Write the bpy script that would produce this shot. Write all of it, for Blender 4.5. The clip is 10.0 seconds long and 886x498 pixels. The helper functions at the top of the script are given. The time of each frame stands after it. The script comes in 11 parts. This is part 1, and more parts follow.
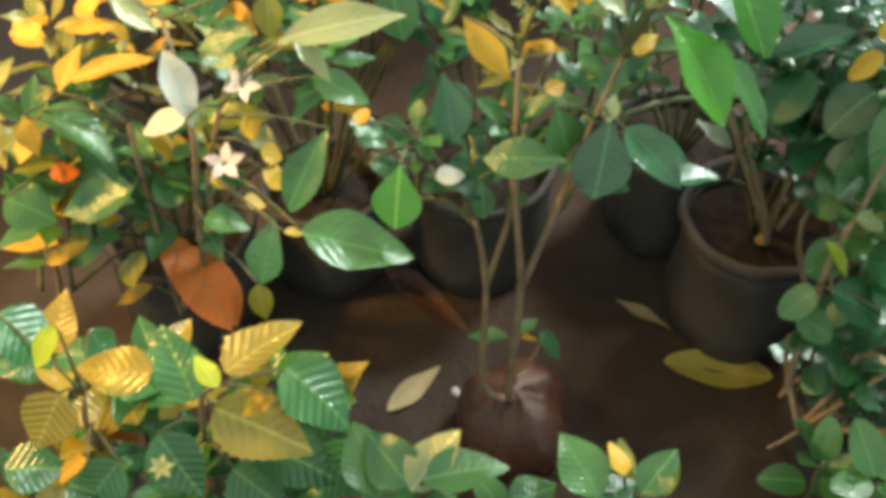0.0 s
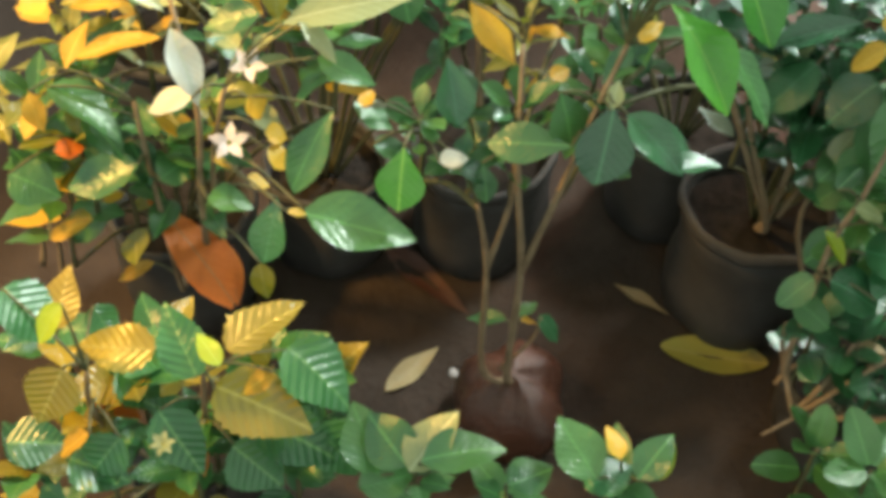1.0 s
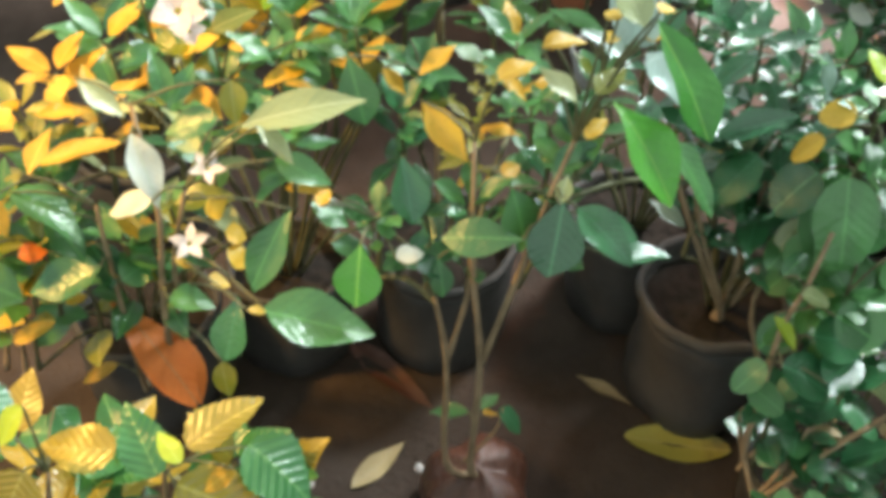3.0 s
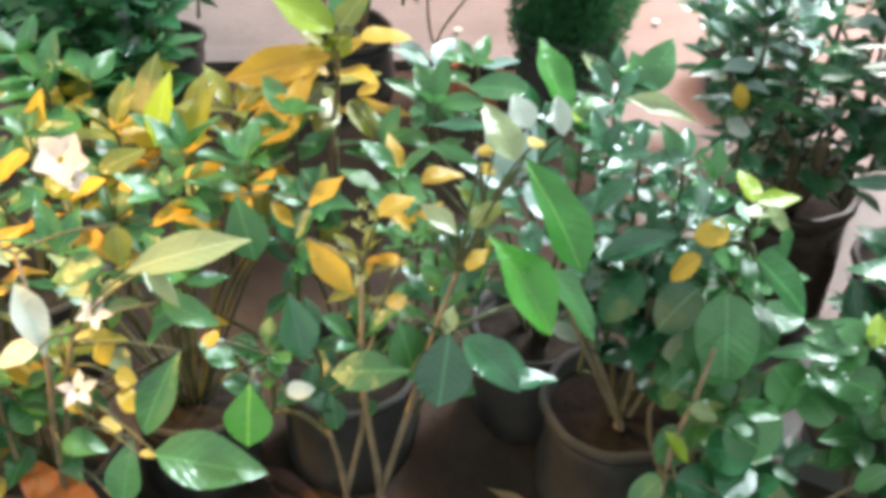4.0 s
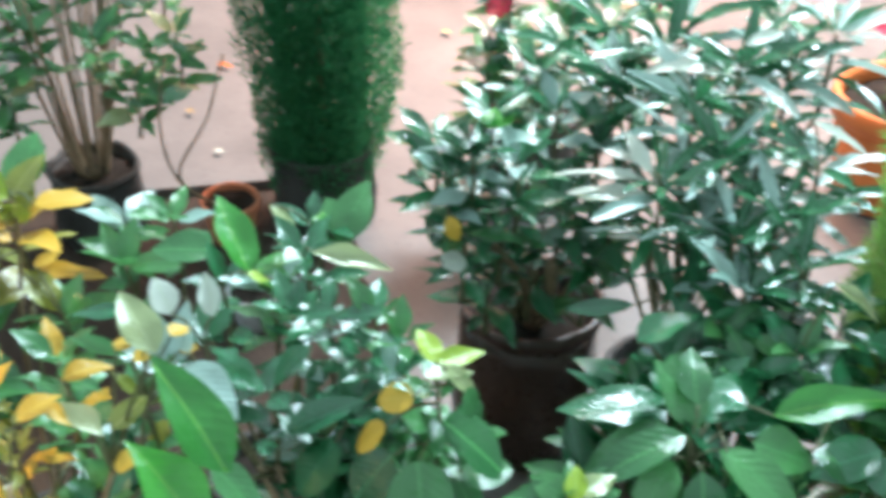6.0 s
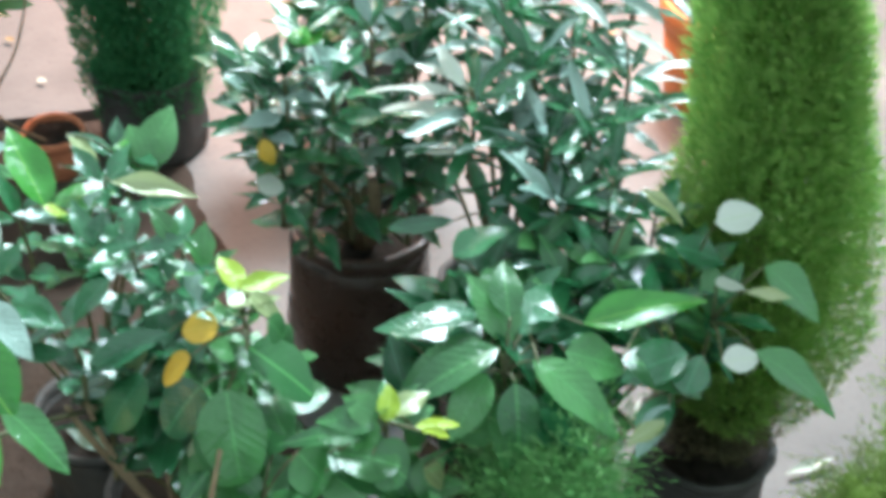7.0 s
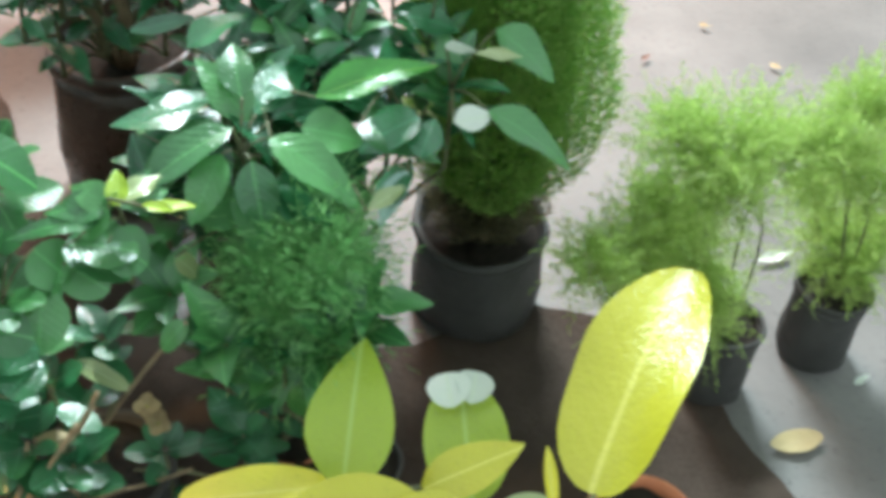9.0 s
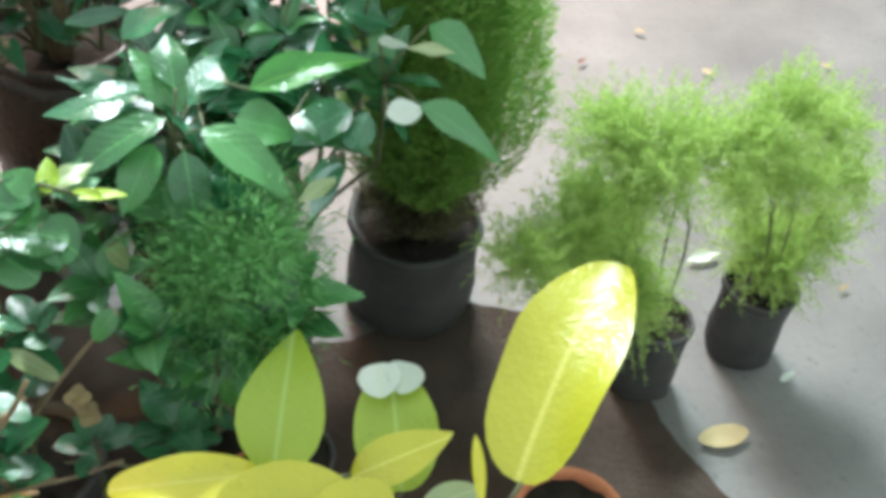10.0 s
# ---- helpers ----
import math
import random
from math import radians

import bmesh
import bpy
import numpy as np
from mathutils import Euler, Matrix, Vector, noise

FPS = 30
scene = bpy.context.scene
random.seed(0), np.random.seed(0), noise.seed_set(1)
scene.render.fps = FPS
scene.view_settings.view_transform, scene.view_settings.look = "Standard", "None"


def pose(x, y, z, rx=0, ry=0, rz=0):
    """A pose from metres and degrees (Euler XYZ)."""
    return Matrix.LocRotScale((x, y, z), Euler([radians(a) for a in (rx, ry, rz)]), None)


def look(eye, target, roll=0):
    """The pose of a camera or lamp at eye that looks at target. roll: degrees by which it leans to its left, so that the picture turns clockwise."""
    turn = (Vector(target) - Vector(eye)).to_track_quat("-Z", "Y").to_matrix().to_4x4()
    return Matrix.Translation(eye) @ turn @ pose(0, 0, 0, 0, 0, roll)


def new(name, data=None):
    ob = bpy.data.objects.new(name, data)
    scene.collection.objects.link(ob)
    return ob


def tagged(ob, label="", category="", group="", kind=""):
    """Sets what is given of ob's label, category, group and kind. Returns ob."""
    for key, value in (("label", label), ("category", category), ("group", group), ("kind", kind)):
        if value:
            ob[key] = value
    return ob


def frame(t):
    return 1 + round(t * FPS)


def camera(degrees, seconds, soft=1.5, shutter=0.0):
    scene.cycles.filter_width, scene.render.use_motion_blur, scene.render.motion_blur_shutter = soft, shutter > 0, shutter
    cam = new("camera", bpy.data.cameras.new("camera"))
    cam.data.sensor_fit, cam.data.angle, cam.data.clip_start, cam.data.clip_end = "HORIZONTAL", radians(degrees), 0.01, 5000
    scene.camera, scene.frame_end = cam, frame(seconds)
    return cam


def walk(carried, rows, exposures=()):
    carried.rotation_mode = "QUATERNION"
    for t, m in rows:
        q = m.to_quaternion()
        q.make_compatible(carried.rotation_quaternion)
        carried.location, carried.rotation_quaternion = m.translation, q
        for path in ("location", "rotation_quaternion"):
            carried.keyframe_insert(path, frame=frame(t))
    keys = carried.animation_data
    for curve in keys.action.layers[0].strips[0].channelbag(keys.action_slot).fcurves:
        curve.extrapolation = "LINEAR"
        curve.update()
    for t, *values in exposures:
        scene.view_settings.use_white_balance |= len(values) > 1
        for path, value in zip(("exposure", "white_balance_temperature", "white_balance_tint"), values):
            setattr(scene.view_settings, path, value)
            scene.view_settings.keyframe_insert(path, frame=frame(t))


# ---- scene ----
cam = camera(40.1, 10.0, soft=4.8, shutter=0.5)
METRES, EYE, TILT, LEAN, TURN = 0.75, 1.635, -48.5, 0.0, 0.0
ROWS = [
    (0.0, 0.0, 0.0, 0.0, 0.0, 0.0, -0.0),
    (0.5, -0.0163, 0.0084, 0.0018, 0.14, -0.93, -1.04),
    (1.0, -0.0099, -0.0118, 0.0045, -0.2, -0.95, -1.02),
    (1.5, -0.0026, -0.021, 0.0016, -0.66, -0.1, 0.05),
    (2.0, 0.0038, -0.0355, -0.0021, -0.86, 0.33, -0.27),
    (3.5, 0.0455, -0.0704, 0.0137, -2.23, 6.17, 1.68),
    (4.0, 0.0963, -0.0882, 0.0618, -4.05, 7.76, 3.13),
    (4.5, 0.1657, -0.0694, 0.1161, -3.77, 7.36, 1.39),
    (5.0, 0.259, -0.0698, 0.1435, -3.5, 9.96, 3.1),
    (5.5, 0.3363, -0.0489, 0.175, -5.26, 12.16, 6.8),
    (6.0, 0.4184, -0.0261, 0.1963, -9.79, 10.74, 9.04),
    (7.5, 0.5739, -0.0177, 0.1499, -16.72, 2.81, 14.2),
    (8.0, 0.625, -0.0266, 0.0889, -17.47, -0.25, 15.81),
    (8.5, 0.6595, -0.0455, 0.0329, -19.27, -1.4, 17.01),
    (9.0, 0.682, -0.065, -0.023, -21.89, -1.94, 17.81),
    (9.5, 0.6928, -0.0817, -0.056, -23.84, -2.51, 17.95),
    (10.0, 0.6829, -0.0958, -0.0556, -24.62, -2.34, 17.28),
]
walk(cam, [(t, pose(0, 0, EYE, TILT, LEAN, TURN) @ pose(METRES * x, METRES * y, METRES * z, 90 + pitch, roll, yaw)) for t, x, y, z, yaw, pitch, roll in ROWS],
     ((0.0, 0.0, 7500, 8), (2.2, 0.04, 7300, 8), (3.4, 0.28, 6800, 12), (4.5, 0.3, 6500, 10), (6.0, 0.24, 5950, 2), (7.5, 0.48, 6300, 5), (8.0, 0.48, 6350, 3), (10.0, 0.56, 6550, 5)))

# ---- light: a cool lamp over the middle beds, a warm lamp at the left, an unseen warm fill over the far floor ----
world = bpy.data.worlds.new("night_sky")
world.use_nodes = True
scene.world = world
sky_bg = world.node_tree.nodes["Background"]
sky_bg.inputs[0].default_value = (0.66, 0.8, 0.83, 1)
sky_bg.inputs[1].default_value = 1.2


def lamp(name, kind, place, target, power, colour, size=0.3, size_y=None):
    data = bpy.data.lights.new(name, kind)
    data.energy, data.color = power, colour
    if kind == "AREA":
        data.size = size
        if size_y:
            data.shape, data.size_y = "RECTANGLE", size_y
    else:
        data.shadow_soft_size = size
    ob = new(name, data)
    ob.matrix_world = look(place, target)
    return ob


lamp("cool_lamp", "AREA", (2.35, 3.6, 3.2), (1.0, 0.9, 0.4), 335, (0.76, 0.92, 1.0), 0.9, 0.5)
warm = lamp("warm_lamp", "SPOT", (-1.35, 1.15, 1.8), (-0.48, 1.05, 0.42), 225, (1.0, 0.6, 0.17), 0.12)
warm.data.spot_size, warm.data.spot_blend = radians(54), 0.6
# unseen area light, added to tint the far floor pink
lamp("warm_floor_fill", "AREA", (1.65, 3.6, 2.4), (1.67, 3.62, 0.0), 125, (1.0, 0.42, 0.25), 1.4).data.spread = radians(114)


# ---- materials ----
def material(name):
    m = bpy.data.materials.new(name)
    m.use_nodes = True
    nt = m.node_tree
    b = nt.nodes["Principled BSDF"]
    return m, nt, b


def node(nt, kind, **values):
    n = nt.nodes.new(kind)
    for key, value in values.items():
        n.inputs[key.replace("_", " ")].default_value = value
    return n


def ramp(nt, fac, stops):
    r = nt.nodes.new("ShaderNodeValToRGB")
    while len(r.color_ramp.elements) < len(stops):
        r.color_ramp.elements.new(0.5)
    for e, (p, c) in zip(r.color_ramp.elements, stops):
        e.position, e.color = p, (*c, 1)
    nt.links.new(fac, r.inputs[0])
    return r.outputs[0]


def mix(nt, fac, a, b, how="MIX"):
    n = nt.nodes.new("ShaderNodeMix")
    n.data_type, n.blend_type = "RGBA", how
    for k, v in ((0, fac), (6, a), (7, b)):
        if hasattr(v, "is_linked"):
            nt.links.new(v, n.inputs[k])
        else:
            n.inputs[k].default_value = v if k == 0 else (*v, 1)
    return n.outputs[2]


def arith(nt, op, a, b=0.0):
    n = nt.nodes.new("ShaderNodeMath")
    n.operation = op
    for k, v in ((0, a), (1, b)):
        if hasattr(v, "is_linked"):
            nt.links.new(v, n.inputs[k])
        else:
            n.inputs[k].default_value = v
    return n.outputs[0]


def leaf_material(name, dark, light, rib, rough=0.32, through_light=0.36, veins=9.0, patch=None, relief=0.1, gloss=0.18):
    """Leaf: colour varies from leaf to leaf and across the blade, with a pale midrib and side veins."""
    m, nt, b = material(name)
    info = nt.nodes.new("ShaderNodeObjectInfo")
    tc = nt.nodes.new("ShaderNodeTexCoord")
    sep = nt.nodes.new("ShaderNodeSeparateXYZ")
    nt.links.new(tc.outputs["Generated"], sep.inputs[0])
    off = arith(nt, "ABSOLUTE", arith(nt, "SUBTRACT", sep.outputs[0], 0.5))
    ns = node(nt, "ShaderNodeTexNoise", Scale=14.0, Detail=4.0)
    geo = nt.nodes.new("ShaderNodeNewGeometry")
    nt.links.new(geo.outputs["Position"], ns.inputs["Vector"])
    fine = node(nt, "ShaderNodeTexNoise", Scale=160.0, Detail=3.0)
    nt.links.new(geo.outputs["Position"], fine.inputs["Vector"])
    tone = arith(nt, "ADD", arith(nt, "MULTIPLY", info.outputs["Random"], 0.6), arith(nt, "MULTIPLY", ns.outputs[0], 0.5))
    col = ramp(nt, tone, [(0.15, dark), (0.9, light)])
    if patch:
        col = mix(nt, ramp(nt, ns.outputs[0], [(0.55, (0, 0, 0)), (0.68, (1, 1, 1))]), col, patch)
    wave = arith(nt, "SINE", arith(nt, "MULTIPLY", arith(nt, "SUBTRACT", sep.outputs[1], arith(nt, "MULTIPLY", off, 0.55)), veins * 6.283))
    vein = ramp(nt, wave, [(0.9, (0, 0, 0)), (1.0, (0.1, 0.1, 0.1))])
    midrib = ramp(nt, off, [(0.012, (1, 1, 1)), (0.035, (0, 0, 0))])
    col = mix(nt, mix(nt, 1.0, vein, midrib, "ADD"), col, rib)
    col = mix(nt, ramp(nt, fine.outputs[0], [(0.62, (0, 0, 0)), (0.8, (0.5, 0.5, 0.5))]), col, tuple(v * 0.55 for v in dark))
    nt.links.new(col, b.inputs["Base Color"])
    b.inputs["Roughness"].default_value = rough
    b.inputs["IOR"].default_value = 1.5
    b.inputs["Coat Weight"].default_value = 0.45 if rough < 0.45 else 0.08
    b.inputs["Coat IOR"].default_value = 1.85
    b.inputs["Coat Roughness"].default_value = gloss
    crumple = node(nt, "ShaderNodeTexNoise", Scale=55.0, Detail=2.0)
    nt.links.new(geo.outputs["Position"], crumple.inputs["Vector"])
    height = mix(nt, 0.8, mix(nt, relief, fine.outputs[0], wave), crumple.outputs[0], "ADD")
    for socket, strength in (("Normal", 0.35), ("Coat Normal", 0.55)):
        bump = node(nt, "ShaderNodeBump", Strength=strength, Distance=0.004)
        nt.links.new(height, bump.inputs["Height"])
        nt.links.new(bump.outputs[0], b.inputs[socket])
    tr = nt.nodes.new("ShaderNodeBsdfTranslucent")
    nt.links.new(col, tr.inputs[0])
    ms = nt.nodes.new("ShaderNodeMixShader")
    ms.inputs[0].default_value = through_light
    nt.links.new(b.outputs[0], ms.inputs[1])
    nt.links.new(tr.outputs[0], ms.inputs[2])
    nt.links.new(ms.outputs[0], nt.nodes["Material Output"].inputs[0])
    return m


LEAF = {
    "green": leaf_material("leaf_green", (0.032, 0.128, 0.042), (0.1, 0.29, 0.085), (0.11, 0.34, 0.1)),
    "dark": leaf_material("leaf_dark_green", (0.017, 0.085, 0.036), (0.042, 0.18, 0.066), (0.05, 0.2, 0.09), 0.27, 0.18),
    "bright": leaf_material("leaf_bright_green", (0.04, 0.22, 0.03), (0.1, 0.4, 0.05), (0.2, 0.5, 0.08), 0.34, 0.4),
    "lime": leaf_material("leaf_lime", (0.32, 0.45, 0.02), (0.5, 0.62, 0.04), (0.5, 0.65, 0.12), 0.4, 0.4, 14.0, relief=0.04, gloss=0.34),
    "lemon": leaf_material("leaf_lemon", (0.55, 0.5, 0.02), (0.8, 0.69, 0.06), (0.78, 0.7, 0.12), 0.36, 0.35, 12.0, relief=0.04, gloss=0.34),
    "yellow": leaf_material("leaf_yellow_green", (0.13, 0.17, 0.02), (0.34, 0.31, 0.03), (0.4, 0.38, 0.1), 0.34, 0.35),
    "orange": leaf_material("leaf_orange", (0.58, 0.12, 0.015), (0.72, 0.19, 0.025), (0.55, 0.2, 0.06), 0.5, 0.35),
    "amber": leaf_material("leaf_amber", (0.52, 0.28, 0.025), (0.82, 0.5, 0.06), (0.78, 0.5, 0.08), 0.45, 0.35),
    # pale green; on some leaves the paleness is sheen put into the colour
    "pale": leaf_material("leaf_pale_green_and_sheen", (0.28, 0.34, 0.14), (0.46, 0.5, 0.26), (0.5, 0.55, 0.3), 0.3, 0.3),
    # cream of bleached dry leaves; also painted glare on living shrubs
    "white": leaf_material("leaf_cream_and_glare", (0.5, 0.54, 0.46), (0.68, 0.7, 0.62), (0.6, 0.66, 0.5), 0.35, 0.3),
    "dry": leaf_material("leaf_dry", (0.2, 0.13, 0.06), (0.42, 0.32, 0.16), (0.4, 0.3, 0.16), 0.7, 0.15),
    "fallen": leaf_material("leaf_fallen_yellow", (0.3, 0.26, 0.04), (0.46, 0.38, 0.08), (0.4, 0.33, 0.1), 0.6, 0.15, patch=(0.2, 0.16, 0.04)),
    "ribbed_green": leaf_material("leaf_ribbed_green", (0.025, 0.13, 0.045), (0.08, 0.3, 0.09), (0.14, 0.36, 0.12), 0.3, 0.35, 8.0, relief=0.35),
    "ribbed_yellow": leaf_material("leaf_ribbed_yellow", (0.24, 0.2, 0.025), (0.5, 0.36, 0.04), (0.5, 0.4, 0.08), 0.32, 0.35, 8.0, relief=0.35),
    # pale blue-green that puts the lamp's sheen into the leaf colour
    "silver": leaf_material("leaf_sheen_green", (0.24, 0.38, 0.32), (0.48, 0.6, 0.55), (0.4, 0.52, 0.46), 0.3, 0.25),
    "rust": leaf_material("leaf_rust_brown", (0.07, 0.025, 0.015), (0.14, 0.05, 0.03), (0.12, 0.05, 0.03), 0.6, 0.1),
    "petal_white": leaf_material("petal_white", (0.72, 0.62, 0.6), (0.85, 0.75, 0.72), (0.8, 0.7, 0.66), 0.5, 0.3, 3.0),
    "petal_red": leaf_material("petal_red", (0.5, 0.02, 0.06), (0.7, 0.04, 0.1), (0.6, 0.05, 0.1), 0.5, 0.3, 3.0),
}


def plain_material(name, a, b_, scale, rough=0.6, bump_scale=60.0, bump=0.3, dist=0.004, detail=6.0, metallic=0.0, third=None):
    m, nt, b = material(name)
    geo = nt.nodes.new("ShaderNodeNewGeometry")
    n1 = node(nt, "ShaderNodeTexNoise", Scale=scale, Detail=detail, Roughness=0.62)
    n2 = node(nt, "ShaderNodeTexNoise", Scale=bump_scale, Detail=5.0, Roughness=0.7)
    for n in (n1, n2):
        nt.links.new(geo.outputs["Position"], n.inputs["Vector"])
    col = ramp(nt, n1.outputs[0], [(0.3, a), (0.7, b_)])
    if third:
        col = mix(nt, ramp(nt, n2.outputs[0], [(0.58, (0, 0, 0)), (0.72, (1, 1, 1))]), col, third)
    nt.links.new(col, b.inputs["Base Color"])
    nt.links.new(ramp(nt, n2.outputs[0], [(0.2, (rough - 0.12,) * 3), (0.8, (min(1, rough + 0.12),) * 3)]), b.inputs["Roughness"])
    b.inputs["Metallic"].default_value = metallic
    bp = node(nt, "ShaderNodeBump", Strength=bump, Distance=dist)
    nt.links.new(n2.outputs[0], bp.inputs["Height"])
    nt.links.new(bp.outputs[0], b.inputs["Normal"])
    return m


CONCRETE = plain_material("concrete", (0.085, 0.077, 0.073), (0.165, 0.15, 0.142), 2.2, 0.7, 70.0, 0.4, 0.003, 8.0, third=(0.065, 0.06, 0.058))
BAG = plain_material("black_plastic_bag", (0.034, 0.032, 0.03), (0.068, 0.063, 0.059), 9.0, 0.62, 40.0, 0.5, 0.006)
BAG.node_tree.nodes["Principled BSDF"].inputs["Specular IOR Level"].default_value = 0.22
RED_BAG = plain_material("reddish_plastic_bag", (0.055, 0.022, 0.014), (0.105, 0.042, 0.027), 14.0, 0.3, 45.0, 0.6, 0.008)
BROWN_BAG = plain_material("brown_plastic_bag", (0.032, 0.019, 0.014), (0.06, 0.036, 0.027), 9.0, 0.3, 30.0, 0.5, 0.006)
EARTH = plain_material("damp_earth_and_shade", (0.038, 0.027, 0.021), (0.074, 0.053, 0.042), 6.0, 0.9, 80.0, 0.9, 0.01)
EARTH.node_tree.nodes["Principled BSDF"].inputs["Specular IOR Level"].default_value = 0.1
SOIL = plain_material("soil", (0.017, 0.014, 0.012), (0.042, 0.034, 0.028), 40.0, 0.95, 120.0, 1.0, 0.008)
BARK = plain_material("bark", (0.16, 0.11, 0.06), (0.32, 0.23, 0.14), 30.0, 0.75, 150.0, 0.6, 0.003)
TWIG = plain_material("green_twig", (0.06, 0.07, 0.03), (0.14, 0.13, 0.06), 30.0, 0.6, 150.0, 0.4, 0.002)
TERRACOTTA = plain_material("terracotta", (0.42, 0.13, 0.06), (0.55, 0.2, 0.1), 12.0, 0.8, 90.0, 0.4, 0.003)
SOIL.node_tree.nodes["Principled BSDF"].inputs["Specular IOR Level"].default_value = 0.1
ORANGE_CLAY = plain_material("orange_clay", (0.52, 0.13, 0.025), (0.66, 0.2, 0.05), 10.0, 0.6, 70.0, 0.35, 0.003)
GREY_POT = plain_material("grey_cement_pot", (0.3, 0.3, 0.31), (0.48, 0.47, 0.47), 12.0, 0.8, 60.0, 0.5, 0.004)
STONE = plain_material("pebble", (0.3, 0.27, 0.25), (0.5, 0.46, 0.44), 20.0, 0.8, 80.0, 0.5, 0.003)
CONE_ORANGE = plain_material("cone_orange", (0.62, 0.13, 0.02), (0.75, 0.2, 0.03), 8.0, 0.5, 60.0, 0.2, 0.002)
CONE_WHITE = plain_material("cone_white", (0.6, 0.58, 0.56), (0.8, 0.78, 0.76), 10.0, 0.45, 60.0, 0.2, 0.002)
def needle_material(name, a, b_):
    m, nt, b = material(name)
    geo = nt.nodes.new("ShaderNodeNewGeometry")
    col = ramp(nt, geo.outputs["Random Per Island"], [(0.0, a), (1.0, b_)])
    nt.links.new(col, b.inputs["Base Color"])
    b.inputs["Roughness"].default_value = 0.55
    tr = nt.nodes.new("ShaderNodeBsdfTranslucent")
    nt.links.new(col, tr.inputs[0])
    ms = nt.nodes.new("ShaderNodeMixShader")
    ms.inputs[0].default_value = 0.5
    nt.links.new(b.outputs[0], ms.inputs[1])
    nt.links.new(tr.outputs[0], ms.inputs[2])
    nt.links.new(ms.outputs[0], nt.nodes["Material Output"].inputs[0])
    return m


NEEDLE_DARK = needle_material("needles_dark_green", (0.028, 0.14, 0.055), (0.085, 0.3, 0.12))
NEEDLE_GREEN = needle_material("needles_green", (0.14, 0.38, 0.11), (0.28, 0.53, 0.2))
NEEDLE_GOLD = needle_material("needles_golden_green", (0.15, 0.33, 0.06), (0.36, 0.52, 0.14))
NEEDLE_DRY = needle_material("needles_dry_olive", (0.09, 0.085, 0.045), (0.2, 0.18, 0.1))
NEEDLE_LIGHT = needle_material("needles_yellow_green", (0.27, 0.41, 0.08), (0.5, 0.62, 0.19))


# ---- helpers of this scene ----
def mesh_object(name, data, mat, parent=None, label=""):
    if mat and not data.materials:
        data.materials.append(mat)
    ob = new(name, data)
    if parent:
        ob.parent = parent
    return tagged(ob, label)


def part(name, bm, mat, parent=None, label="", smooth=True):
    data = bpy.data.meshes.new(name)
    bm.to_mesh(data)
    bm.free()
    for f in data.polygons:
        f.use_smooth = smooth
    return mesh_object(name, data, mat, parent, label)


def half_width(kind, u):
    if kind == "ovate":
        return math.sin(math.pi * u ** 0.78) ** 0.85
    if kind == "obovate":
        return math.sin(math.pi * u ** 1.35) ** 0.8
    if kind == "lance":
        return math.sin(math.pi * u ** 0.9) ** 1.15
    if kind == "round":
        return math.sqrt(max(0.0, math.sin(math.pi * u ** 0.85)))
    if kind == "serrate":
        return math.sin(math.pi * u ** 0.68) ** 0.9
    if kind == "blade":
        return math.sin(math.pi * u ** 1.0) ** 0.6
    if kind == "oblong":
        return math.sin(math.pi * u ** 0.95) ** 0.42
    return max(0.0, math.sin(math.pi * min(1, 0.05 + 0.95 * u) ** 1.1)) ** 0.4


LEAF_MESH = {}


def leaf_mesh(kind, bend, mat, form=0):
    """A leaf one long from its stalk along y and one wide, folded along the midrib and bent down to the tip."""
    key = (kind, bend, mat, form)
    if key in LEAF_MESH:
        return LEAF_MESH[key]
    rows = {"serrate": 21, "lobe": 14, "oblong": 14}.get(kind, 9)
    cross = (-1, -0.55, 0, 0.55, 1)
    verts, faces = [], []
    rng = random.Random(kind + str(bend) + str(form))
    phase = rng.random() * 6
    sway, skew, fold = rng.uniform(-0.1, 0.1), rng.uniform(-0.1, 0.1), rng.uniform(0.02, 0.2)
    frill = rng.uniform(0.02, 0.05)
    for i in range(rows + 1):
        u = i / rows if kind not in ("lobe", "round", "blade", "oblong") else 0.5 - 0.5 * math.cos(math.pi * i / rows)
        w = half_width(kind, u) * 0.5 if 0 < i < rows else 0.012
        if kind == "serrate" and 0 < i < rows:
            w *= 1.04 if i % 2 else 0.95
        for c in cross:
            wavy = frill * math.sin((9 + 3 * skew) * u + phase + 1.7 * c) * abs(c) * math.sin(math.pi * u)
            side = c * w * (1 + skew * c) + sway * math.sin(math.pi * u) * 0.5
            verts.append((side, u - (0.016 * abs(c) if kind == "serrate" and i % 2 else 0), fold * abs(c) * w - bend * u * u + wavy))
    for i in range(rows):
        for k in range(4):
            a = i * 5 + k
            faces.append((a, a + 1, a + 6, a + 5))
    data = bpy.data.meshes.new("leaf")
    data.from_pydata(verts, [], faces)
    for f in data.polygons:
        f.use_smooth = True
    data.materials.append(LEAF[mat])
    LEAF_MESH[key] = data
    return data


RNG = random.Random(7)


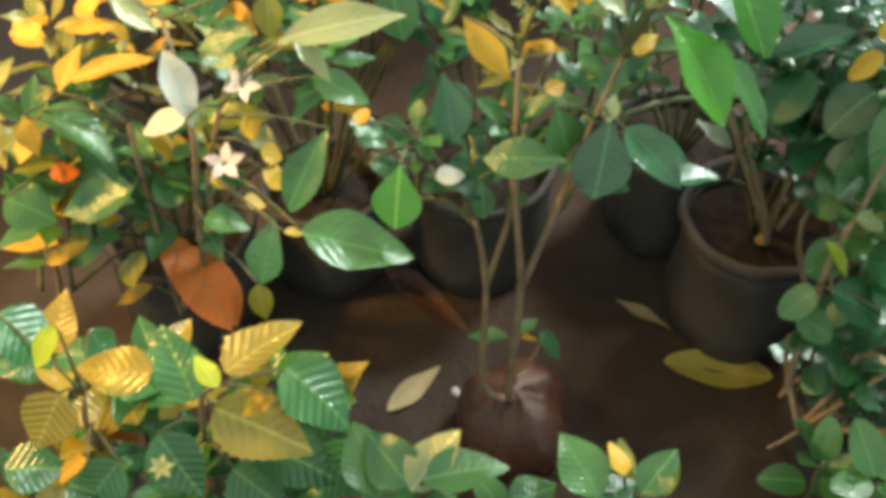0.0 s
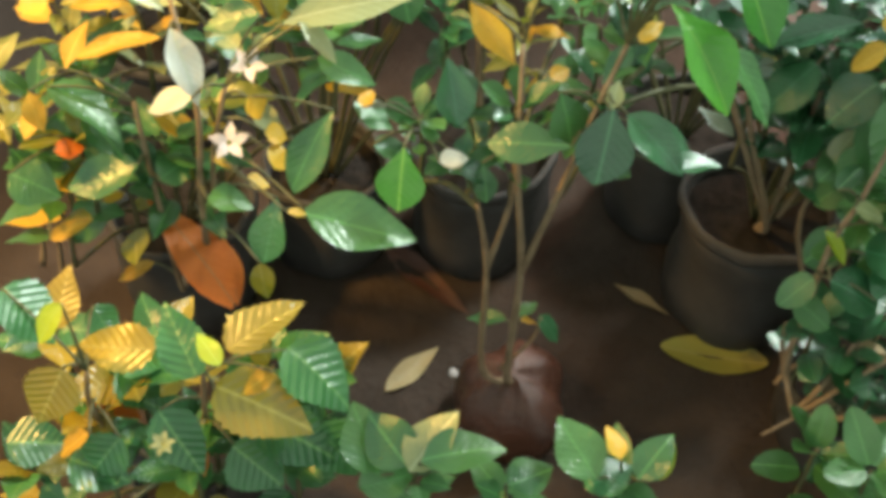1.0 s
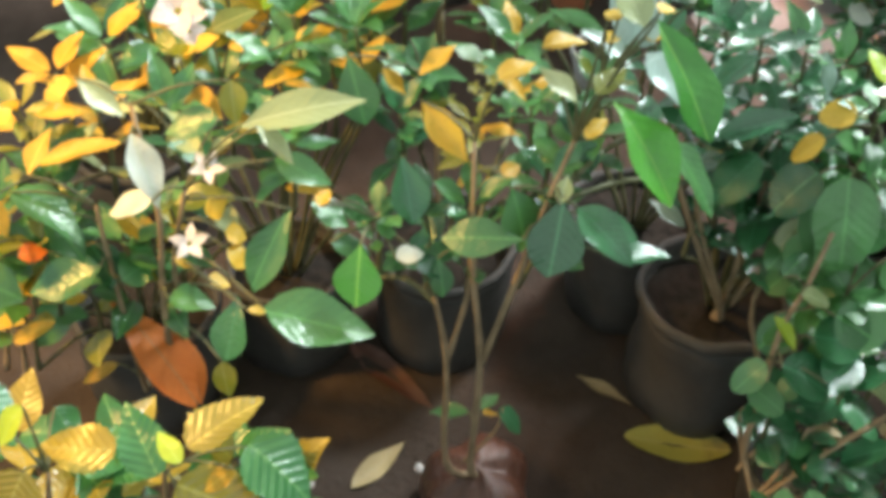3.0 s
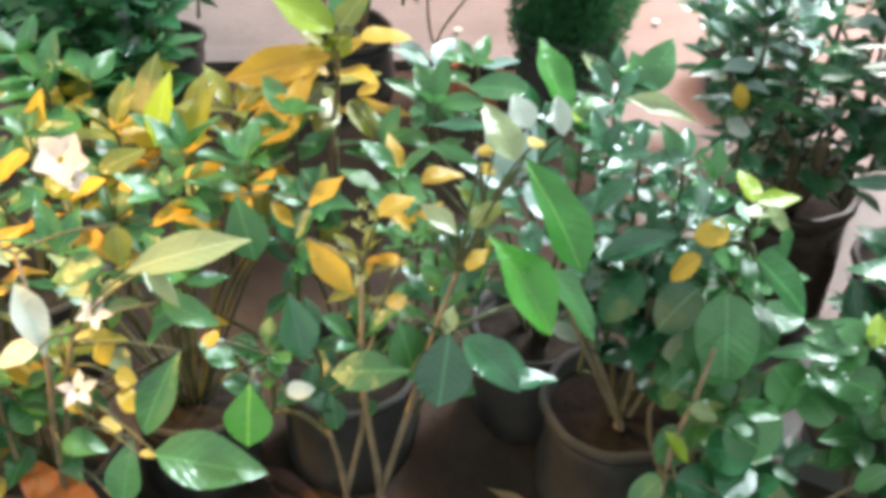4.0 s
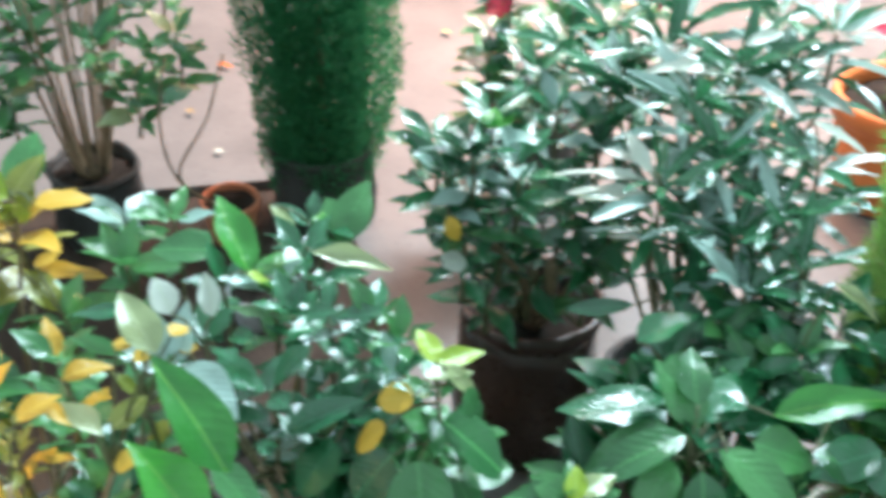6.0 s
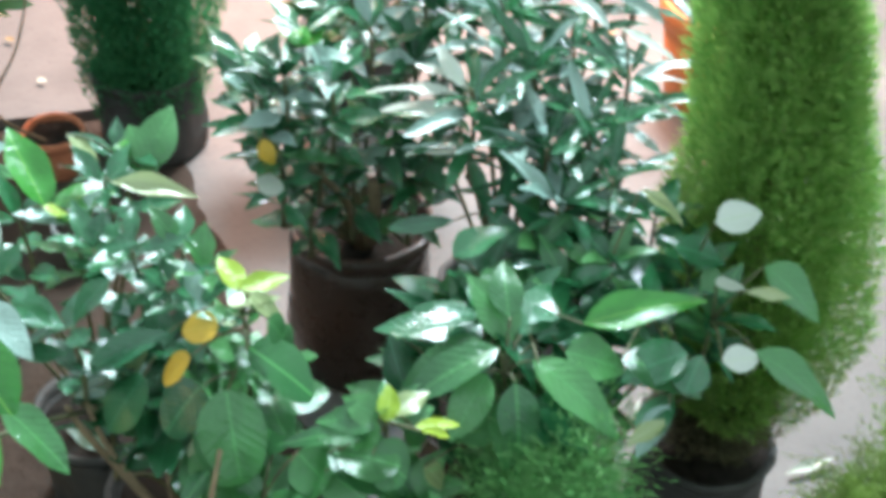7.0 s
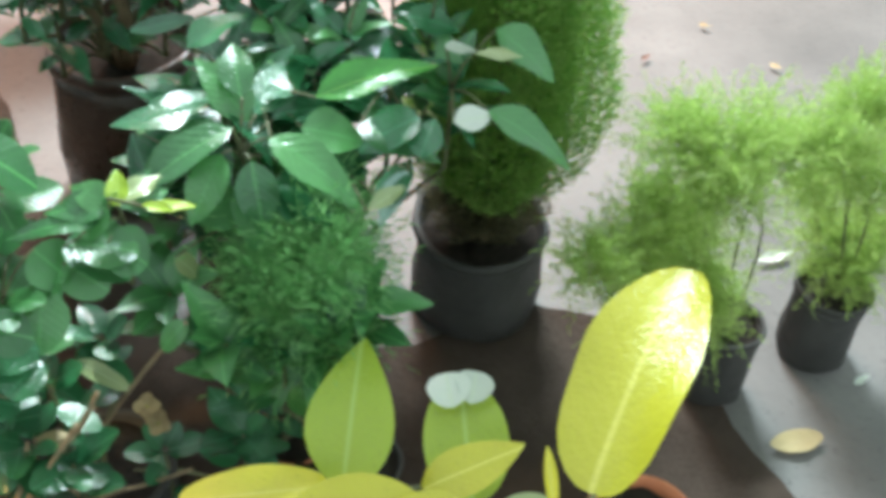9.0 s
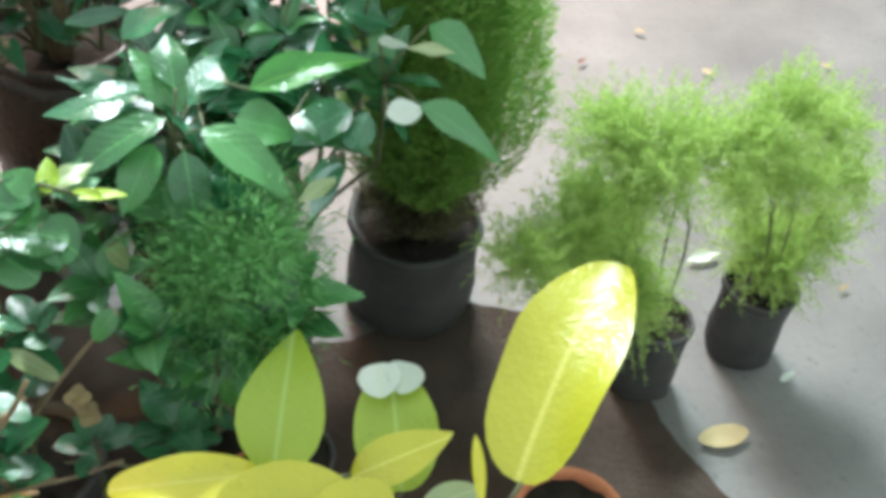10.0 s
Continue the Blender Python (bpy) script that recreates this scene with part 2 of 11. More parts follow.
def leaf(plant, kind, base, tip, width, mat="green", bend=0.12, facing=(0.0, -0.5, 0.85), twist=0.0, name="leaf"):
    """One leaf from base to tip, its upper face turned towards facing, then twisted by degrees about its length."""
    a, b = Vector(base), Vector(tip)
    y = b - a
    long = y.length
    y.normalize()
    n = Vector(facing)
    n = (n - y * n.dot(y)).normalized()
    n.rotate(Matrix.Rotation(radians(twist), 3, y))
    x = y.cross(n)
    ob = new(name, leaf_mesh(kind, bend, mat, int(abs(a.x * 977 + a.y * 613) * 10) % 4))
    # the bend drops the tip, so the blade is raised a little at its root
    y2 = (y + n * bend).normalized()
    n2 = x.cross(y2)
    ob.matrix_world = Matrix(((x.x * width, y2.x * long, n2.x * long, a.x), (x.y * width, y2.y * long, n2.y * long, a.y),
                              (x.z * width, y2.z * long, n2.z * long, a.z), (0, 0, 0, 1)))
    ob.parent = plant
    return ob


def tube(name, points, r0, r1, mat, parent, label=""):
    """A tapered stem through the points."""
    bm = bmesh.new()
    pts = [Vector(p) for p in points]
    fine = []
    for i in range(len(pts) - 1):
        p0, p1 = pts[max(0, i - 1)], pts[i]
        p2, p3 = pts[i + 1], pts[min(len(pts) - 1, i + 2)]
        for k in range(4):
            s = k / 4
            fine.append(0.5 * ((2 * p1) + (p2 - p0) * s + (2 * p0 - 5 * p1 + 4 * p2 - p3) * s * s + (3 * p1 - p0 - 3 * p2 + p3) * s ** 3))
    fine.append(pts[-1])
    rings = []
    for i, p in enumerate(fine):
        d = (fine[min(i + 1, len(fine) - 1)] - fine[max(i - 1, 0)]).normalized()
        s = d.orthogonal().normalized()
        t = d.cross(s)
        r = r0 + (r1 - r0) * i / (len(fine) - 1)
        r *= 1 + 0.12 * math.sin(i * 2.3)
        rings.append([bm.verts.new(p + (s * math.cos(a) + t * math.sin(a)) * r) for a in (k * math.tau / 7 for k in range(7))])
    for a, b in zip(rings, rings[1:]):
        for k in range(7):
            bm.faces.new((a[k], a[(k + 1) % 7], b[(k + 1) % 7], b[k]))
    bm.faces.new(rings[0][::-1])
    bm.faces.new(rings[-1])
    return part(name, bm, mat, parent, label)


def lathe(profile, wobble=0.0, seed=0, n=28, pleats=0.0, foot=True):
    """A turned shape with an uneven wall."""
    bm = bmesh.new()
    rings = []
    for i, (r, z) in enumerate(profile):
        ring = []
        for k in range(n):
            a = k * math.tau / n
            w = noise.noise((math.cos(a) * 1.6 + seed, math.sin(a) * 1.6, z * 9 + seed)) * wobble
            w += pleats * math.sin(a * 9 + seed + z * 14)
            ring.append(bm.verts.new((math.cos(a) * r * (1 + w), math.sin(a) * r * (1 + w), z + w * 0.04)))
        rings.append(ring)
    for a, b in zip(rings, rings[1:]):
        for k in range(n):
            bm.faces.new((a[k], a[(k + 1) % n], b[(k + 1) % n], b[k]))
    if foot:
        bm.faces.new(rings[0][::-1])
    return bm, rings


def disc(r, z, seed, rough=0.012, n=28):
    bm = bmesh.new()
    c = bm.verts.new((0, 0, z + rough))
    old = None
    for i in range(1, 5):
        ring = [bm.verts.new((math.cos(k * math.tau / n) * r * i / 4, math.sin(k * math.tau / n) * r * i / 4,
                              z + rough * noise.noise((k * 1.3 + seed, i * 1.7, seed)) + rough * (1 - i / 4))) for k in range(n)]
        for k in range(n):
            if old:
                bm.faces.new((old[k], ring[k], ring[(k + 1) % n], old[(k + 1) % n]))
            else:
                bm.faces.new((c, ring[k], ring[(k + 1) % n]))
        old = ring
    return bm


def bag(plant, r, h, mat=BAG, seed=0, name="grow_bag"):
    """A filled plastic bag with bulging sides, a rolled-down rim and soil in it."""
    prof = [(r * 0.86, 0.0), (r * 0.99, h * 0.06), (r * 1.03, h * 0.3), (r * 0.99, h * 0.55), (r, h * 0.8), (r * 0.98, h * 0.93), (r * 0.94, h * 0.93), (r * 0.93, h * 0.84)]
    bm, _ = lathe(prof, 0.12, seed, 32, 0.012)
    body = part(name, bm, mat, plant)
    roll = [(r * 0.985, h * 0.9), (r * 1.05, h * 0.93), (r * 1.08, h * 0.97), (r * 1.06, h * 1.02), (r * 1.0, h * 1.03), (r * 0.95, h * 1.0), (r * 0.94, h * 0.92)]
    bm, _ = lathe(roll, 0.12, seed, 32, 0.012, False)
    part("rolled_rim", bm, mat, body)
    part("soil", disc(r * 0.965, h * 0.87, seed), SOIL, plant)


def wrapped_ball(plant, r, h, mat, seed=0):
    """A root ball tied up in a plastic bag, gathered round the stems."""
    prof = [(r * 0.86, 0.0), (r * 0.99, h * 0.1), (r * 1.03, h * 0.35), (r * 0.98, h * 0.58), (r * 0.84, h * 0.78), (r * 0.56, h * 0.93), (r * 0.26, h * 0.98), (r * 0.1, h)]
    bm, rings = lathe(prof, 0.22, seed, 36, 0.01)
    bm.faces.new(rings[-1])
    part("grow_bag", bm, mat, plant)


def pot(plant, r, h, mat, seed=0):
    """A pot with a thick rim, tapering to its foot."""
    prof = [(r * 0.66, 0.0), (r * 0.7, h * 0.02), (r * 0.93, h * 0.8), (r * 0.9, h * 0.82), (r * 0.86, h * 0.8), (r * 0.84, h * 0.7)]
    bm, _ = lathe(prof, 0.012, seed, 36)
    body = part("pot", bm, mat, plant)
    ring = [(r * 0.935, h * 0.8), (r, h * 0.805), (r * 1.02, h * 0.9), (r * 1.01, h * 0.98), (r * 0.98, h), (r * 0.9, h * 0.99), (r * 0.87, h * 0.9), (r * 0.87, h * 0.8)]
    bm, _ = lathe(ring, 0.012, seed, 36, 0.0, False)
    part("rim", bm, mat, body)
    part("soil", disc(r * 0.88, h * 0.86, seed), SOIL, plant)


def plant(name, x, y, label, category="potted plant", group=""):
    ob = new(name)
    ob.location = (x, y, 0)
    bpy.context.view_layer.update()
    return tagged(ob, label, category, group)


def keep(ob_parent):
    """Children are built in world places; this sets their places against the thing they belong to."""
    inv = Matrix.Translation(-ob_parent.location)
    for c in ob_parent.children:
        if c.name.split(".")[0] not in ("grow_bag", "soil", "pot", "crown", "trunk_foot"):
            c.matrix_basis = inv @ c.matrix_basis


def shoot(p, a, b, n, long, wide, kind, mat, stem=True, spread=55.0, top=4, bend=0.14, r=0.004, jitter=0.25, mat2=None, share=0.0):
    """A leafy shoot from a to b: leaves in turn up its length and a rosette at its end."""
    a, b = Vector(a), Vector(b)
    d = (b - a).normalized()
    side = d.orthogonal().normalized()
    mid = (a + b) / 2 + side * 0.05 * (b - a).length
    if stem:
        tube("stem", (a, mid, b), r, r * 0.55, TWIG, p)
    turn = RNG.random() * 360
    for i in range(n):
        u = 1.0 if i < top else 0.2 + 0.75 * (i - top + 0.5) / max(1, n - top)
        turn += 137.5
        out = side.copy()
        out.rotate(Matrix.Rotation(radians(turn), 3, d))
        lift = radians((90 - spread) + RNG.uniform(-22, 22) - (20 if i >= top else 0))
        way = (out * math.cos(lift) + d * math.sin(lift)).normalized()
        way.z -= 0.12
        size = 1 + RNG.uniform(-jitter, jitter)
        start = a.lerp(b, u) + way * 0.008
        up = d * 0.5 + Vector((0.03, -0.05, 0.8))
        leaf(p, kind, start, start + way.normalized() * long * size, wide * size, mat2 if mat2 and RNG.random() < share else mat,
             bend * RNG.choice((0.5, 1.0, 1.6)), up, RNG.uniform(-25, 25))


# ---- the ground ----
bm = bmesh.new()
bmesh.ops.create_grid(bm, x_segments=60, y_segments=60, size=30)
for v in bm.verts:
    v.co.z = 0.004 * noise.noise(v.co * 1.5)
ground = part("ground", bm, CONCRETE)
tagged(ground, "worn grey concrete yard floor with stains", "ground", kind="structure")


def strip(name, outline, z0, z1, mat, label, category):
    """A flat-topped slab with a slightly uneven edge."""
    bm = bmesh.new()
    low = [bm.verts.new((x, y, z0)) for x, y in outline]
    top = [bm.verts.new((x, y, z1)) for x, y in outline]
    n = len(outline)
    bm.faces.new(top)
    for k in range(n):
        bm.faces.new((low[k], low[(k + 1) % n], top[(k + 1) % n], top[k]))
    ob = part(name, bm, mat, smooth=False)
    return tagged(ob, label, category, kind="structure")


def bed_edge():
    """The planting bed's outline, wavering along its open side."""
    # the lobe right of x 1.1 paints the plants' shade as dark ground
    corners = [(-3.2, -2.0), (1.62, -2.0), (1.63, 0.3), (1.6, 0.86), (1.53, 1.06), (1.42, 1.15), (1.2, 1.13), (1.02, 1.2), (0.84, 1.32), (0.72, 1.6), (0.7, 2.1), (0.66, 2.68), (-3.2, 2.86)]
    line = []
    for i, (a, b_) in enumerate(zip(corners, corners[1:] + corners[:1])):
        m = 30 if 1 <= i <= 10 else 1
        for k in range(m):
            s = k / m
            x, y = a[0] + (b_[0] - a[0]) * s, a[1] + (b_[1] - a[1]) * s
            line.append((x + (0.03 * noise.noise((x * 5, y * 5, 3.0)) + 0.015 * noise.noise((x * 19, y * 19, 5.0)) if m > 1 else 0), y))
    return line


strip("planting_bed", bed_edge(), -0.03, 0.008, EARTH, "dark damp earth of the planting bed, its right lobe standing in for plant shade", "planting bed")
strip("kerb", [(-3.2, 2.86), (0.66, 2.68), (0.66, 2.76), (-3.2, 2.94)], -0.03, 0.035, CONCRETE, "low grey concrete kerb behind the planting bed", "kerb")


def flower(p, place, way, n, long, wide, kind, mat):
    """A small open flower: a rounded eye with petals spread round it."""
    c, d = Vector(place), Vector(way).normalized()
    s = d.orthogonal().normalized()
    s.rotate(Matrix.Rotation(RNG.random() * 6, 3, d))
    bm = bmesh.new()
    bmesh.ops.create_icosphere(bm, subdivisions=2, radius=long * 0.14)
    for v in bm.verts:
        v.co *= 1 + 0.2 * noise.noise(v.co * 300)
    eye = part("flower", bm, LEAF["yellow"], p, "small open flower")
    eye.location = c
    for i in range(n):
        o = s.copy()
        o.rotate(Matrix.Rotation(i * math.tau / n + RNG.uniform(-0.15, 0.15), 3, d))
        petal = leaf(eye, kind, c, c + (o + d * 0.25).normalized() * long, wide, mat, 0.15, d, RNG.uniform(-15, 15), "petal")
        petal.matrix_basis = Matrix.Translation(-c) @ petal.matrix_basis


def crown(p, z0, z1, r, n, mat, long, wide, seed, up=0.8, shape="column", lean=0.0):
    """A dense crown of fine upright needles: a column, a column narrowed at its foot, or a ball of tufts; lean moves its top sideways."""
    rng = np.random.default_rng(seed)
    verts, faces = [], []
    tufts = []
    for k in range(15):
        h = (k + 0.5) / 15
        a = k * 2.4 + seed
        q = r * 0.75 * math.sin(math.pi * (0.15 + 0.75 * h)) * (0.5 + 0.5 * rng.random())
        tufts.append(np.array([math.cos(a) * q, math.sin(a) * q, z0 + h * (z1 - z0)]))
    for i in range(n):
        u = rng.random()
        a = rng.random() * math.tau
        if shape == "column":
            prof = math.sin(math.pi * min(1, 0.12 + 0.8 * u)) ** 0.55
        elif shape == "footed":
            prof = min(1.0, 0.22 + 5.5 * u) * (1 - 0.12 * u) * math.sin(math.pi * min(1, 0.42 + 0.52 * u)) ** 0.5
        else:
            prof = math.sin(math.pi * (0.1 + 0.82 * u)) ** 0.6
        lump = 1 + (0.6 if shape == "tuft" else 0.28) * noise.noise((math.cos(a) * 1.7 + seed, math.sin(a) * 1.7, u * 5))
        q = r * prof * lump * (0.35 + 0.65 * math.sqrt(rng.random()))
        c = np.array([math.cos(a) * q, math.sin(a) * q, z0 + u * (z1 - z0)])
        w = np.array([math.cos(a), math.sin(a), 0]) * (1 - up) + np.array([0, 0, up]) + rng.normal(0, 0.28, 3)
        w /= np.linalg.norm(w)
        s = np.cross(w, rng.normal(0, 1, 3))
        s /= np.linalg.norm(s)
        if shape == "tuft":
            o = tufts[i % len(tufts)]
            c = o + rng.normal(0, 0.26 * r, 3)
            w = (c - o) / r * 1.5 + np.array([0, 0, up]) + rng.normal(0, 0.3, 3)
            w /= np.linalg.norm(w)
            s = np.cross(w, rng.normal(0, 1, 3))
            s /= np.linalg.norm(s)
        if lean:
            c[0] += lean * u * u + 0.03 * math.sin(math.pi * u)
        size = long * (0.6 + 0.8 * rng.random())
        broad = wide
        if i % 4 == 0 and shape != "tuft":
            c[:2] *= 0.6
            broad = wide * 4.0
        bow = np.array([math.cos(a), math.sin(a), -0.3]) * size * 0.18
        k = len(verts)
        mid = c + w * size * 0.55
        verts += [c, mid + s * broad + bow * 0.3, c + w * size + bow, mid - s * broad + bow * 0.3]
        faces += [(k, k + 1, k + 2, k + 3)]
    data = bpy.data.meshes.new("crown")
    data.from_pydata([tuple(v) for v in verts], [], faces)
    mesh_object("crown", data, mat, p)


def plumes(p, foot, clumps, mat, seed):
    """Feathery foliage: stems from the foot to each clump, and sprays of short needles along twiglets that fan out of it."""
    rng = np.random.default_rng(seed)
    verts, faces = [], []
    base = Vector(foot)
    for x, y, z, r in clumps:
        c = Vector((x, y, z))
        mid = base.lerp(c, 0.55) + Vector((rng.normal(0, 0.012), rng.normal(0, 0.012), 0.03))
        tube("stem", (base + Vector((rng.normal(0, 0.008), rng.normal(0, 0.008), 0)), mid, c), 0.0026, 0.0010, TWIG, p)
        heart = np.array(c - p.location) - np.array((0, 0, r * 0.45))
        for _ in range(int(230 * (r / 0.07) ** 1.5)):
            d = rng.normal(0, 1, 3) + np.array((0, 0, 0.85))
            d /= np.linalg.norm(d)
            start = heart + d * r * 0.25 + rng.normal(0, r * 0.22, 3)
            long = r * rng.uniform(0.5, 1.35)
            for k in range(26):
                u = k / 25
                q = start + d * long * u + np.array((0, 0, -0.22 * long * u * u))
                w = d * 0.75 + rng.normal(0, 0.55, 3)
                w /= np.linalg.norm(w)
                side = np.cross(w, rng.normal(0, 1, 3))
                side /= np.linalg.norm(side)
                size = rng.uniform(0.009, 0.02) * (1.1 - 0.5 * u)
                n = len(verts)
                verts += [q, q + w * size * 0.5 + side * 0.0008, q + w * size, q + w * size * 0.5 - side * 0.0008]
                faces += [(n, n + 1, n + 2, n + 3)]
    data = bpy.data.meshes.new("crown")
    data.from_pydata([tuple(v) for v in verts], [], faces)
    mesh_object("crown", data, mat, p)


# ---- the plants and things ----


p = plant("hibiscus_shrub", -0.320, 0.840, "broad toothed green and yellow leaved shrub in a black grow bag", "potted plant")
bag(p, 0.100, 0.200, BAG, 1)
leaf(p, "ovate", (-0.391, 0.755, 0.661), (-0.420, 0.737, 0.617), 0.032, "lime", bend=0.12, facing=(0.15, -0.17, 1.05), twist=8)
leaf(p, "serrate", (-0.306, 0.751, 0.592), (-0.394, 0.766, 0.577), 0.055, "ribbed_yellow", bend=0.12, facing=(0.13, -0.17, 1.06), twist=-18)
leaf(p, "serrate", (-0.261, 0.728, 0.572), (-0.302, 0.800, 0.609), 0.055, "ribbed_green", bend=0.12, facing=(0.11, -0.17, 1.06), twist=-20)
leaf(p, "serrate", (-0.227, 0.739, 0.610), (-0.149, 0.788, 0.628), 0.064, "ribbed_yellow", bend=0.20, facing=(0.09, -0.18, 1.07), twist=-20)
leaf(p, "ovate", (-0.231, 0.720, 0.606), (-0.259, 0.756, 0.611), 0.024, "lime", bend=0.28, facing=(0.11, -0.17, 1.07), twist=-4)
leaf(p, "serrate", (-0.470, 0.798, 0.630), (-0.420, 0.766, 0.576), 0.072, "ribbed_green", bend=0.20, facing=(0.16, -0.17, 1.05), twist=-15)
leaf(p, "serrate", (-0.412, 0.746, 0.558), (-0.443, 0.713, 0.502), 0.064, "ribbed_yellow", bend=0.20, facing=(0.15, -0.15, 1.07), twist=-17)
leaf(p, "serrate", (-0.248, 0.736, 0.540), (-0.145, 0.712, 0.493), 0.080, "ribbed_yellow", bend=0.28, facing=(0.09, -0.16, 1.08), twist=13)
leaf(p, "serrate", (-0.179, 0.733, 0.578), (-0.215, 0.727, 0.545), 0.027, "amber", bend=0.28, facing=(0.09, -0.16, 1.08), twist=-3)
leaf(p, "serrate", (-0.175, 0.786, 0.545), (-0.107, 0.747, 0.485), 0.086, "ribbed_green", bend=0.28, facing=(0.07, -0.17, 1.08), twist=-9)
leaf(p, "serrate", (-0.481, 0.703, 0.478), (-0.417, 0.713, 0.461), 0.060, "ribbed_green", bend=0.20, facing=(0.15, -0.14, 1.07), twist=7)
leaf(p, "ovate", (-0.410, 0.776, 0.451), (-0.356, 0.772, 0.422), 0.039, "orange", bend=0.28, facing=(0.13, -0.15, 1.07), twist=-10)
leaf(p, "ovate", (-0.384, 0.698, 0.503), (-0.421, 0.690, 0.468), 0.029, "amber", bend=0.12, facing=(0.14, -0.14, 1.08), twist=10)
leaf(p, "ovate", (-0.281, 0.735, 0.444), (-0.275, 0.711, 0.396), 0.018, "orange", bend=0.28, facing=(0.11, -0.14, 1.09), twist=-19)
leaf(p, "serrate", (-0.314, 0.735, 0.497), (-0.267, 0.693, 0.433), 0.061, "ribbed_green", bend=0.20, facing=(0.11, -0.15, 1.08), twist=17)
leaf(p, "serrate", (-0.374, 0.808, 0.480), (-0.332, 0.779, 0.429), 0.067, "ribbed_green", bend=0.28, facing=(0.13, -0.16, 1.07), twist=-18)
leaf(p, "serrate", (-0.396, 0.833, 0.556), (-0.376, 0.811, 0.510), 0.043, "ribbed_green", bend=0.12, facing=(0.14, -0.17, 1.06), twist=-12)
leaf(p, "serrate", (-0.212, 0.747, 0.456), (-0.123, 0.723, 0.409), 0.074, "ribbed_green", bend=0.12, facing=(0.08, -0.15, 1.09), twist=8)
leaf(p, "serrate", (-0.415, 0.693, 0.457), (-0.350, 0.684, 0.424), 0.064, "ribbed_green", bend=0.12, facing=(0.14, -0.13, 1.08), twist=0)
leaf(p, "serrate", (-0.238, 0.728, 0.438), (-0.182, 0.703, 0.391), 0.074, "ribbed_green", bend=0.20, facing=(0.09, -0.14, 1.09), twist=14)
leaf(p, "serrate", (-0.149, 0.752, 0.435), (-0.097, 0.723, 0.383), 0.067, "ribbed_green", bend=0.12, facing=(0.06, -0.15, 1.09), twist=8)
leaf(p, "serrate", (-0.358, 0.712, 0.475), (-0.402, 0.684, 0.423), 0.057, "ribbed_green", bend=0.28, facing=(0.14, -0.14, 1.08), twist=-20)
tube("stem", ((-0.332, 0.841, 0.170), (-0.401, 0.849, 0.287), (-0.467, 0.857, 0.329)), 0.0038, 0.0028, TWIG, p)
shoot(p, (-0.467, 0.857, 0.329), (-0.467, 0.857, 0.469), 8, 0.065, 0.042, "serrate", "ribbed_green", spread=55, top=5, bend=0.14, r=0.0040, mat2="ribbed_yellow", share=0.40)
tube("stem", ((-0.324, 0.837, 0.170), (-0.345, 0.821, 0.277), (-0.366, 0.805, 0.311)), 0.0038, 0.0028, TWIG, p)
shoot(p, (-0.366, 0.805, 0.311), (-0.366, 0.805, 0.451), 8, 0.064, 0.042, "serrate", "ribbed_green", spread=55, top=5, bend=0.14, r=0.0040, mat2="ribbed_yellow", share=0.40)
tube("stem", ((-0.322, 0.841, 0.170), (-0.331, 0.849, 0.281), (-0.340, 0.857, 0.318)), 0.0038, 0.0028, TWIG, p)
shoot(p, (-0.340, 0.857, 0.318), (-0.340, 0.857, 0.458), 8, 0.065, 0.042, "serrate", "ribbed_green", spread=55, top=5, bend=0.14, r=0.0040, mat2="ribbed_yellow", share=0.40)
tube("stem", ((-0.313, 0.836, 0.170), (-0.273, 0.815, 0.259), (-0.235, 0.795, 0.278)), 0.0038, 0.0028, TWIG, p)
shoot(p, (-0.235, 0.795, 0.278), (-0.235, 0.795, 0.418), 8, 0.065, 0.042, "serrate", "ribbed_green", spread=55, top=5, bend=0.14, r=0.0040, mat2="ribbed_yellow", share=0.40)
tube("stem", ((-0.306, 0.840, 0.170), (-0.223, 0.839, 0.252), (-0.144, 0.837, 0.264)), 0.0038, 0.0028, TWIG, p)
shoot(p, (-0.144, 0.837, 0.264), (-0.144, 0.837, 0.404), 8, 0.066, 0.043, "serrate", "ribbed_green", spread=55, top=5, bend=0.14, r=0.0040, mat2="ribbed_yellow", share=0.40)
tube("stem", ((-0.326, 0.831, 0.170), (-0.364, 0.779, 0.255), (-0.400, 0.729, 0.270)), 0.0038, 0.0028, TWIG, p)
shoot(p, (-0.400, 0.729, 0.270), (-0.400, 0.729, 0.410), 8, 0.063, 0.041, "serrate", "ribbed_green", spread=55, top=5, bend=0.14, r=0.0040, mat2="ribbed_yellow", share=0.40)
tube("stem", ((-0.318, 0.830, 0.170), (-0.306, 0.773, 0.251), (-0.294, 0.719, 0.262)), 0.0038, 0.0028, TWIG, p)
shoot(p, (-0.294, 0.719, 0.262), (-0.294, 0.719, 0.402), 8, 0.063, 0.041, "serrate", "ribbed_green", spread=55, top=5, bend=0.14, r=0.0040, mat2="ribbed_yellow", share=0.40)
tube("stem", ((-0.311, 0.840, 0.170), (-0.256, 0.838, 0.272), (-0.203, 0.836, 0.302)), 0.0038, 0.0028, TWIG, p)
shoot(p, (-0.203, 0.836, 0.302), (-0.203, 0.836, 0.442), 8, 0.065, 0.042, "serrate", "ribbed_green", spread=55, top=5, bend=0.14, r=0.0040, mat2="ribbed_yellow", share=0.40)
flower(p, (-0.297, 0.675, 0.524), (0.154, -0.357, 1.082), 6, 0.015, 0.008, "ovate", "pale")
tube("stem", ((-0.313, 0.828, 0.170), (-0.275, 0.763, 0.442), (-0.261, 0.755, 0.556)), 0.0040, 0.0030, BARK, p)
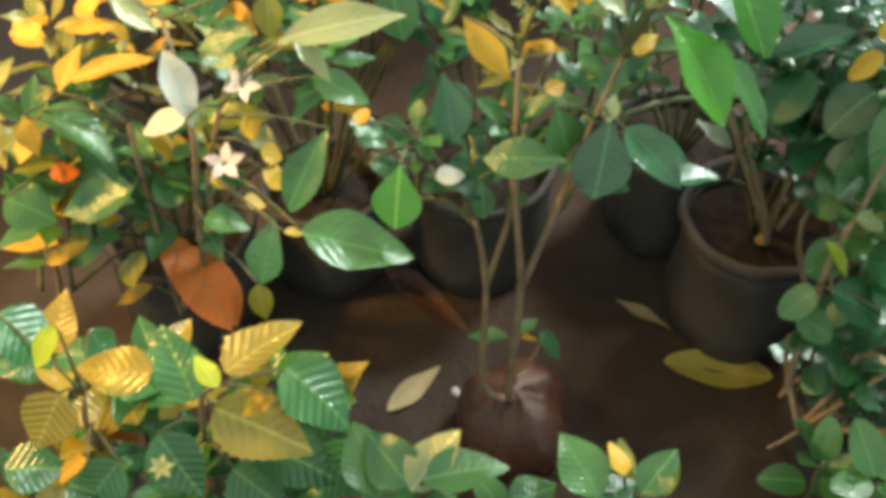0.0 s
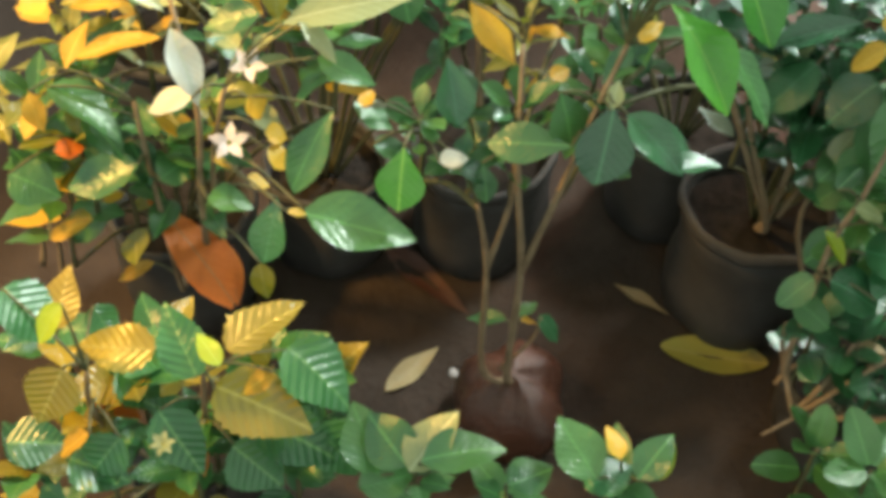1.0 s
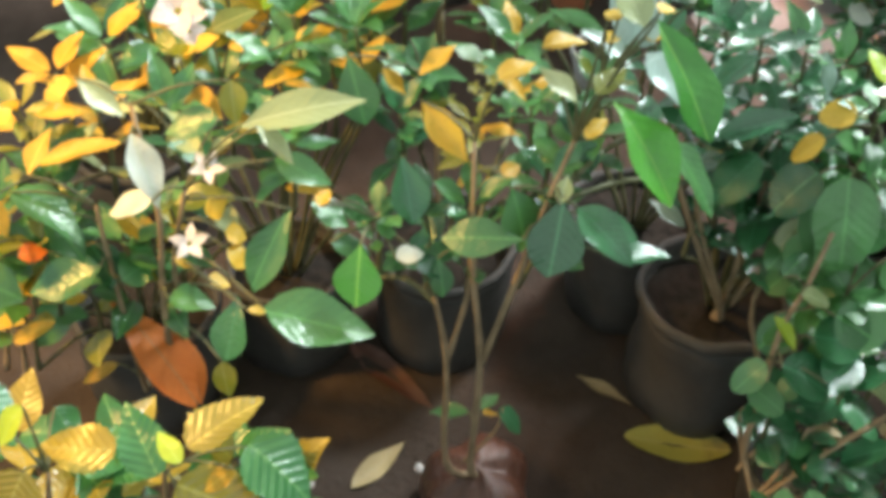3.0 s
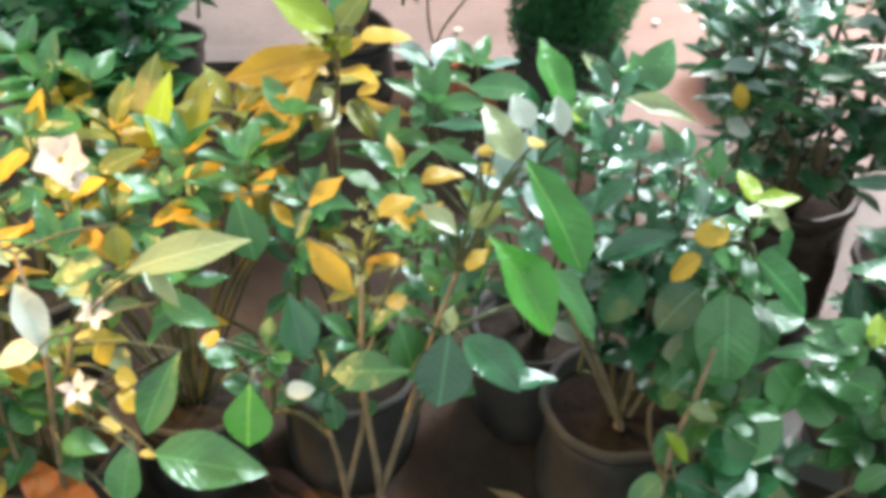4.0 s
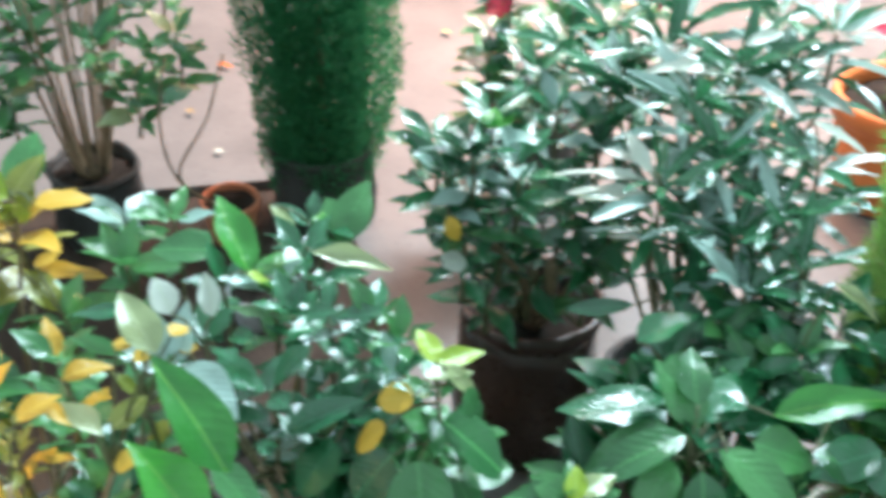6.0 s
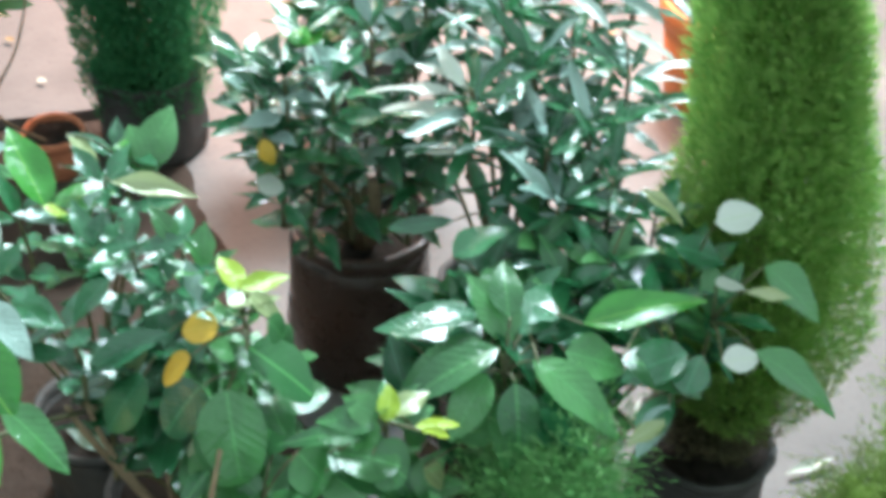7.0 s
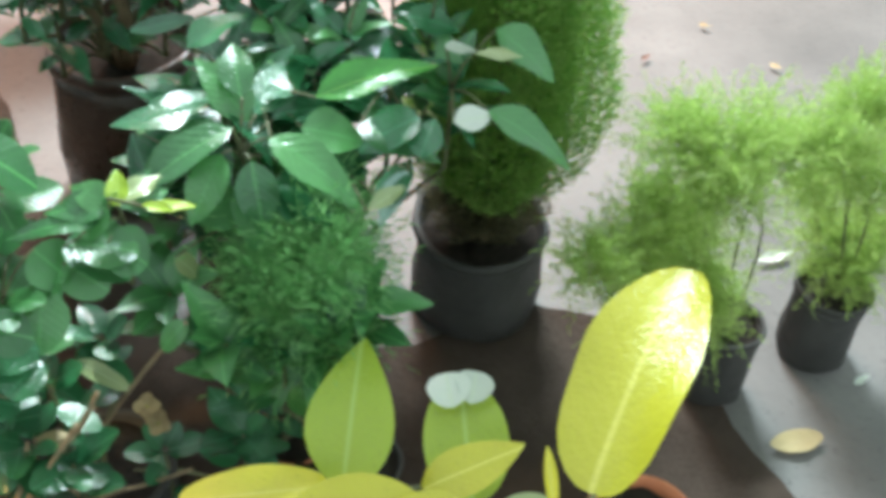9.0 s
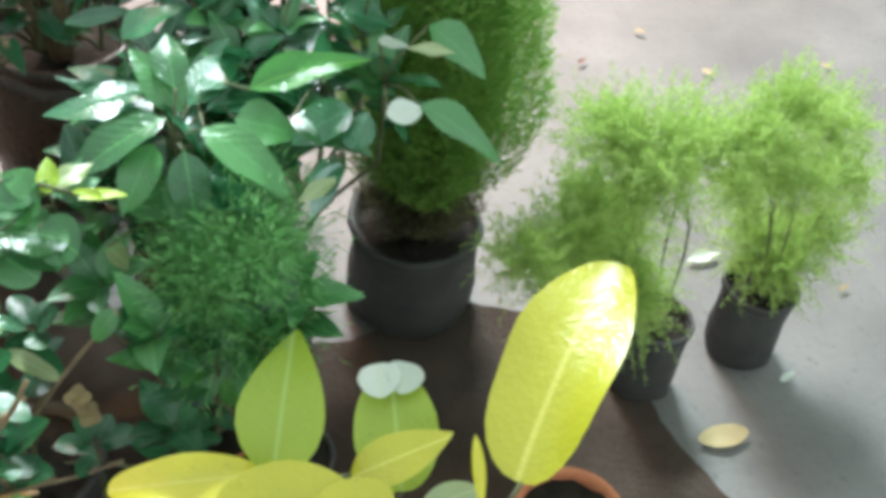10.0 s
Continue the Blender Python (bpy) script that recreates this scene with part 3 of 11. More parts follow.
tube("stem", ((-0.331, 0.827, 0.170), (-0.394, 0.754, 0.432), (-0.388, 0.751, 0.550)), 0.0040, 0.0030, BARK, p)
tube("stem", ((-0.317, 0.834, 0.170), (-0.298, 0.801, 0.254), (-0.281, 0.770, 0.268)), 0.0038, 0.0028, TWIG, p)
shoot(p, (-0.281, 0.770, 0.268), (-0.281, 0.770, 0.408), 10, 0.061, 0.040, "serrate", "ribbed_green", spread=55, top=5, bend=0.14, r=0.0040)
tube("stem", ((-0.327, 0.835, 0.170), (-0.369, 0.807, 0.258), (-0.409, 0.780, 0.275)), 0.0038, 0.0028, TWIG, p)
shoot(p, (-0.409, 0.780, 0.275), (-0.409, 0.780, 0.415), 10, 0.061, 0.040, "serrate", "ribbed_green", spread=55, top=5, bend=0.14, r=0.0040, mat2="ribbed_yellow", share=0.30)
tube("stem", ((-0.309, 0.834, 0.170), (-0.245, 0.796, 0.228), (-0.183, 0.759, 0.220)), 0.0038, 0.0028, TWIG, p)
shoot(p, (-0.183, 0.759, 0.220), (-0.183, 0.759, 0.360), 9, 0.062, 0.041, "serrate", "ribbed_green", spread=55, top=5, bend=0.14, r=0.0040)
tube("stem", ((-0.332, 0.830, 0.170), (-0.404, 0.771, 0.247), (-0.473, 0.715, 0.255)), 0.0038, 0.0028, TWIG, p)
shoot(p, (-0.473, 0.715, 0.255), (-0.473, 0.715, 0.395), 8, 0.059, 0.040, "serrate", "ribbed_green", spread=55, top=5, bend=0.14, r=0.0040, mat2="ribbed_yellow", share=0.30)
tube("leaf_stalk", ((-0.388, 0.751, 0.550), (-0.389, 0.753, 0.615), (-0.391, 0.755, 0.661)), 0.0022, 0.0014, TWIG, p)
tube("leaf_stalk", ((-0.261, 0.755, 0.556), (-0.283, 0.753, 0.584), (-0.306, 0.751, 0.592)), 0.0022, 0.0014, TWIG, p)
tube("leaf_stalk", ((-0.261, 0.755, 0.556), (-0.261, 0.741, 0.574), (-0.261, 0.728, 0.572)), 0.0022, 0.0014, TWIG, p)
tube("leaf_stalk", ((-0.261, 0.755, 0.556), (-0.244, 0.747, 0.593), (-0.227, 0.739, 0.610)), 0.0022, 0.0014, TWIG, p)
tube("leaf_stalk", ((-0.261, 0.755, 0.556), (-0.246, 0.738, 0.591), (-0.231, 0.720, 0.606)), 0.0022, 0.0014, TWIG, p)
tube("leaf_stalk", ((-0.388, 0.751, 0.550), (-0.429, 0.774, 0.600), (-0.470, 0.798, 0.630)), 0.0022, 0.0014, TWIG, p)
tube("leaf_stalk", ((-0.388, 0.751, 0.550), (-0.400, 0.748, 0.564), (-0.412, 0.746, 0.558)), 0.0022, 0.0014, TWIG, p)
tube("leaf_stalk", ((-0.262, 0.756, 0.542), (-0.255, 0.746, 0.551), (-0.248, 0.736, 0.540)), 0.0022, 0.0014, TWIG, p)
tube("leaf_stalk", ((-0.261, 0.755, 0.556), (-0.220, 0.744, 0.577), (-0.179, 0.733, 0.578)), 0.0022, 0.0014, TWIG, p)
tube("leaf_stalk", ((-0.262, 0.756, 0.542), (-0.219, 0.771, 0.554), (-0.175, 0.786, 0.545)), 0.0022, 0.0014, TWIG, p)
tube("leaf_stalk", ((-0.473, 0.715, 0.395), (-0.477, 0.709, 0.447), (-0.481, 0.703, 0.478)), 0.0022, 0.0014, TWIG, p)
tube("leaf_stalk", ((-0.393, 0.754, 0.446), (-0.402, 0.765, 0.459), (-0.410, 0.776, 0.451)), 0.0022, 0.0014, TWIG, p)
tube("leaf_stalk", ((-0.391, 0.753, 0.491), (-0.387, 0.725, 0.507), (-0.384, 0.698, 0.503)), 0.0022, 0.0014, TWIG, p)
tube("leaf_stalk", ((-0.275, 0.763, 0.442), (-0.278, 0.749, 0.453), (-0.281, 0.735, 0.444)), 0.0022, 0.0014, TWIG, p)
tube("leaf_stalk", ((-0.270, 0.760, 0.485), (-0.292, 0.748, 0.501), (-0.314, 0.735, 0.497)), 0.0022, 0.0014, TWIG, p)
tube("leaf_stalk", ((-0.366, 0.805, 0.451), (-0.370, 0.806, 0.476), (-0.374, 0.808, 0.480)), 0.0022, 0.0014, TWIG, p)
tube("leaf_stalk", ((-0.388, 0.751, 0.550), (-0.392, 0.792, 0.563), (-0.396, 0.833, 0.556)), 0.0022, 0.0014, TWIG, p)
tube("leaf_stalk", ((-0.273, 0.762, 0.456), (-0.243, 0.754, 0.466), (-0.212, 0.747, 0.456)), 0.0022, 0.0014, TWIG, p)
tube("leaf_stalk", ((-0.400, 0.729, 0.410), (-0.408, 0.711, 0.443), (-0.415, 0.693, 0.457)), 0.0022, 0.0014, TWIG, p)
tube("leaf_stalk", ((-0.275, 0.763, 0.442), (-0.257, 0.745, 0.450), (-0.238, 0.728, 0.438)), 0.0022, 0.0014, TWIG, p)
tube("leaf_stalk", ((-0.183, 0.759, 0.360), (-0.166, 0.756, 0.408), (-0.149, 0.752, 0.435)), 0.0022, 0.0014, TWIG, p)
tube("leaf_stalk", ((-0.391, 0.753, 0.476), (-0.375, 0.732, 0.486), (-0.358, 0.712, 0.475)), 0.0022, 0.0014, TWIG, p)
keep(p)

p = plant("low_shrub", 0.100, 0.740, "low green shrub with smooth pointed leaves in a grow bag", "potted plant")
bag(p, 0.090, 0.160, BAG, 2)
leaf(p, "ovate", (-0.069, 0.702, 0.419), (-0.103, 0.776, 0.457), 0.070, "green", bend=0.12, facing=(0.05, -0.15, 1.09), twist=13)
leaf(p, "ovate", (-0.036, 0.705, 0.436), (-0.083, 0.761, 0.458), 0.062, "green", bend=0.12, facing=(0.05, -0.15, 1.09), twist=-19)
leaf(p, "ovate", (-0.036, 0.695, 0.440), (0.019, 0.757, 0.470), 0.059, "pale", bend=0.12, facing=(0.03, -0.15, 1.09), twist=-15)
leaf(p, "ovate", (-0.022, 0.693, 0.465), (0.072, 0.714, 0.459), 0.059, "green", bend=0.20, facing=(0.02, -0.15, 1.09), twist=-12)
leaf(p, "ovate", (0.179, 0.701, 0.422), (0.135, 0.764, 0.452), 0.060, "green", bend=0.12, facing=(-0.01, -0.15, 1.09), twist=-1)
leaf(p, "ovate", (0.205, 0.717, 0.438), (0.191, 0.756, 0.445), 0.026, "amber", bend=0.28, facing=(-0.02, -0.15, 1.09), twist=20)
leaf(p, "ovate", (0.225, 0.700, 0.423), (0.267, 0.748, 0.440), 0.046, "green", bend=0.28, facing=(-0.04, -0.14, 1.09), twist=-1)
leaf(p, "ovate", (0.252, 0.705, 0.414), (0.270, 0.753, 0.430), 0.022, "lime", bend=0.28, facing=(-0.04, -0.14, 1.09), twist=9)
leaf(p, "ovate", (-0.095, 0.693, 0.410), (-0.030, 0.717, 0.406), 0.051, "green", bend=0.12, facing=(0.05, -0.14, 1.10), twist=9)
leaf(p, "ovate", (0.075, 0.696, 0.416), (0.129, 0.721, 0.413), 0.051, "green", bend=0.12, facing=(0.00, -0.14, 1.09), twist=-8)
leaf(p, "ovate", (0.168, 0.701, 0.396), (0.224, 0.731, 0.397), 0.060, "dark", bend=0.28, facing=(-0.02, -0.14, 1.09), twist=-13)
tube("stem", ((0.090, 0.739, 0.136), (0.028, 0.730, 0.218), (-0.031, 0.723, 0.231)), 0.0038, 0.0028, TWIG, p)
shoot(p, (-0.031, 0.723, 0.231), (-0.031, 0.723, 0.371), 8, 0.054, 0.034, "ovate", "green", spread=55, top=5, bend=0.14, r=0.0040)
tube("stem", ((0.109, 0.739, 0.136), (0.163, 0.735, 0.210), (0.215, 0.731, 0.217)), 0.0038, 0.0028, TWIG, p)
shoot(p, (0.215, 0.731, 0.217), (0.215, 0.731, 0.357), 8, 0.055, 0.034, "ovate", "green", spread=55, top=5, bend=0.14, r=0.0040)
tube("stem", ((0.098, 0.737, 0.136), (0.088, 0.722, 0.211), (0.077, 0.707, 0.219)), 0.0038, 0.0028, TWIG, p)
shoot(p, (0.077, 0.707, 0.219), (0.077, 0.707, 0.359), 8, 0.054, 0.034, "ovate", "green", spread=55, top=5, bend=0.14, r=0.0040)
tube("leaf_stalk", ((-0.031, 0.723, 0.371), (-0.050, 0.712, 0.405), (-0.069, 0.702, 0.419)), 0.0022, 0.0014, TWIG, p)
tube("leaf_stalk", ((-0.031, 0.723, 0.371), (-0.033, 0.714, 0.413), (-0.036, 0.705, 0.436)), 0.0022, 0.0014, TWIG, p)
tube("leaf_stalk", ((-0.031, 0.723, 0.371), (-0.033, 0.709, 0.415), (-0.036, 0.695, 0.440)), 0.0022, 0.0014, TWIG, p)
tube("leaf_stalk", ((-0.031, 0.723, 0.371), (-0.027, 0.708, 0.428), (-0.022, 0.693, 0.465)), 0.0022, 0.0014, TWIG, p)
tube("leaf_stalk", ((0.215, 0.731, 0.357), (0.197, 0.716, 0.399), (0.179, 0.701, 0.422)), 0.0022, 0.0014, TWIG, p)
tube("leaf_stalk", ((0.215, 0.731, 0.357), (0.210, 0.724, 0.407), (0.205, 0.717, 0.438)), 0.0022, 0.0014, TWIG, p)
tube("leaf_stalk", ((0.215, 0.731, 0.357), (0.220, 0.716, 0.400), (0.225, 0.700, 0.423)), 0.0022, 0.0014, TWIG, p)
tube("leaf_stalk", ((0.215, 0.731, 0.357), (0.234, 0.718, 0.395), (0.252, 0.705, 0.414)), 0.0022, 0.0014, TWIG, p)
tube("leaf_stalk", ((-0.031, 0.723, 0.371), (-0.063, 0.708, 0.400), (-0.095, 0.693, 0.410)), 0.0022, 0.0014, TWIG, p)
tube("leaf_stalk", ((0.077, 0.707, 0.359), (0.076, 0.702, 0.398), (0.075, 0.696, 0.416)), 0.0022, 0.0014, TWIG, p)
tube("leaf_stalk", ((0.215, 0.731, 0.357), (0.192, 0.716, 0.386), (0.168, 0.701, 0.396)), 0.0022, 0.0014, TWIG, p)
keep(p)

p = plant("flowering_shrub", -0.420, 1.300, "leafy shrub with small white star flowers and amber buds", "potted plant")
bag(p, 0.110, 0.220, BAG, 3)
tube("stem", ((-0.405, 1.262, 0.187), (-0.323, 1.047, 0.319), (-0.304, 1.029, 0.545), (-0.290, 1.032, 0.669), (-0.318, 1.107, 0.776)), 0.0055, 0.0030, BARK, p)
tube("stem", ((-0.412, 1.264, 0.187), (-0.366, 1.060, 0.303), (-0.365, 1.042, 0.582), (-0.370, 1.057, 0.663)), 0.0045, 0.0030, BARK, p)
tube("stem", ((-0.403, 1.266, 0.187), (-0.307, 1.070, 0.341), (-0.285, 1.031, 0.574), (-0.253, 1.034, 0.712)), 0.0045, 0.0030, BARK, p)
tube("stem", ((-0.573, 1.104, 0.299), (-0.560, 1.119, 0.379), (-0.543, 1.113, 0.509)), 0.0050, 0.0030, BARK, p)
tube("stem", ((-0.553, 1.098, 0.254), (-0.539, 1.097, 0.333), (-0.532, 1.098, 0.415)), 0.0050, 0.0030, BARK, p)
leaf(p, "ovate", (-0.159, 0.915, 0.634), (-0.033, 0.903, 0.599), 0.071, "green", bend=0.12, facing=(0.06, -0.21, 1.05), twist=2)
# long pale leaf: its whitish sheen is given as colour
leaf(p, "lance", (-0.183, 1.054, 0.785), (-0.043, 1.091, 0.794), 0.051, "pale", bend=0.20, facing=(0.06, -0.25, 1.00), twist=8)
leaf(p, "lance", (-0.311, 1.059, 0.773), (-0.282, 1.009, 0.702), 0.042, "white", bend=0.12, facing=(0.11, -0.24, 1.01), twist=-5)
leaf(p, "lance", (-0.328, 1.074, 0.746), (-0.432, 1.072, 0.715), 0.031, "amber", bend=0.20, facing=(0.13, -0.24, 1.00), twist=3)
leaf(p, "lance", (-0.163, 1.047, 0.793), (-0.125, 1.029, 0.751), 0.030, "pale", bend=0.12, facing=(0.07, -0.25, 1.00), twist=-13)
leaf(p, "ovate", (-0.146, 1.034, 0.755), (-0.082, 1.027, 0.722), 0.036, "green", bend=0.12, facing=(0.06, -0.24, 1.01), twist=18)
leaf(p, "ovate", (-0.288, 1.007, 0.714), (-0.341, 1.011, 0.689), 0.038, "white", bend=0.12, facing=(0.12, -0.23, 1.02), twist=0)
leaf(p, "lance", (-0.384, 1.132, 0.797), (-0.330, 1.112, 0.754), 0.034, "pale", bend=0.12, facing=(0.13, -0.25, 0.99), twist=1)
leaf(p, "ovate", (-0.215, 1.094, 0.766), (-0.280, 1.097, 0.741), 0.044, "green", bend=0.28, facing=(0.10, -0.25, 1.00), twist=-7)
leaf(p, "ovate", (-0.465, 1.047, 0.693), (-0.386, 1.015, 0.638), 0.058, "green", bend=0.28, facing=(0.14, -0.22, 1.01), twist=-18)
leaf(p, "ovate", (-0.199, 1.112, 0.809), (-0.195, 1.089, 0.762), 0.033, "yellow", bend=0.12, facing=(0.09, -0.25, 0.99), twist=-3)
leaf(p, "obovate", (-0.129, 1.013, 0.696), (-0.175, 0.957, 0.618), 0.046, "green", bend=0.20, facing=(0.07, -0.22, 1.03), twist=-9)
leaf(p, "obovate", (-0.385, 1.060, 0.491), (-0.279, 0.970, 0.386), 0.065, "orange", bend=0.28, facing=(0.11, -0.19, 1.05), twist=0)
leaf(p, "obovate", (-0.319, 1.056, 0.462), (-0.273, 0.985, 0.373), 0.042, "orange", bend=0.28, facing=(0.10, -0.19, 1.05), twist=-6)
leaf(p, "obovate", (-0.205, 1.007, 0.554), (-0.225, 0.961, 0.486), 0.052, "dark", bend=0.20, facing=(0.09, -0.20, 1.05), twist=15)
leaf(p, "ovate", (-0.233, 0.979, 0.462), (-0.225, 0.958, 0.417), 0.031, "yellow", bend=0.20, facing=(0.09, -0.19, 1.06), twist=8)
leaf(p, "ovate", (-0.371, 1.023, 0.592), (-0.463, 1.014, 0.555), 0.058, "green", bend=0.12, facing=(0.14, -0.21, 1.03), twist=-9)
leaf(p, "ovate", (-0.500, 1.000, 0.475), (-0.452, 1.033, 0.479), 0.023, "amber", bend=0.12, facing=(0.15, -0.19, 1.04), twist=10)
leaf(p, "ovate", (-0.407, 1.089, 0.328), (-0.460, 1.082, 0.294), 0.023, "amber", bend=0.28, facing=(0.13, -0.19, 1.05), twist=-11)
leaf(p, "ovate", (-0.421, 1.003, 0.547), (-0.398, 1.024, 0.539), 0.019, "amber", bend=0.20, facing=(0.13, -0.20, 1.03), twist=-5)
leaf(p, "lance", (-0.442, 1.062, 0.707), (-0.423, 1.119, 0.731), 0.031, "amber", bend=0.20, facing=(0.14, -0.23, 1.00), twist=-18)
leaf(p, "lance", (-0.485, 1.043, 0.688), (-0.473, 1.023, 0.644), 0.028, "amber", bend=0.28, facing=(0.16, -0.22, 1.01), twist=9)
leaf(p, "lance", (-0.495, 1.109, 0.748), (-0.470, 1.137, 0.746), 0.036, "amber", bend=0.20, facing=(0.16, -0.24, 0.99), twist=-2)
leaf(p, "lance", (-0.495, 1.015, 0.637), (-0.478, 1.060, 0.650), 0.030, "amber", bend=0.28, facing=(0.16, -0.21, 1.01), twist=-15)
leaf(p, "ovate", (-0.481, 1.049, 0.586), (-0.448, 1.066, 0.576), 0.031, "orange", bend=0.12, facing=(0.15, -0.21, 1.02), twist=-3)
leaf(p, "ovate", (-0.292, 1.005, 0.551), (-0.239, 1.010, 0.530), 0.039, "green", bend=0.28, facing=(0.10, -0.21, 1.04), twist=0)
leaf(p, "ovate", (-0.348, 1.021, 0.564), (-0.317, 1.053, 0.567), 0.047, "green", bend=0.12, facing=(0.12, -0.21, 1.03), twist=8)
leaf(p, "ovate", (-0.393, 1.057, 0.596), (-0.367, 1.029, 0.545), 0.047, "dark", bend=0.28, facing=(0.13, -0.21, 1.03), twist=-17)
leaf(p, "ovate", (-0.536, 1.027, 0.566), (-0.480, 1.020, 0.534), 0.063, "green", bend=0.28, facing=(0.16, -0.20, 1.03), twist=12)
leaf(p, "ovate", (-0.431, 1.045, 0.651), (-0.389, 1.021, 0.603), 0.046, "green", bend=0.28, facing=(0.14, -0.22, 1.02), twist=-11)
leaf(p, "ovate", (-0.227, 1.024, 0.703), (-0.217, 1.020, 0.673), 0.031, "amber", bend=0.28, facing=(0.09, -0.23, 1.02), twist=-1)
leaf(p, "ovate", (-0.210, 1.009, 0.664), (-0.187, 1.017, 0.645), 0.028, "amber", bend=0.12, facing=(0.09, -0.22, 1.03), twist=17)
leaf(p, "ovate", (-0.207, 0.994, 0.650), (-0.188, 0.991, 0.621), 0.033, "amber", bend=0.28, facing=(0.09, -0.22, 1.03), twist=-10)
leaf(p, "ovate", (-0.235, 0.988, 0.604), (-0.211, 0.997, 0.585), 0.024, "amber", bend=0.12, facing=(0.09, -0.21, 1.04), twist=-4)
leaf(p, "ovate", (-0.277, 1.013, 0.612), (-0.259, 1.021, 0.593), 0.023, "amber", bend=0.20, facing=(0.10, -0.22, 1.03), twist=-19)
leaf(p, "ovate", (-0.183, 0.940, 0.602), (-0.163, 0.951, 0.586), 0.012, "amber", bend=0.28, facing=(0.08, -0.21, 1.04), twist=9)
flower(p, (-0.224, 1.035, 0.740), (0.112, -0.522, 0.953), 5, 0.023, 0.012, "lance", "petal_white")
flower(p, (-0.246, 0.978, 0.675), (0.123, -0.492, 0.983), 5, 0.025, 0.013, "lance", "petal_white")
flower(p, (-0.258, 1.168, 0.865), (0.138, -0.567, 0.887), 5, 0.035, 0.031, "ovate", "petal_white")
flower(p, (-0.247, 1.160, 0.842), (0.133, -0.561, 0.897), 4, 0.020, 0.018, "ovate", "petal_white")
tube("stem", ((-0.428, 1.287, 0.187), (-0.474, 1.207, 0.363), (-0.519, 1.132, 0.453)), 0.0038, 0.0028, TWIG, p)
shoot(p, (-0.519, 1.132, 0.453), (-0.519, 1.132, 0.593), 9, 0.065, 0.035, "ovate", "green", spread=55, top=5, bend=0.14, r=0.0040, mat2="yellow", share=0.15)
tube("stem", ((-0.424, 1.284, 0.187), (-0.446, 1.187, 0.345), (-0.468, 1.094, 0.420)), 0.0038, 0.0028, TWIG, p)
shoot(p, (-0.468, 1.094, 0.420), (-0.468, 1.094, 0.560), 9, 0.065, 0.035, "ovate", "green", spread=55, top=5, bend=0.14, r=0.0040, mat2="yellow", share=0.15)
tube("stem", ((-0.419, 1.281, 0.187), (-0.416, 1.172, 0.326), (-0.413, 1.068, 0.385)), 0.0038, 0.0028, TWIG, p)
shoot(p, (-0.413, 1.068, 0.385), (-0.413, 1.068, 0.525), 9, 0.065, 0.035, "ovate", "green", spread=55, top=5, bend=0.14, r=0.0040, mat2="yellow", share=0.15)
tube("stem", ((-0.415, 1.282, 0.187), (-0.383, 1.174, 0.358), (-0.353, 1.072, 0.443)), 0.0038, 0.0028, TWIG, p)
shoot(p, (-0.353, 1.072, 0.443), (-0.353, 1.072, 0.583), 9, 0.064, 0.034, "ovate", "green", spread=55, top=5, bend=0.14, r=0.0040, mat2="yellow", share=0.15)
tube("stem", ((-0.427, 1.282, 0.187), (-0.471, 1.176, 0.298), (-0.513, 1.074, 0.334)), 0.0038, 0.0028, TWIG, p)
shoot(p, (-0.513, 1.074, 0.334), (-0.513, 1.074, 0.474), 9, 0.067, 0.036, "ovate", "green", spread=55, top=5, bend=0.14, r=0.0040, mat2="yellow", share=0.15)
tube("stem", ((-0.422, 1.287, 0.187), (-0.434, 1.209, 0.388), (-0.445, 1.135, 0.498)), 0.0038, 0.0028, TWIG, p)
shoot(p, (-0.445, 1.135, 0.498), (-0.445, 1.135, 0.638), 9, 0.064, 0.034, "ovate", "green", spread=55, top=5, bend=0.14, r=0.0040, mat2="yellow", share=0.15)
tube("stem", ((-0.410, 1.283, 0.187), (-0.350, 1.186, 0.384), (-0.292, 1.093, 0.490)), 0.0038, 0.0028, TWIG, p)
shoot(p, (-0.292, 1.093, 0.490), (-0.292, 1.093, 0.630), 9, 0.063, 0.034, "ovate", "green", spread=55, top=5, bend=0.14, r=0.0040, mat2="yellow", share=0.15)
tube("stem", ((-0.411, 1.281, 0.187), (-0.361, 1.166, 0.366), (-0.313, 1.057, 0.457)), 0.0038, 0.0028, TWIG, p)
shoot(p, (-0.313, 1.057, 0.457), (-0.313, 1.057, 0.597), 10, 0.049, 0.028, "ovate", "green", spread=55, top=5, bend=0.14, r=0.0040, mat2="amber", share=0.20)
tube("stem", ((-0.421, 1.286, 0.187), (-0.427, 1.201, 0.359), (-0.432, 1.120, 0.444)), 0.0038, 0.0028, TWIG, p)
shoot(p, (-0.432, 1.120, 0.444), (-0.432, 1.120, 0.584), 12, 0.065, 0.036, "ovate", "green", spread=55, top=5, bend=0.14, r=0.0040, mat2="yellow", share=0.20)
tube("stem", ((-0.427, 1.285, 0.187), (-0.471, 1.197, 0.317), (-0.513, 1.113, 0.369)), 0.0038, 0.0028, TWIG, p)
shoot(p, (-0.513, 1.113, 0.369), (-0.513, 1.113, 0.509), 12, 0.067, 0.041, "ovate", "green", spread=55, top=5, bend=0.14, r=0.0040, mat2="amber", share=0.15)
tube("stem", ((-0.417, 1.291, 0.187), (-0.400, 1.235, 0.426), (-0.384, 1.182, 0.568)), 0.0038, 0.0028, TWIG, p)
shoot(p, (-0.384, 1.182, 0.568), (-0.384, 1.182, 0.708), 12, 0.066, 0.028, "lance", "pale", spread=55, top=5, bend=0.14, r=0.0040, mat2="amber", share=0.45)
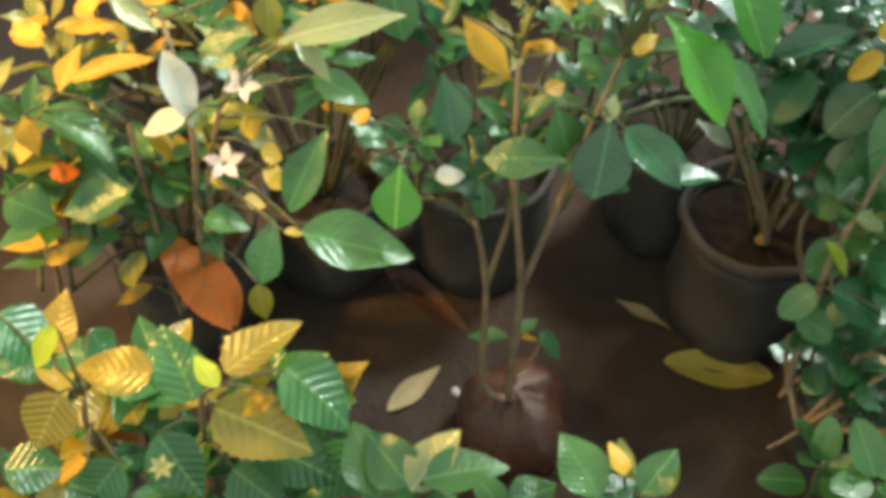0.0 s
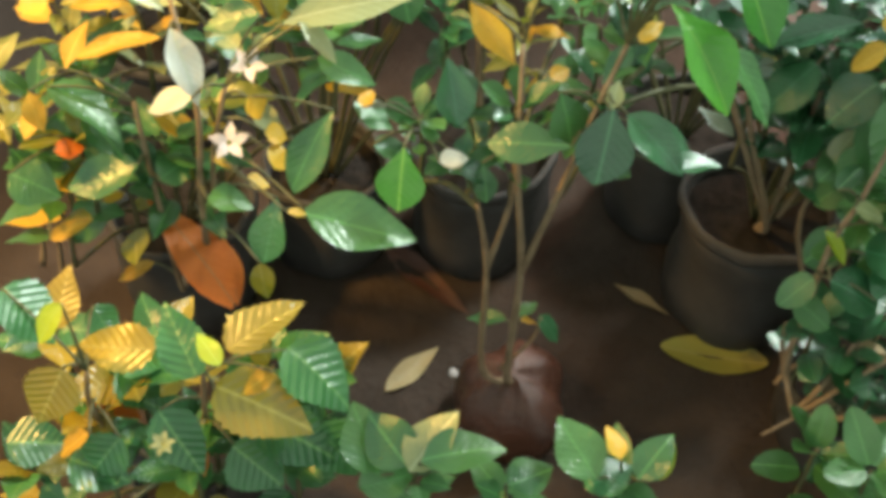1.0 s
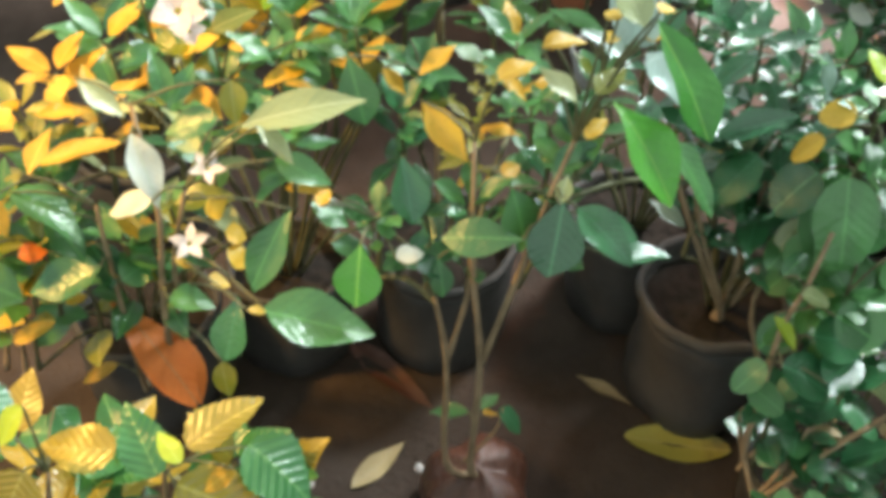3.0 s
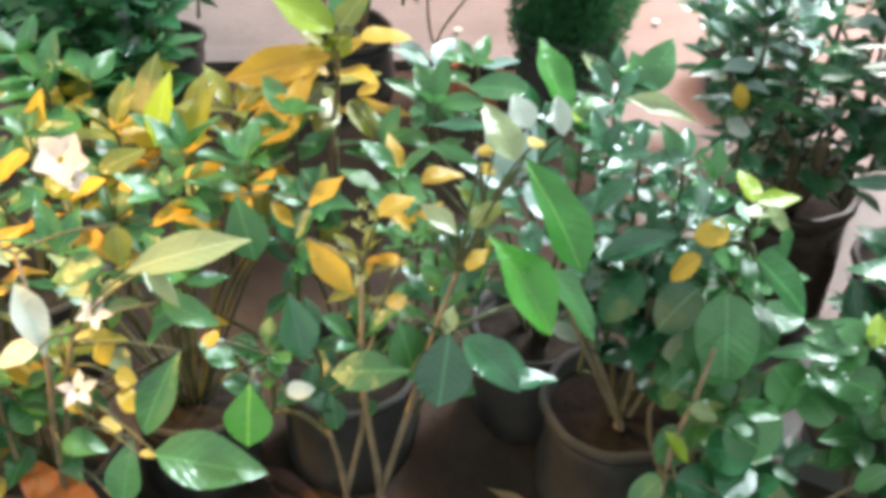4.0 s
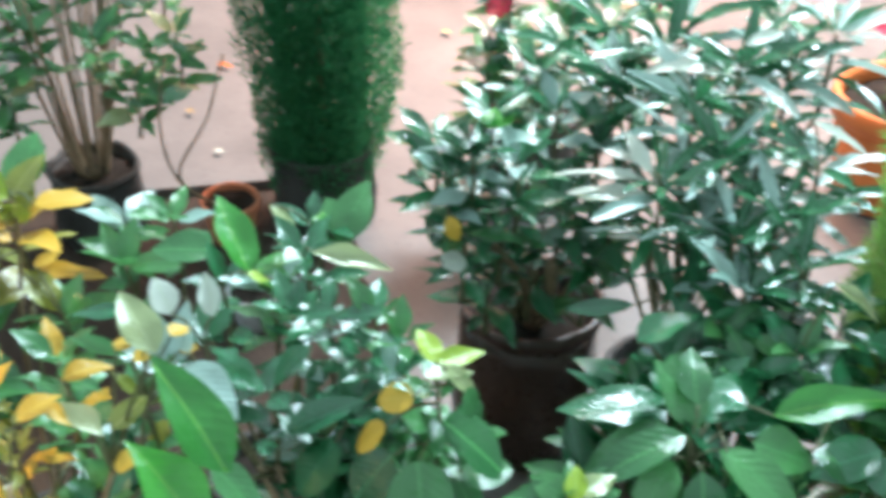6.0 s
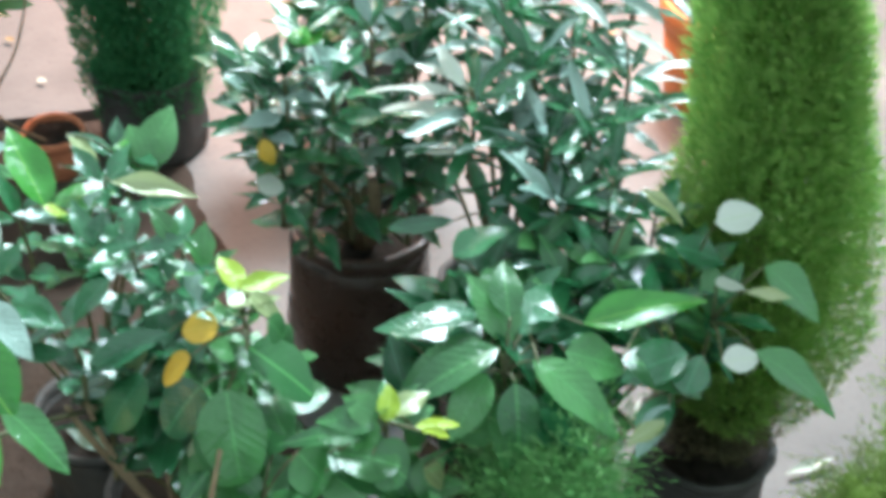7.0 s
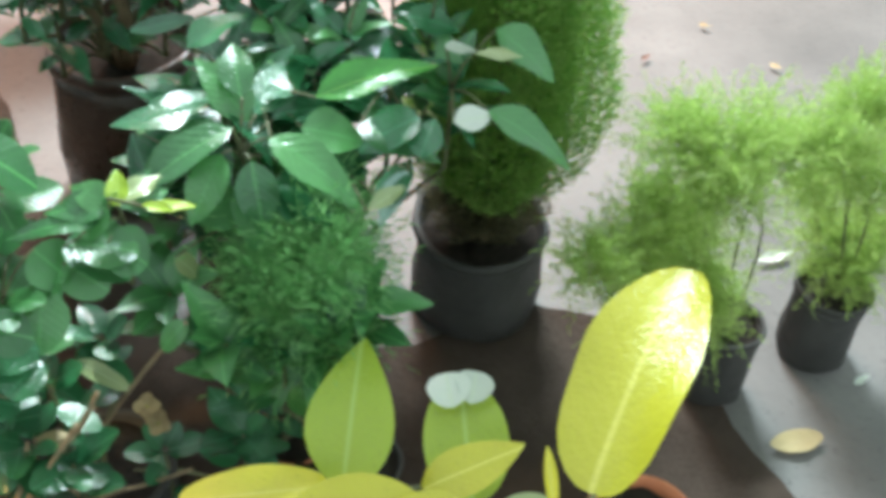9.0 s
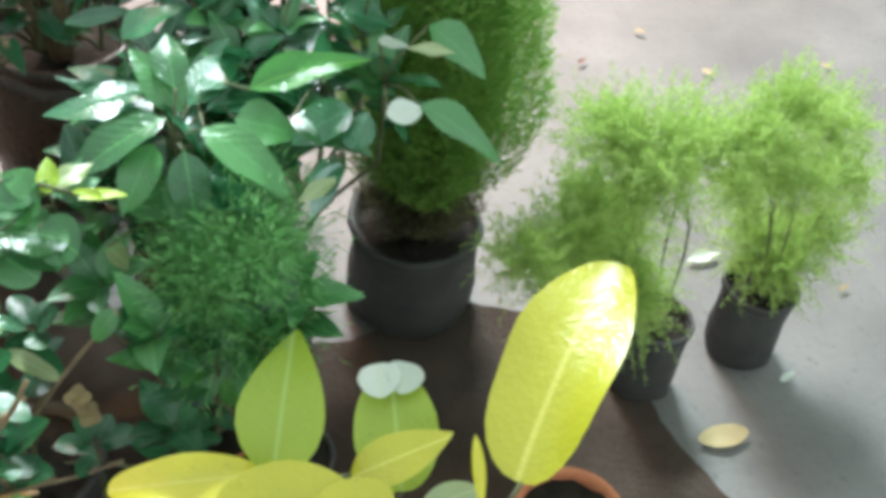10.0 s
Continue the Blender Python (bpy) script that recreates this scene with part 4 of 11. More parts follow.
tube("stem", ((-0.425, 1.291, 0.187), (-0.454, 1.236, 0.426), (-0.481, 1.183, 0.566)), 0.0038, 0.0028, TWIG, p)
shoot(p, (-0.481, 1.183, 0.566), (-0.481, 1.183, 0.706), 12, 0.066, 0.028, "lance", "yellow", spread=55, top=5, bend=0.14, r=0.0040, mat2="amber", share=0.40)
tube("stem", ((-0.406, 1.287, 0.187), (-0.323, 1.209, 0.405), (-0.244, 1.135, 0.528)), 0.0038, 0.0028, TWIG, p)
shoot(p, (-0.244, 1.135, 0.528), (-0.244, 1.135, 0.668), 10, 0.049, 0.025, "ovate", "green", spread=55, top=5, bend=0.14, r=0.0040, mat2="pale", share=0.30)
tube("stem", ((-0.410, 1.289, 0.187), (-0.348, 1.226, 0.434), (-0.289, 1.166, 0.582)), 0.0038, 0.0028, TWIG, p)
shoot(p, (-0.289, 1.166, 0.582), (-0.289, 1.166, 0.722), 10, 0.062, 0.028, "lance", "green", spread=55, top=5, bend=0.14, r=0.0040, mat2="pale", share=0.30)
tube("stem", ((-0.398, 1.289, 0.187), (-0.269, 1.223, 0.418), (-0.146, 1.160, 0.553)), 0.0038, 0.0028, TWIG, p)
shoot(p, (-0.146, 1.160, 0.553), (-0.146, 1.160, 0.693), 8, 0.056, 0.028, "ovate", "green", spread=55, top=5, bend=0.14, r=0.0040)
tube("leaf_stalk", ((-0.273, 1.032, 0.626), (-0.216, 0.973, 0.640), (-0.159, 0.915, 0.634)), 0.0022, 0.0014, TWIG, p)
tube("leaf_stalk", ((-0.253, 1.034, 0.712), (-0.218, 1.044, 0.758), (-0.183, 1.054, 0.785)), 0.0022, 0.0014, TWIG, p)
tube("leaf_stalk", ((-0.311, 1.088, 0.749), (-0.311, 1.073, 0.771), (-0.311, 1.059, 0.773)), 0.0022, 0.0014, TWIG, p)
tube("leaf_stalk", ((-0.307, 1.079, 0.736), (-0.318, 1.076, 0.751), (-0.328, 1.074, 0.746)), 0.0022, 0.0014, TWIG, p)
tube("leaf_stalk", ((-0.253, 1.034, 0.712), (-0.208, 1.040, 0.762), (-0.163, 1.047, 0.793)), 0.0022, 0.0014, TWIG, p)
tube("leaf_stalk", ((-0.253, 1.034, 0.712), (-0.200, 1.034, 0.743), (-0.146, 1.034, 0.755)), 0.0022, 0.0014, TWIG, p)
tube("leaf_stalk", ((-0.253, 1.034, 0.712), (-0.271, 1.020, 0.723), (-0.288, 1.007, 0.714)), 0.0022, 0.0014, TWIG, p)
tube("leaf_stalk", ((-0.318, 1.107, 0.776), (-0.351, 1.119, 0.796), (-0.384, 1.132, 0.797)), 0.0022, 0.0014, TWIG, p)
tube("leaf_stalk", ((-0.253, 1.034, 0.712), (-0.234, 1.064, 0.749), (-0.215, 1.094, 0.766)), 0.0022, 0.0014, TWIG, p)
tube("leaf_stalk", ((-0.370, 1.057, 0.663), (-0.418, 1.052, 0.688), (-0.465, 1.047, 0.693)), 0.0022, 0.0014, TWIG, p)
tube("leaf_stalk", ((-0.318, 1.107, 0.776), (-0.258, 1.109, 0.803), (-0.199, 1.112, 0.809)), 0.0022, 0.0014, TWIG, p)
tube("leaf_stalk", ((-0.257, 1.033, 0.694), (-0.193, 1.023, 0.705), (-0.129, 1.013, 0.696)), 0.0022, 0.0014, TWIG, p)
tube("leaf_stalk", ((-0.366, 1.048, 0.478), (-0.375, 1.054, 0.494), (-0.385, 1.060, 0.491)), 0.0022, 0.0014, TWIG, p)
tube("leaf_stalk", ((-0.288, 1.036, 0.545), (-0.246, 1.021, 0.560), (-0.205, 1.007, 0.554)), 0.0022, 0.0014, TWIG, p)
tube("leaf_stalk", ((-0.296, 1.051, 0.458), (-0.264, 1.015, 0.470), (-0.233, 0.979, 0.462)), 0.0022, 0.0014, TWIG, p)
tube("leaf_stalk", ((-0.365, 1.042, 0.582), (-0.368, 1.032, 0.597), (-0.371, 1.023, 0.592)), 0.0022, 0.0014, TWIG, p)
tube("leaf_stalk", ((-0.513, 1.074, 0.474), (-0.506, 1.037, 0.485), (-0.500, 1.000, 0.475)), 0.0022, 0.0014, TWIG, p)
tube("leaf_stalk", ((-0.372, 1.085, 0.289), (-0.389, 1.087, 0.318), (-0.407, 1.089, 0.328)), 0.0022, 0.0014, TWIG, p)
tube("leaf_stalk", ((-0.413, 1.068, 0.525), (-0.417, 1.036, 0.546), (-0.421, 1.003, 0.547)), 0.0022, 0.0014, TWIG, p)
tube("leaf_stalk", ((-0.370, 1.057, 0.663), (-0.406, 1.059, 0.695), (-0.442, 1.062, 0.707)), 0.0022, 0.0014, TWIG, p)
tube("leaf_stalk", ((-0.445, 1.135, 0.638), (-0.465, 1.089, 0.673), (-0.485, 1.043, 0.688)), 0.0022, 0.0014, TWIG, p)
tube("leaf_stalk", ((-0.481, 1.183, 0.706), (-0.488, 1.146, 0.737), (-0.495, 1.109, 0.748)), 0.0022, 0.0014, TWIG, p)
tube("leaf_stalk", ((-0.468, 1.094, 0.560), (-0.481, 1.054, 0.608), (-0.495, 1.015, 0.637)), 0.0022, 0.0014, TWIG, p)
tube("leaf_stalk", ((-0.468, 1.094, 0.560), (-0.474, 1.071, 0.583), (-0.481, 1.049, 0.586)), 0.0022, 0.0014, TWIG, p)
tube("leaf_stalk", ((-0.304, 1.029, 0.545), (-0.298, 1.017, 0.558), (-0.292, 1.005, 0.551)), 0.0022, 0.0014, TWIG, p)
tube("leaf_stalk", ((-0.365, 1.044, 0.548), (-0.357, 1.032, 0.566), (-0.348, 1.021, 0.564)), 0.0022, 0.0014, TWIG, p)
tube("leaf_stalk", ((-0.366, 1.044, 0.592), (-0.380, 1.051, 0.604), (-0.393, 1.057, 0.596)), 0.0022, 0.0014, TWIG, p)
tube("leaf_stalk", ((-0.468, 1.094, 0.560), (-0.502, 1.060, 0.573), (-0.536, 1.027, 0.566)), 0.0022, 0.0014, TWIG, p)
tube("leaf_stalk", ((-0.369, 1.053, 0.643), (-0.400, 1.049, 0.657), (-0.431, 1.045, 0.651)), 0.0022, 0.0014, TWIG, p)
tube("leaf_stalk", ((-0.257, 1.033, 0.694), (-0.242, 1.028, 0.709), (-0.227, 1.024, 0.703)), 0.0022, 0.0014, TWIG, p)
tube("leaf_stalk", ((-0.265, 1.033, 0.660), (-0.238, 1.021, 0.672), (-0.210, 1.009, 0.664)), 0.0022, 0.0014, TWIG, p)
tube("leaf_stalk", ((-0.269, 1.032, 0.643), (-0.238, 1.013, 0.657), (-0.207, 0.994, 0.650)), 0.0022, 0.0014, TWIG, p)
tube("leaf_stalk", ((-0.281, 1.031, 0.591), (-0.258, 1.010, 0.608), (-0.235, 0.988, 0.604)), 0.0022, 0.0014, TWIG, p)
tube("leaf_stalk", ((-0.277, 1.031, 0.609), (-0.277, 1.022, 0.620), (-0.277, 1.013, 0.612)), 0.0022, 0.0014, TWIG, p)
tube("leaf_stalk", ((-0.281, 1.031, 0.591), (-0.232, 0.985, 0.607), (-0.183, 0.940, 0.602)), 0.0022, 0.0014, TWIG, p)
keep(p)

p = plant("young_shrub", 0.107, 1.051, "slender young shrub with glossy leaves in a brown bag", "potted plant")
wrapped_ball(p, 0.088, 0.130, RED_BAG, 4)
tube("stem", ((0.100, 1.044, 0.111), (0.058, 1.003, 0.207), (0.055, 0.994, 0.441), (0.038, 0.982, 0.578)), 0.0060, 0.0032, BARK, p)
tube("stem", ((0.055, 0.994, 0.441), (0.079, 0.996, 0.564), (0.080, 0.994, 0.643)), 0.0045, 0.0030, BARK, p)
tube("stem", ((0.105, 1.044, 0.111), (0.094, 1.002, 0.207), (0.099, 0.991, 0.439), (0.084, 0.987, 0.623), (0.085, 1.070, 0.751)), 0.0065, 0.0030, BARK, p)
tube("stem", ((0.100, 0.991, 0.439), (0.139, 0.981, 0.619), (0.165, 0.997, 0.714), (0.197, 1.038, 0.779)), 0.0050, 0.0030, BARK, p)
tube("stem", ((0.085, 1.008, 0.199), (0.126, 1.009, 0.268), (0.137, 1.020, 0.305)), 0.0030, 0.0020, BARK, p)
leaf(p, "obovate", (-0.048, 0.960, 0.690), (-0.054, 0.921, 0.628), 0.058, "bright", bend=0.12, facing=(0.05, -0.22, 1.04), twist=12)
leaf(p, "ovate", (-0.105, 1.006, 0.716), (-0.063, 0.997, 0.683), 0.041, "green", bend=0.20, facing=(0.05, -0.23, 1.02), twist=-13)
leaf(p, "ovate", (-0.094, 0.986, 0.726), (-0.084, 1.015, 0.725), 0.019, "amber", bend=0.12, facing=(0.06, -0.24, 1.02), twist=-4)
leaf(p, "obovate", (-0.001, 1.059, 0.739), (0.013, 1.013, 0.672), 0.049, "dark", bend=0.12, facing=(0.03, -0.24, 1.02), twist=-10)
leaf(p, "obovate", (0.138, 0.961, 0.695), (0.047, 0.978, 0.681), 0.049, "green", bend=0.20, facing=(0.00, -0.23, 1.03), twist=-19)
leaf(p, "obovate", (0.125, 1.006, 0.735), (0.140, 0.979, 0.684), 0.060, "green", bend=0.20, facing=(-0.01, -0.23, 1.02), twist=-18)
leaf(p, "obovate", (0.181, 0.989, 0.734), (0.165, 0.937, 0.660), 0.068, "dark", bend=0.12, facing=(-0.02, -0.22, 1.03), twist=-10)
leaf(p, "ovate", (0.199, 0.981, 0.727), (0.262, 0.946, 0.670), 0.047, "dark", bend=0.28, facing=(-0.04, -0.22, 1.03), twist=10)
leaf(p, "ovate", (0.220, 0.984, 0.704), (0.274, 0.978, 0.672), 0.038, "dark", bend=0.28, facing=(-0.04, -0.22, 1.02), twist=11)
leaf(p, "ovate", (0.252, 0.949, 0.673), (0.311, 0.966, 0.662), 0.033, "dark", bend=0.28, facing=(-0.05, -0.22, 1.03), twist=-11)
leaf(p, "round", (0.185, 1.117, 0.768), (0.215, 1.105, 0.731), 0.049, "dark", bend=0.28, facing=(-0.02, -0.25, 1.00), twist=-20)
leaf(p, "round", (0.215, 1.085, 0.740), (0.225, 1.072, 0.701), 0.036, "dark", bend=0.20, facing=(-0.03, -0.24, 1.01), twist=5)
leaf(p, "lance", (0.023, 1.106, 0.782), (0.077, 1.067, 0.721), 0.038, "amber", bend=0.12, facing=(0.02, -0.25, 1.00), twist=20)
leaf(p, "ovate", (0.089, 1.018, 0.302), (0.034, 1.031, 0.286), 0.027, "green", bend=0.12, facing=(0.02, -0.18, 1.07), twist=11)
leaf(p, "ovate", (0.106, 1.021, 0.305), (0.132, 1.048, 0.302), 0.023, "green", bend=0.28, facing=(0.00, -0.19, 1.06), twist=-15)
leaf(p, "ovate", (0.133, 1.022, 0.306), (0.161, 1.007, 0.267), 0.032, "dark", bend=0.28, facing=(-0.00, -0.18, 1.07), twist=-10)
leaf(p, "ovate", (0.108, 1.010, 0.309), (0.133, 1.019, 0.291), 0.016, "amber", bend=0.12, facing=(0.00, -0.18, 1.07), twist=-20)
leaf(p, "obovate", (0.041, 0.983, 0.645), (0.047, 0.962, 0.600), 0.030, "green", bend=0.12, facing=(0.02, -0.22, 1.04), twist=-10)
leaf(p, "ovate", (-0.085, 0.998, 0.657), (-0.039, 1.002, 0.634), 0.045, "dark", bend=0.20, facing=(0.05, -0.22, 1.03), twist=-16)
leaf(p, "ovate", (-0.072, 1.035, 0.690), (-0.039, 1.031, 0.660), 0.030, "green", bend=0.12, facing=(0.05, -0.23, 1.02), twist=18)
leaf(p, "ovate", (-0.031, 0.996, 0.682), (-0.009, 1.005, 0.664), 0.029, "green", bend=0.28, facing=(0.04, -0.23, 1.03), twist=4)
leaf(p, "ovate", (-0.008, 0.969, 0.659), (0.024, 0.987, 0.648), 0.026, "white", bend=0.28, facing=(0.03, -0.22, 1.03), twist=7)
leaf(p, "ovate", (0.015, 0.978, 0.640), (0.055, 0.982, 0.618), 0.034, "dark", bend=0.12, facing=(0.02, -0.22, 1.04), twist=0)
leaf(p, "obovate", (0.258, 0.990, 0.975), (0.317, 0.927, 0.871), 0.067, "bright", bend=0.20, facing=(-0.00, -0.24, 1.02), twist=-11)
leaf(p, "obovate", (0.221, 0.973, 0.885), (0.285, 0.918, 0.791), 0.066, "bright", bend=0.28, facing=(0.01, -0.22, 1.03), twist=-6)
leaf(p, "ovate", (0.298, 1.004, 0.804), (0.349, 0.964, 0.727), 0.048, "green", bend=0.12, facing=(-0.01, -0.22, 1.04), twist=-17)
leaf(p, "ovate", (0.260, 1.051, 0.924), (0.230, 1.110, 0.961), 0.042, "pale", bend=0.20, facing=(0.01, -0.26, 1.00), twist=1)
leaf(p, "ovate", (0.278, 1.089, 0.940), (0.264, 1.130, 0.958), 0.031, "white", bend=0.20, facing=(0.01, -0.26, 0.99), twist=-12)
leaf(p, "ovate", (0.320, 1.097, 0.923), (0.317, 1.143, 0.948), 0.025, "white", bend=0.12, facing=(-0.01, -0.26, 0.99), twist=-18)
leaf(p, "lance", (0.249, 1.123, 0.915), (0.173, 1.149, 0.907), 0.021, "dark", bend=0.28, facing=(0.03, -0.26, 0.99), twist=6)
leaf(p, "lance", (0.228, 1.099, 0.883), (0.166, 1.135, 0.890), 0.019, "green", bend=0.20, facing=(0.03, -0.25, 1.00), twist=-17)
leaf(p, "lance", (0.194, 1.037, 0.834), (0.154, 1.079, 0.850), 0.028, "pale", bend=0.20, facing=(0.04, -0.24, 1.02), twist=2)
leaf(p, "ovate", (0.209, 1.010, 0.866), (0.244, 1.041, 0.877), 0.031, "yellow", bend=0.12, facing=(0.02, -0.24, 1.02), twist=-6)
leaf(p, "ovate", (0.221, 1.058, 0.928), (0.244, 1.080, 0.925), 0.025, "amber", bend=0.28, facing=(0.02, -0.25, 1.00), twist=-18)
leaf(p, "ovate", (0.276, 1.060, 0.936), (0.293, 1.079, 0.930), 0.022, "amber", bend=0.20, facing=(0.00, -0.25, 1.00), twist=-3)
leaf(p, "ovate", (0.158, 1.093, 0.867), (0.209, 1.109, 0.862), 0.029, "amber", bend=0.28, facing=(0.03, -0.25, 1.01), twist=-9)
leaf(p, "ovate", (0.109, 1.073, 0.837), (0.152, 1.098, 0.842), 0.036, "amber", bend=0.20, facing=(0.05, -0.24, 1.01), twist=-16)
leaf(p, "ovate", (0.204, 1.011, 0.803), (0.231, 1.039, 0.809), 0.021, "amber", bend=0.20, facing=(0.02, -0.23, 1.03), twist=4)
leaf(p, "ovate", (0.115, 1.037, 0.729), (0.138, 1.058, 0.725), 0.022, "amber", bend=0.20, facing=(0.05, -0.22, 1.03), twist=16)
leaf(p, "lance", (0.179, 0.982, 0.731), (0.190, 1.017, 0.744), 0.020, "pale", bend=0.20, facing=(0.03, -0.21, 1.04), twist=5)
shoot(p, (0.080, 1.027, 0.545), (0.080, 1.027, 0.685), 14, 0.046, 0.024, "obovate", "green", spread=55, top=5, bend=0.14, r=0.0040, mat2="dark", share=0.40)
shoot(p, (0.028, 1.044, 0.520), (0.028, 1.044, 0.660), 12, 0.047, 0.024, "obovate", "dark", spread=55, top=5, bend=0.14, r=0.0040)
shoot(p, (0.173, 1.046, 0.564), (0.173, 1.046, 0.704), 10, 0.053, 0.026, "obovate", "green", spread=55, top=5, bend=0.14, r=0.0040, mat2="dark", share=0.50)
tube("stem", ((0.039, 0.984, 0.566), (0.003, 1.008, 0.583), (-0.032, 1.032, 0.561)), 0.0040, 0.0032, TWIG, p)
shoot(p, (-0.032, 1.032, 0.561), (-0.032, 1.032, 0.661), 10, 0.040, 0.023, "obovate", "green", spread=55, top=5, bend=0.14, r=0.0040)
shoot(p, (0.088, 1.124, 0.593), (0.088, 1.124, 0.733), 16, 0.040, 0.016, "lance", "yellow", spread=55, top=5, bend=0.14, r=0.0040, mat2="amber", share=0.30)
tube("stem", ((0.084, 0.997, 0.659), (0.120, 1.068, 0.653), (0.156, 1.139, 0.607)), 0.0040, 0.0032, TWIG, p)
shoot(p, (0.156, 1.139, 0.607), (0.156, 1.139, 0.747), 14, 0.047, 0.023, "obovate", "green", spread=55, top=5, bend=0.14, r=0.0040, mat2="amber", share=0.30)
tube("stem", ((0.084, 0.997, 0.659), (0.113, 1.105, 0.675), (0.141, 1.212, 0.651)), 0.0040, 0.0032, TWIG, p)
shoot(p, (0.141, 1.212, 0.651), (0.141, 1.212, 0.791), 14, 0.056, 0.027, "ovate", "green", spread=55, top=5, bend=0.14, r=0.0040, mat2="amber", share=0.20)
tube("stem", ((0.084, 0.997, 0.659), (0.160, 1.065, 0.670), (0.235, 1.132, 0.641)), 0.0040, 0.0032, TWIG, p)
shoot(p, (0.235, 1.132, 0.641), (0.235, 1.132, 0.781), 14, 0.054, 0.027, "ovate", "green", spread=55, top=5, bend=0.14, r=0.0040, mat2="yellow", share=0.15)
tube("stem", ((0.084, 0.997, 0.659), (0.132, 1.065, 0.644), (0.179, 1.134, 0.588)), 0.0040, 0.0032, TWIG, p)
shoot(p, (0.179, 1.134, 0.588), (0.179, 1.134, 0.728), 12, 0.055, 0.028, "obovate", "green", spread=55, top=5, bend=0.14, r=0.0040, mat2="yellow", share=0.20)
tube("stem", ((0.168, 0.997, 0.714), (0.238, 1.092, 0.712), (0.307, 1.188, 0.670)), 0.0040, 0.0032, TWIG, p)
shoot(p, (0.307, 1.188, 0.670), (0.307, 1.188, 0.810), 12, 0.055, 0.028, "obovate", "dark", spread=55, top=5, bend=0.14, r=0.0040)
tube("stem", ((0.168, 0.997, 0.714), (0.272, 1.078, 0.682), (0.376, 1.158, 0.609)), 0.0040, 0.0032, TWIG, p)
shoot(p, (0.376, 1.158, 0.609), (0.376, 1.158, 0.749), 12, 0.056, 0.028, "obovate", "dark", spread=55, top=5, bend=0.14, r=0.0040)
flower(p, (0.091, 1.114, 0.823), (0.051, -0.528, 0.956), 5, 0.010, 0.005, "lance", "yellow")
flower(p, (0.104, 1.105, 0.813), (0.045, -0.524, 0.962), 5, 0.010, 0.005, "lance", "yellow")
flower(p, (0.084, 1.101, 0.805), (0.055, -0.521, 0.964), 5, 0.010, 0.005, "lance", "yellow")
flower(p, (0.096, 1.094, 0.798), (0.048, -0.518, 0.968), 5, 0.010, 0.005, "lance", "yellow")
tube("leaf_stalk", ((-0.032, 1.032, 0.661), (-0.040, 0.996, 0.686), (-0.048, 0.960, 0.690)), 0.0022, 0.0014, TWIG, p)
tube("leaf_stalk", ((-0.032, 1.032, 0.661), (-0.069, 1.019, 0.699), (-0.105, 1.006, 0.716)), 0.0022, 0.0014, TWIG, p)
tube("leaf_stalk", ((-0.032, 1.032, 0.661), (-0.063, 1.009, 0.704), (-0.094, 0.986, 0.726)), 0.0022, 0.0014, TWIG, p)
tube("leaf_stalk", ((0.028, 1.044, 0.660), (0.014, 1.051, 0.709), (-0.001, 1.059, 0.739)), 0.0022, 0.0014, TWIG, p)
tube("leaf_stalk", ((0.158, 0.993, 0.690), (0.148, 0.977, 0.702), (0.138, 0.961, 0.695)), 0.0022, 0.0014, TWIG, p)
tube("leaf_stalk", ((0.169, 1.002, 0.722), (0.147, 1.004, 0.739), (0.125, 1.006, 0.735)), 0.0022, 0.0014, TWIG, p)
tube("leaf_stalk", ((0.173, 1.007, 0.730), (0.177, 0.998, 0.742), (0.181, 0.989, 0.734)), 0.0022, 0.0014, TWIG, p)
tube("leaf_stalk", ((0.169, 1.002, 0.722), (0.184, 0.991, 0.735), (0.199, 0.981, 0.727)), 0.0022, 0.0014, TWIG, p)
tube("leaf_stalk", ((0.162, 0.995, 0.702), (0.191, 0.990, 0.713), (0.220, 0.984, 0.704)), 0.0022, 0.0014, TWIG, p)
tube("leaf_stalk", ((0.152, 0.989, 0.666), (0.202, 0.969, 0.680), (0.252, 0.949, 0.673)), 0.0022, 0.0014, TWIG, p)
tube("leaf_stalk", ((0.156, 1.139, 0.747), (0.171, 1.128, 0.768), (0.185, 1.117, 0.768)), 0.0022, 0.0014, TWIG, p)
tube("leaf_stalk", ((0.235, 1.132, 0.734), (0.225, 1.109, 0.747), (0.215, 1.085, 0.740)), 0.0022, 0.0014, TWIG, p)
tube("leaf_stalk", ((0.085, 1.070, 0.751), (0.054, 1.088, 0.776), (0.023, 1.106, 0.782)), 0.0022, 0.0014, TWIG, p)
tube("leaf_stalk", ((0.096, 0.998, 0.294), (0.092, 1.008, 0.308), (0.089, 1.018, 0.302)), 0.0022, 0.0014, TWIG, p)
tube("leaf_stalk", ((0.096, 0.998, 0.294), (0.101, 1.009, 0.309), (0.106, 1.021, 0.305)), 0.0022, 0.0014, TWIG, p)
tube("leaf_stalk", ((0.096, 0.998, 0.294), (0.102, 1.004, 0.312), (0.108, 1.010, 0.309)), 0.0022, 0.0014, TWIG, p)
tube("leaf_stalk", ((0.080, 0.994, 0.643), (0.060, 0.989, 0.654), (0.041, 0.983, 0.645)), 0.0022, 0.0014, TWIG, p)
tube("leaf_stalk", ((-0.032, 1.032, 0.644), (-0.059, 1.015, 0.661), (-0.085, 0.998, 0.657)), 0.0022, 0.0014, TWIG, p)
tube("leaf_stalk", ((-0.032, 1.032, 0.661), (-0.052, 1.034, 0.685), (-0.072, 1.035, 0.690)), 0.0022, 0.0014, TWIG, p)
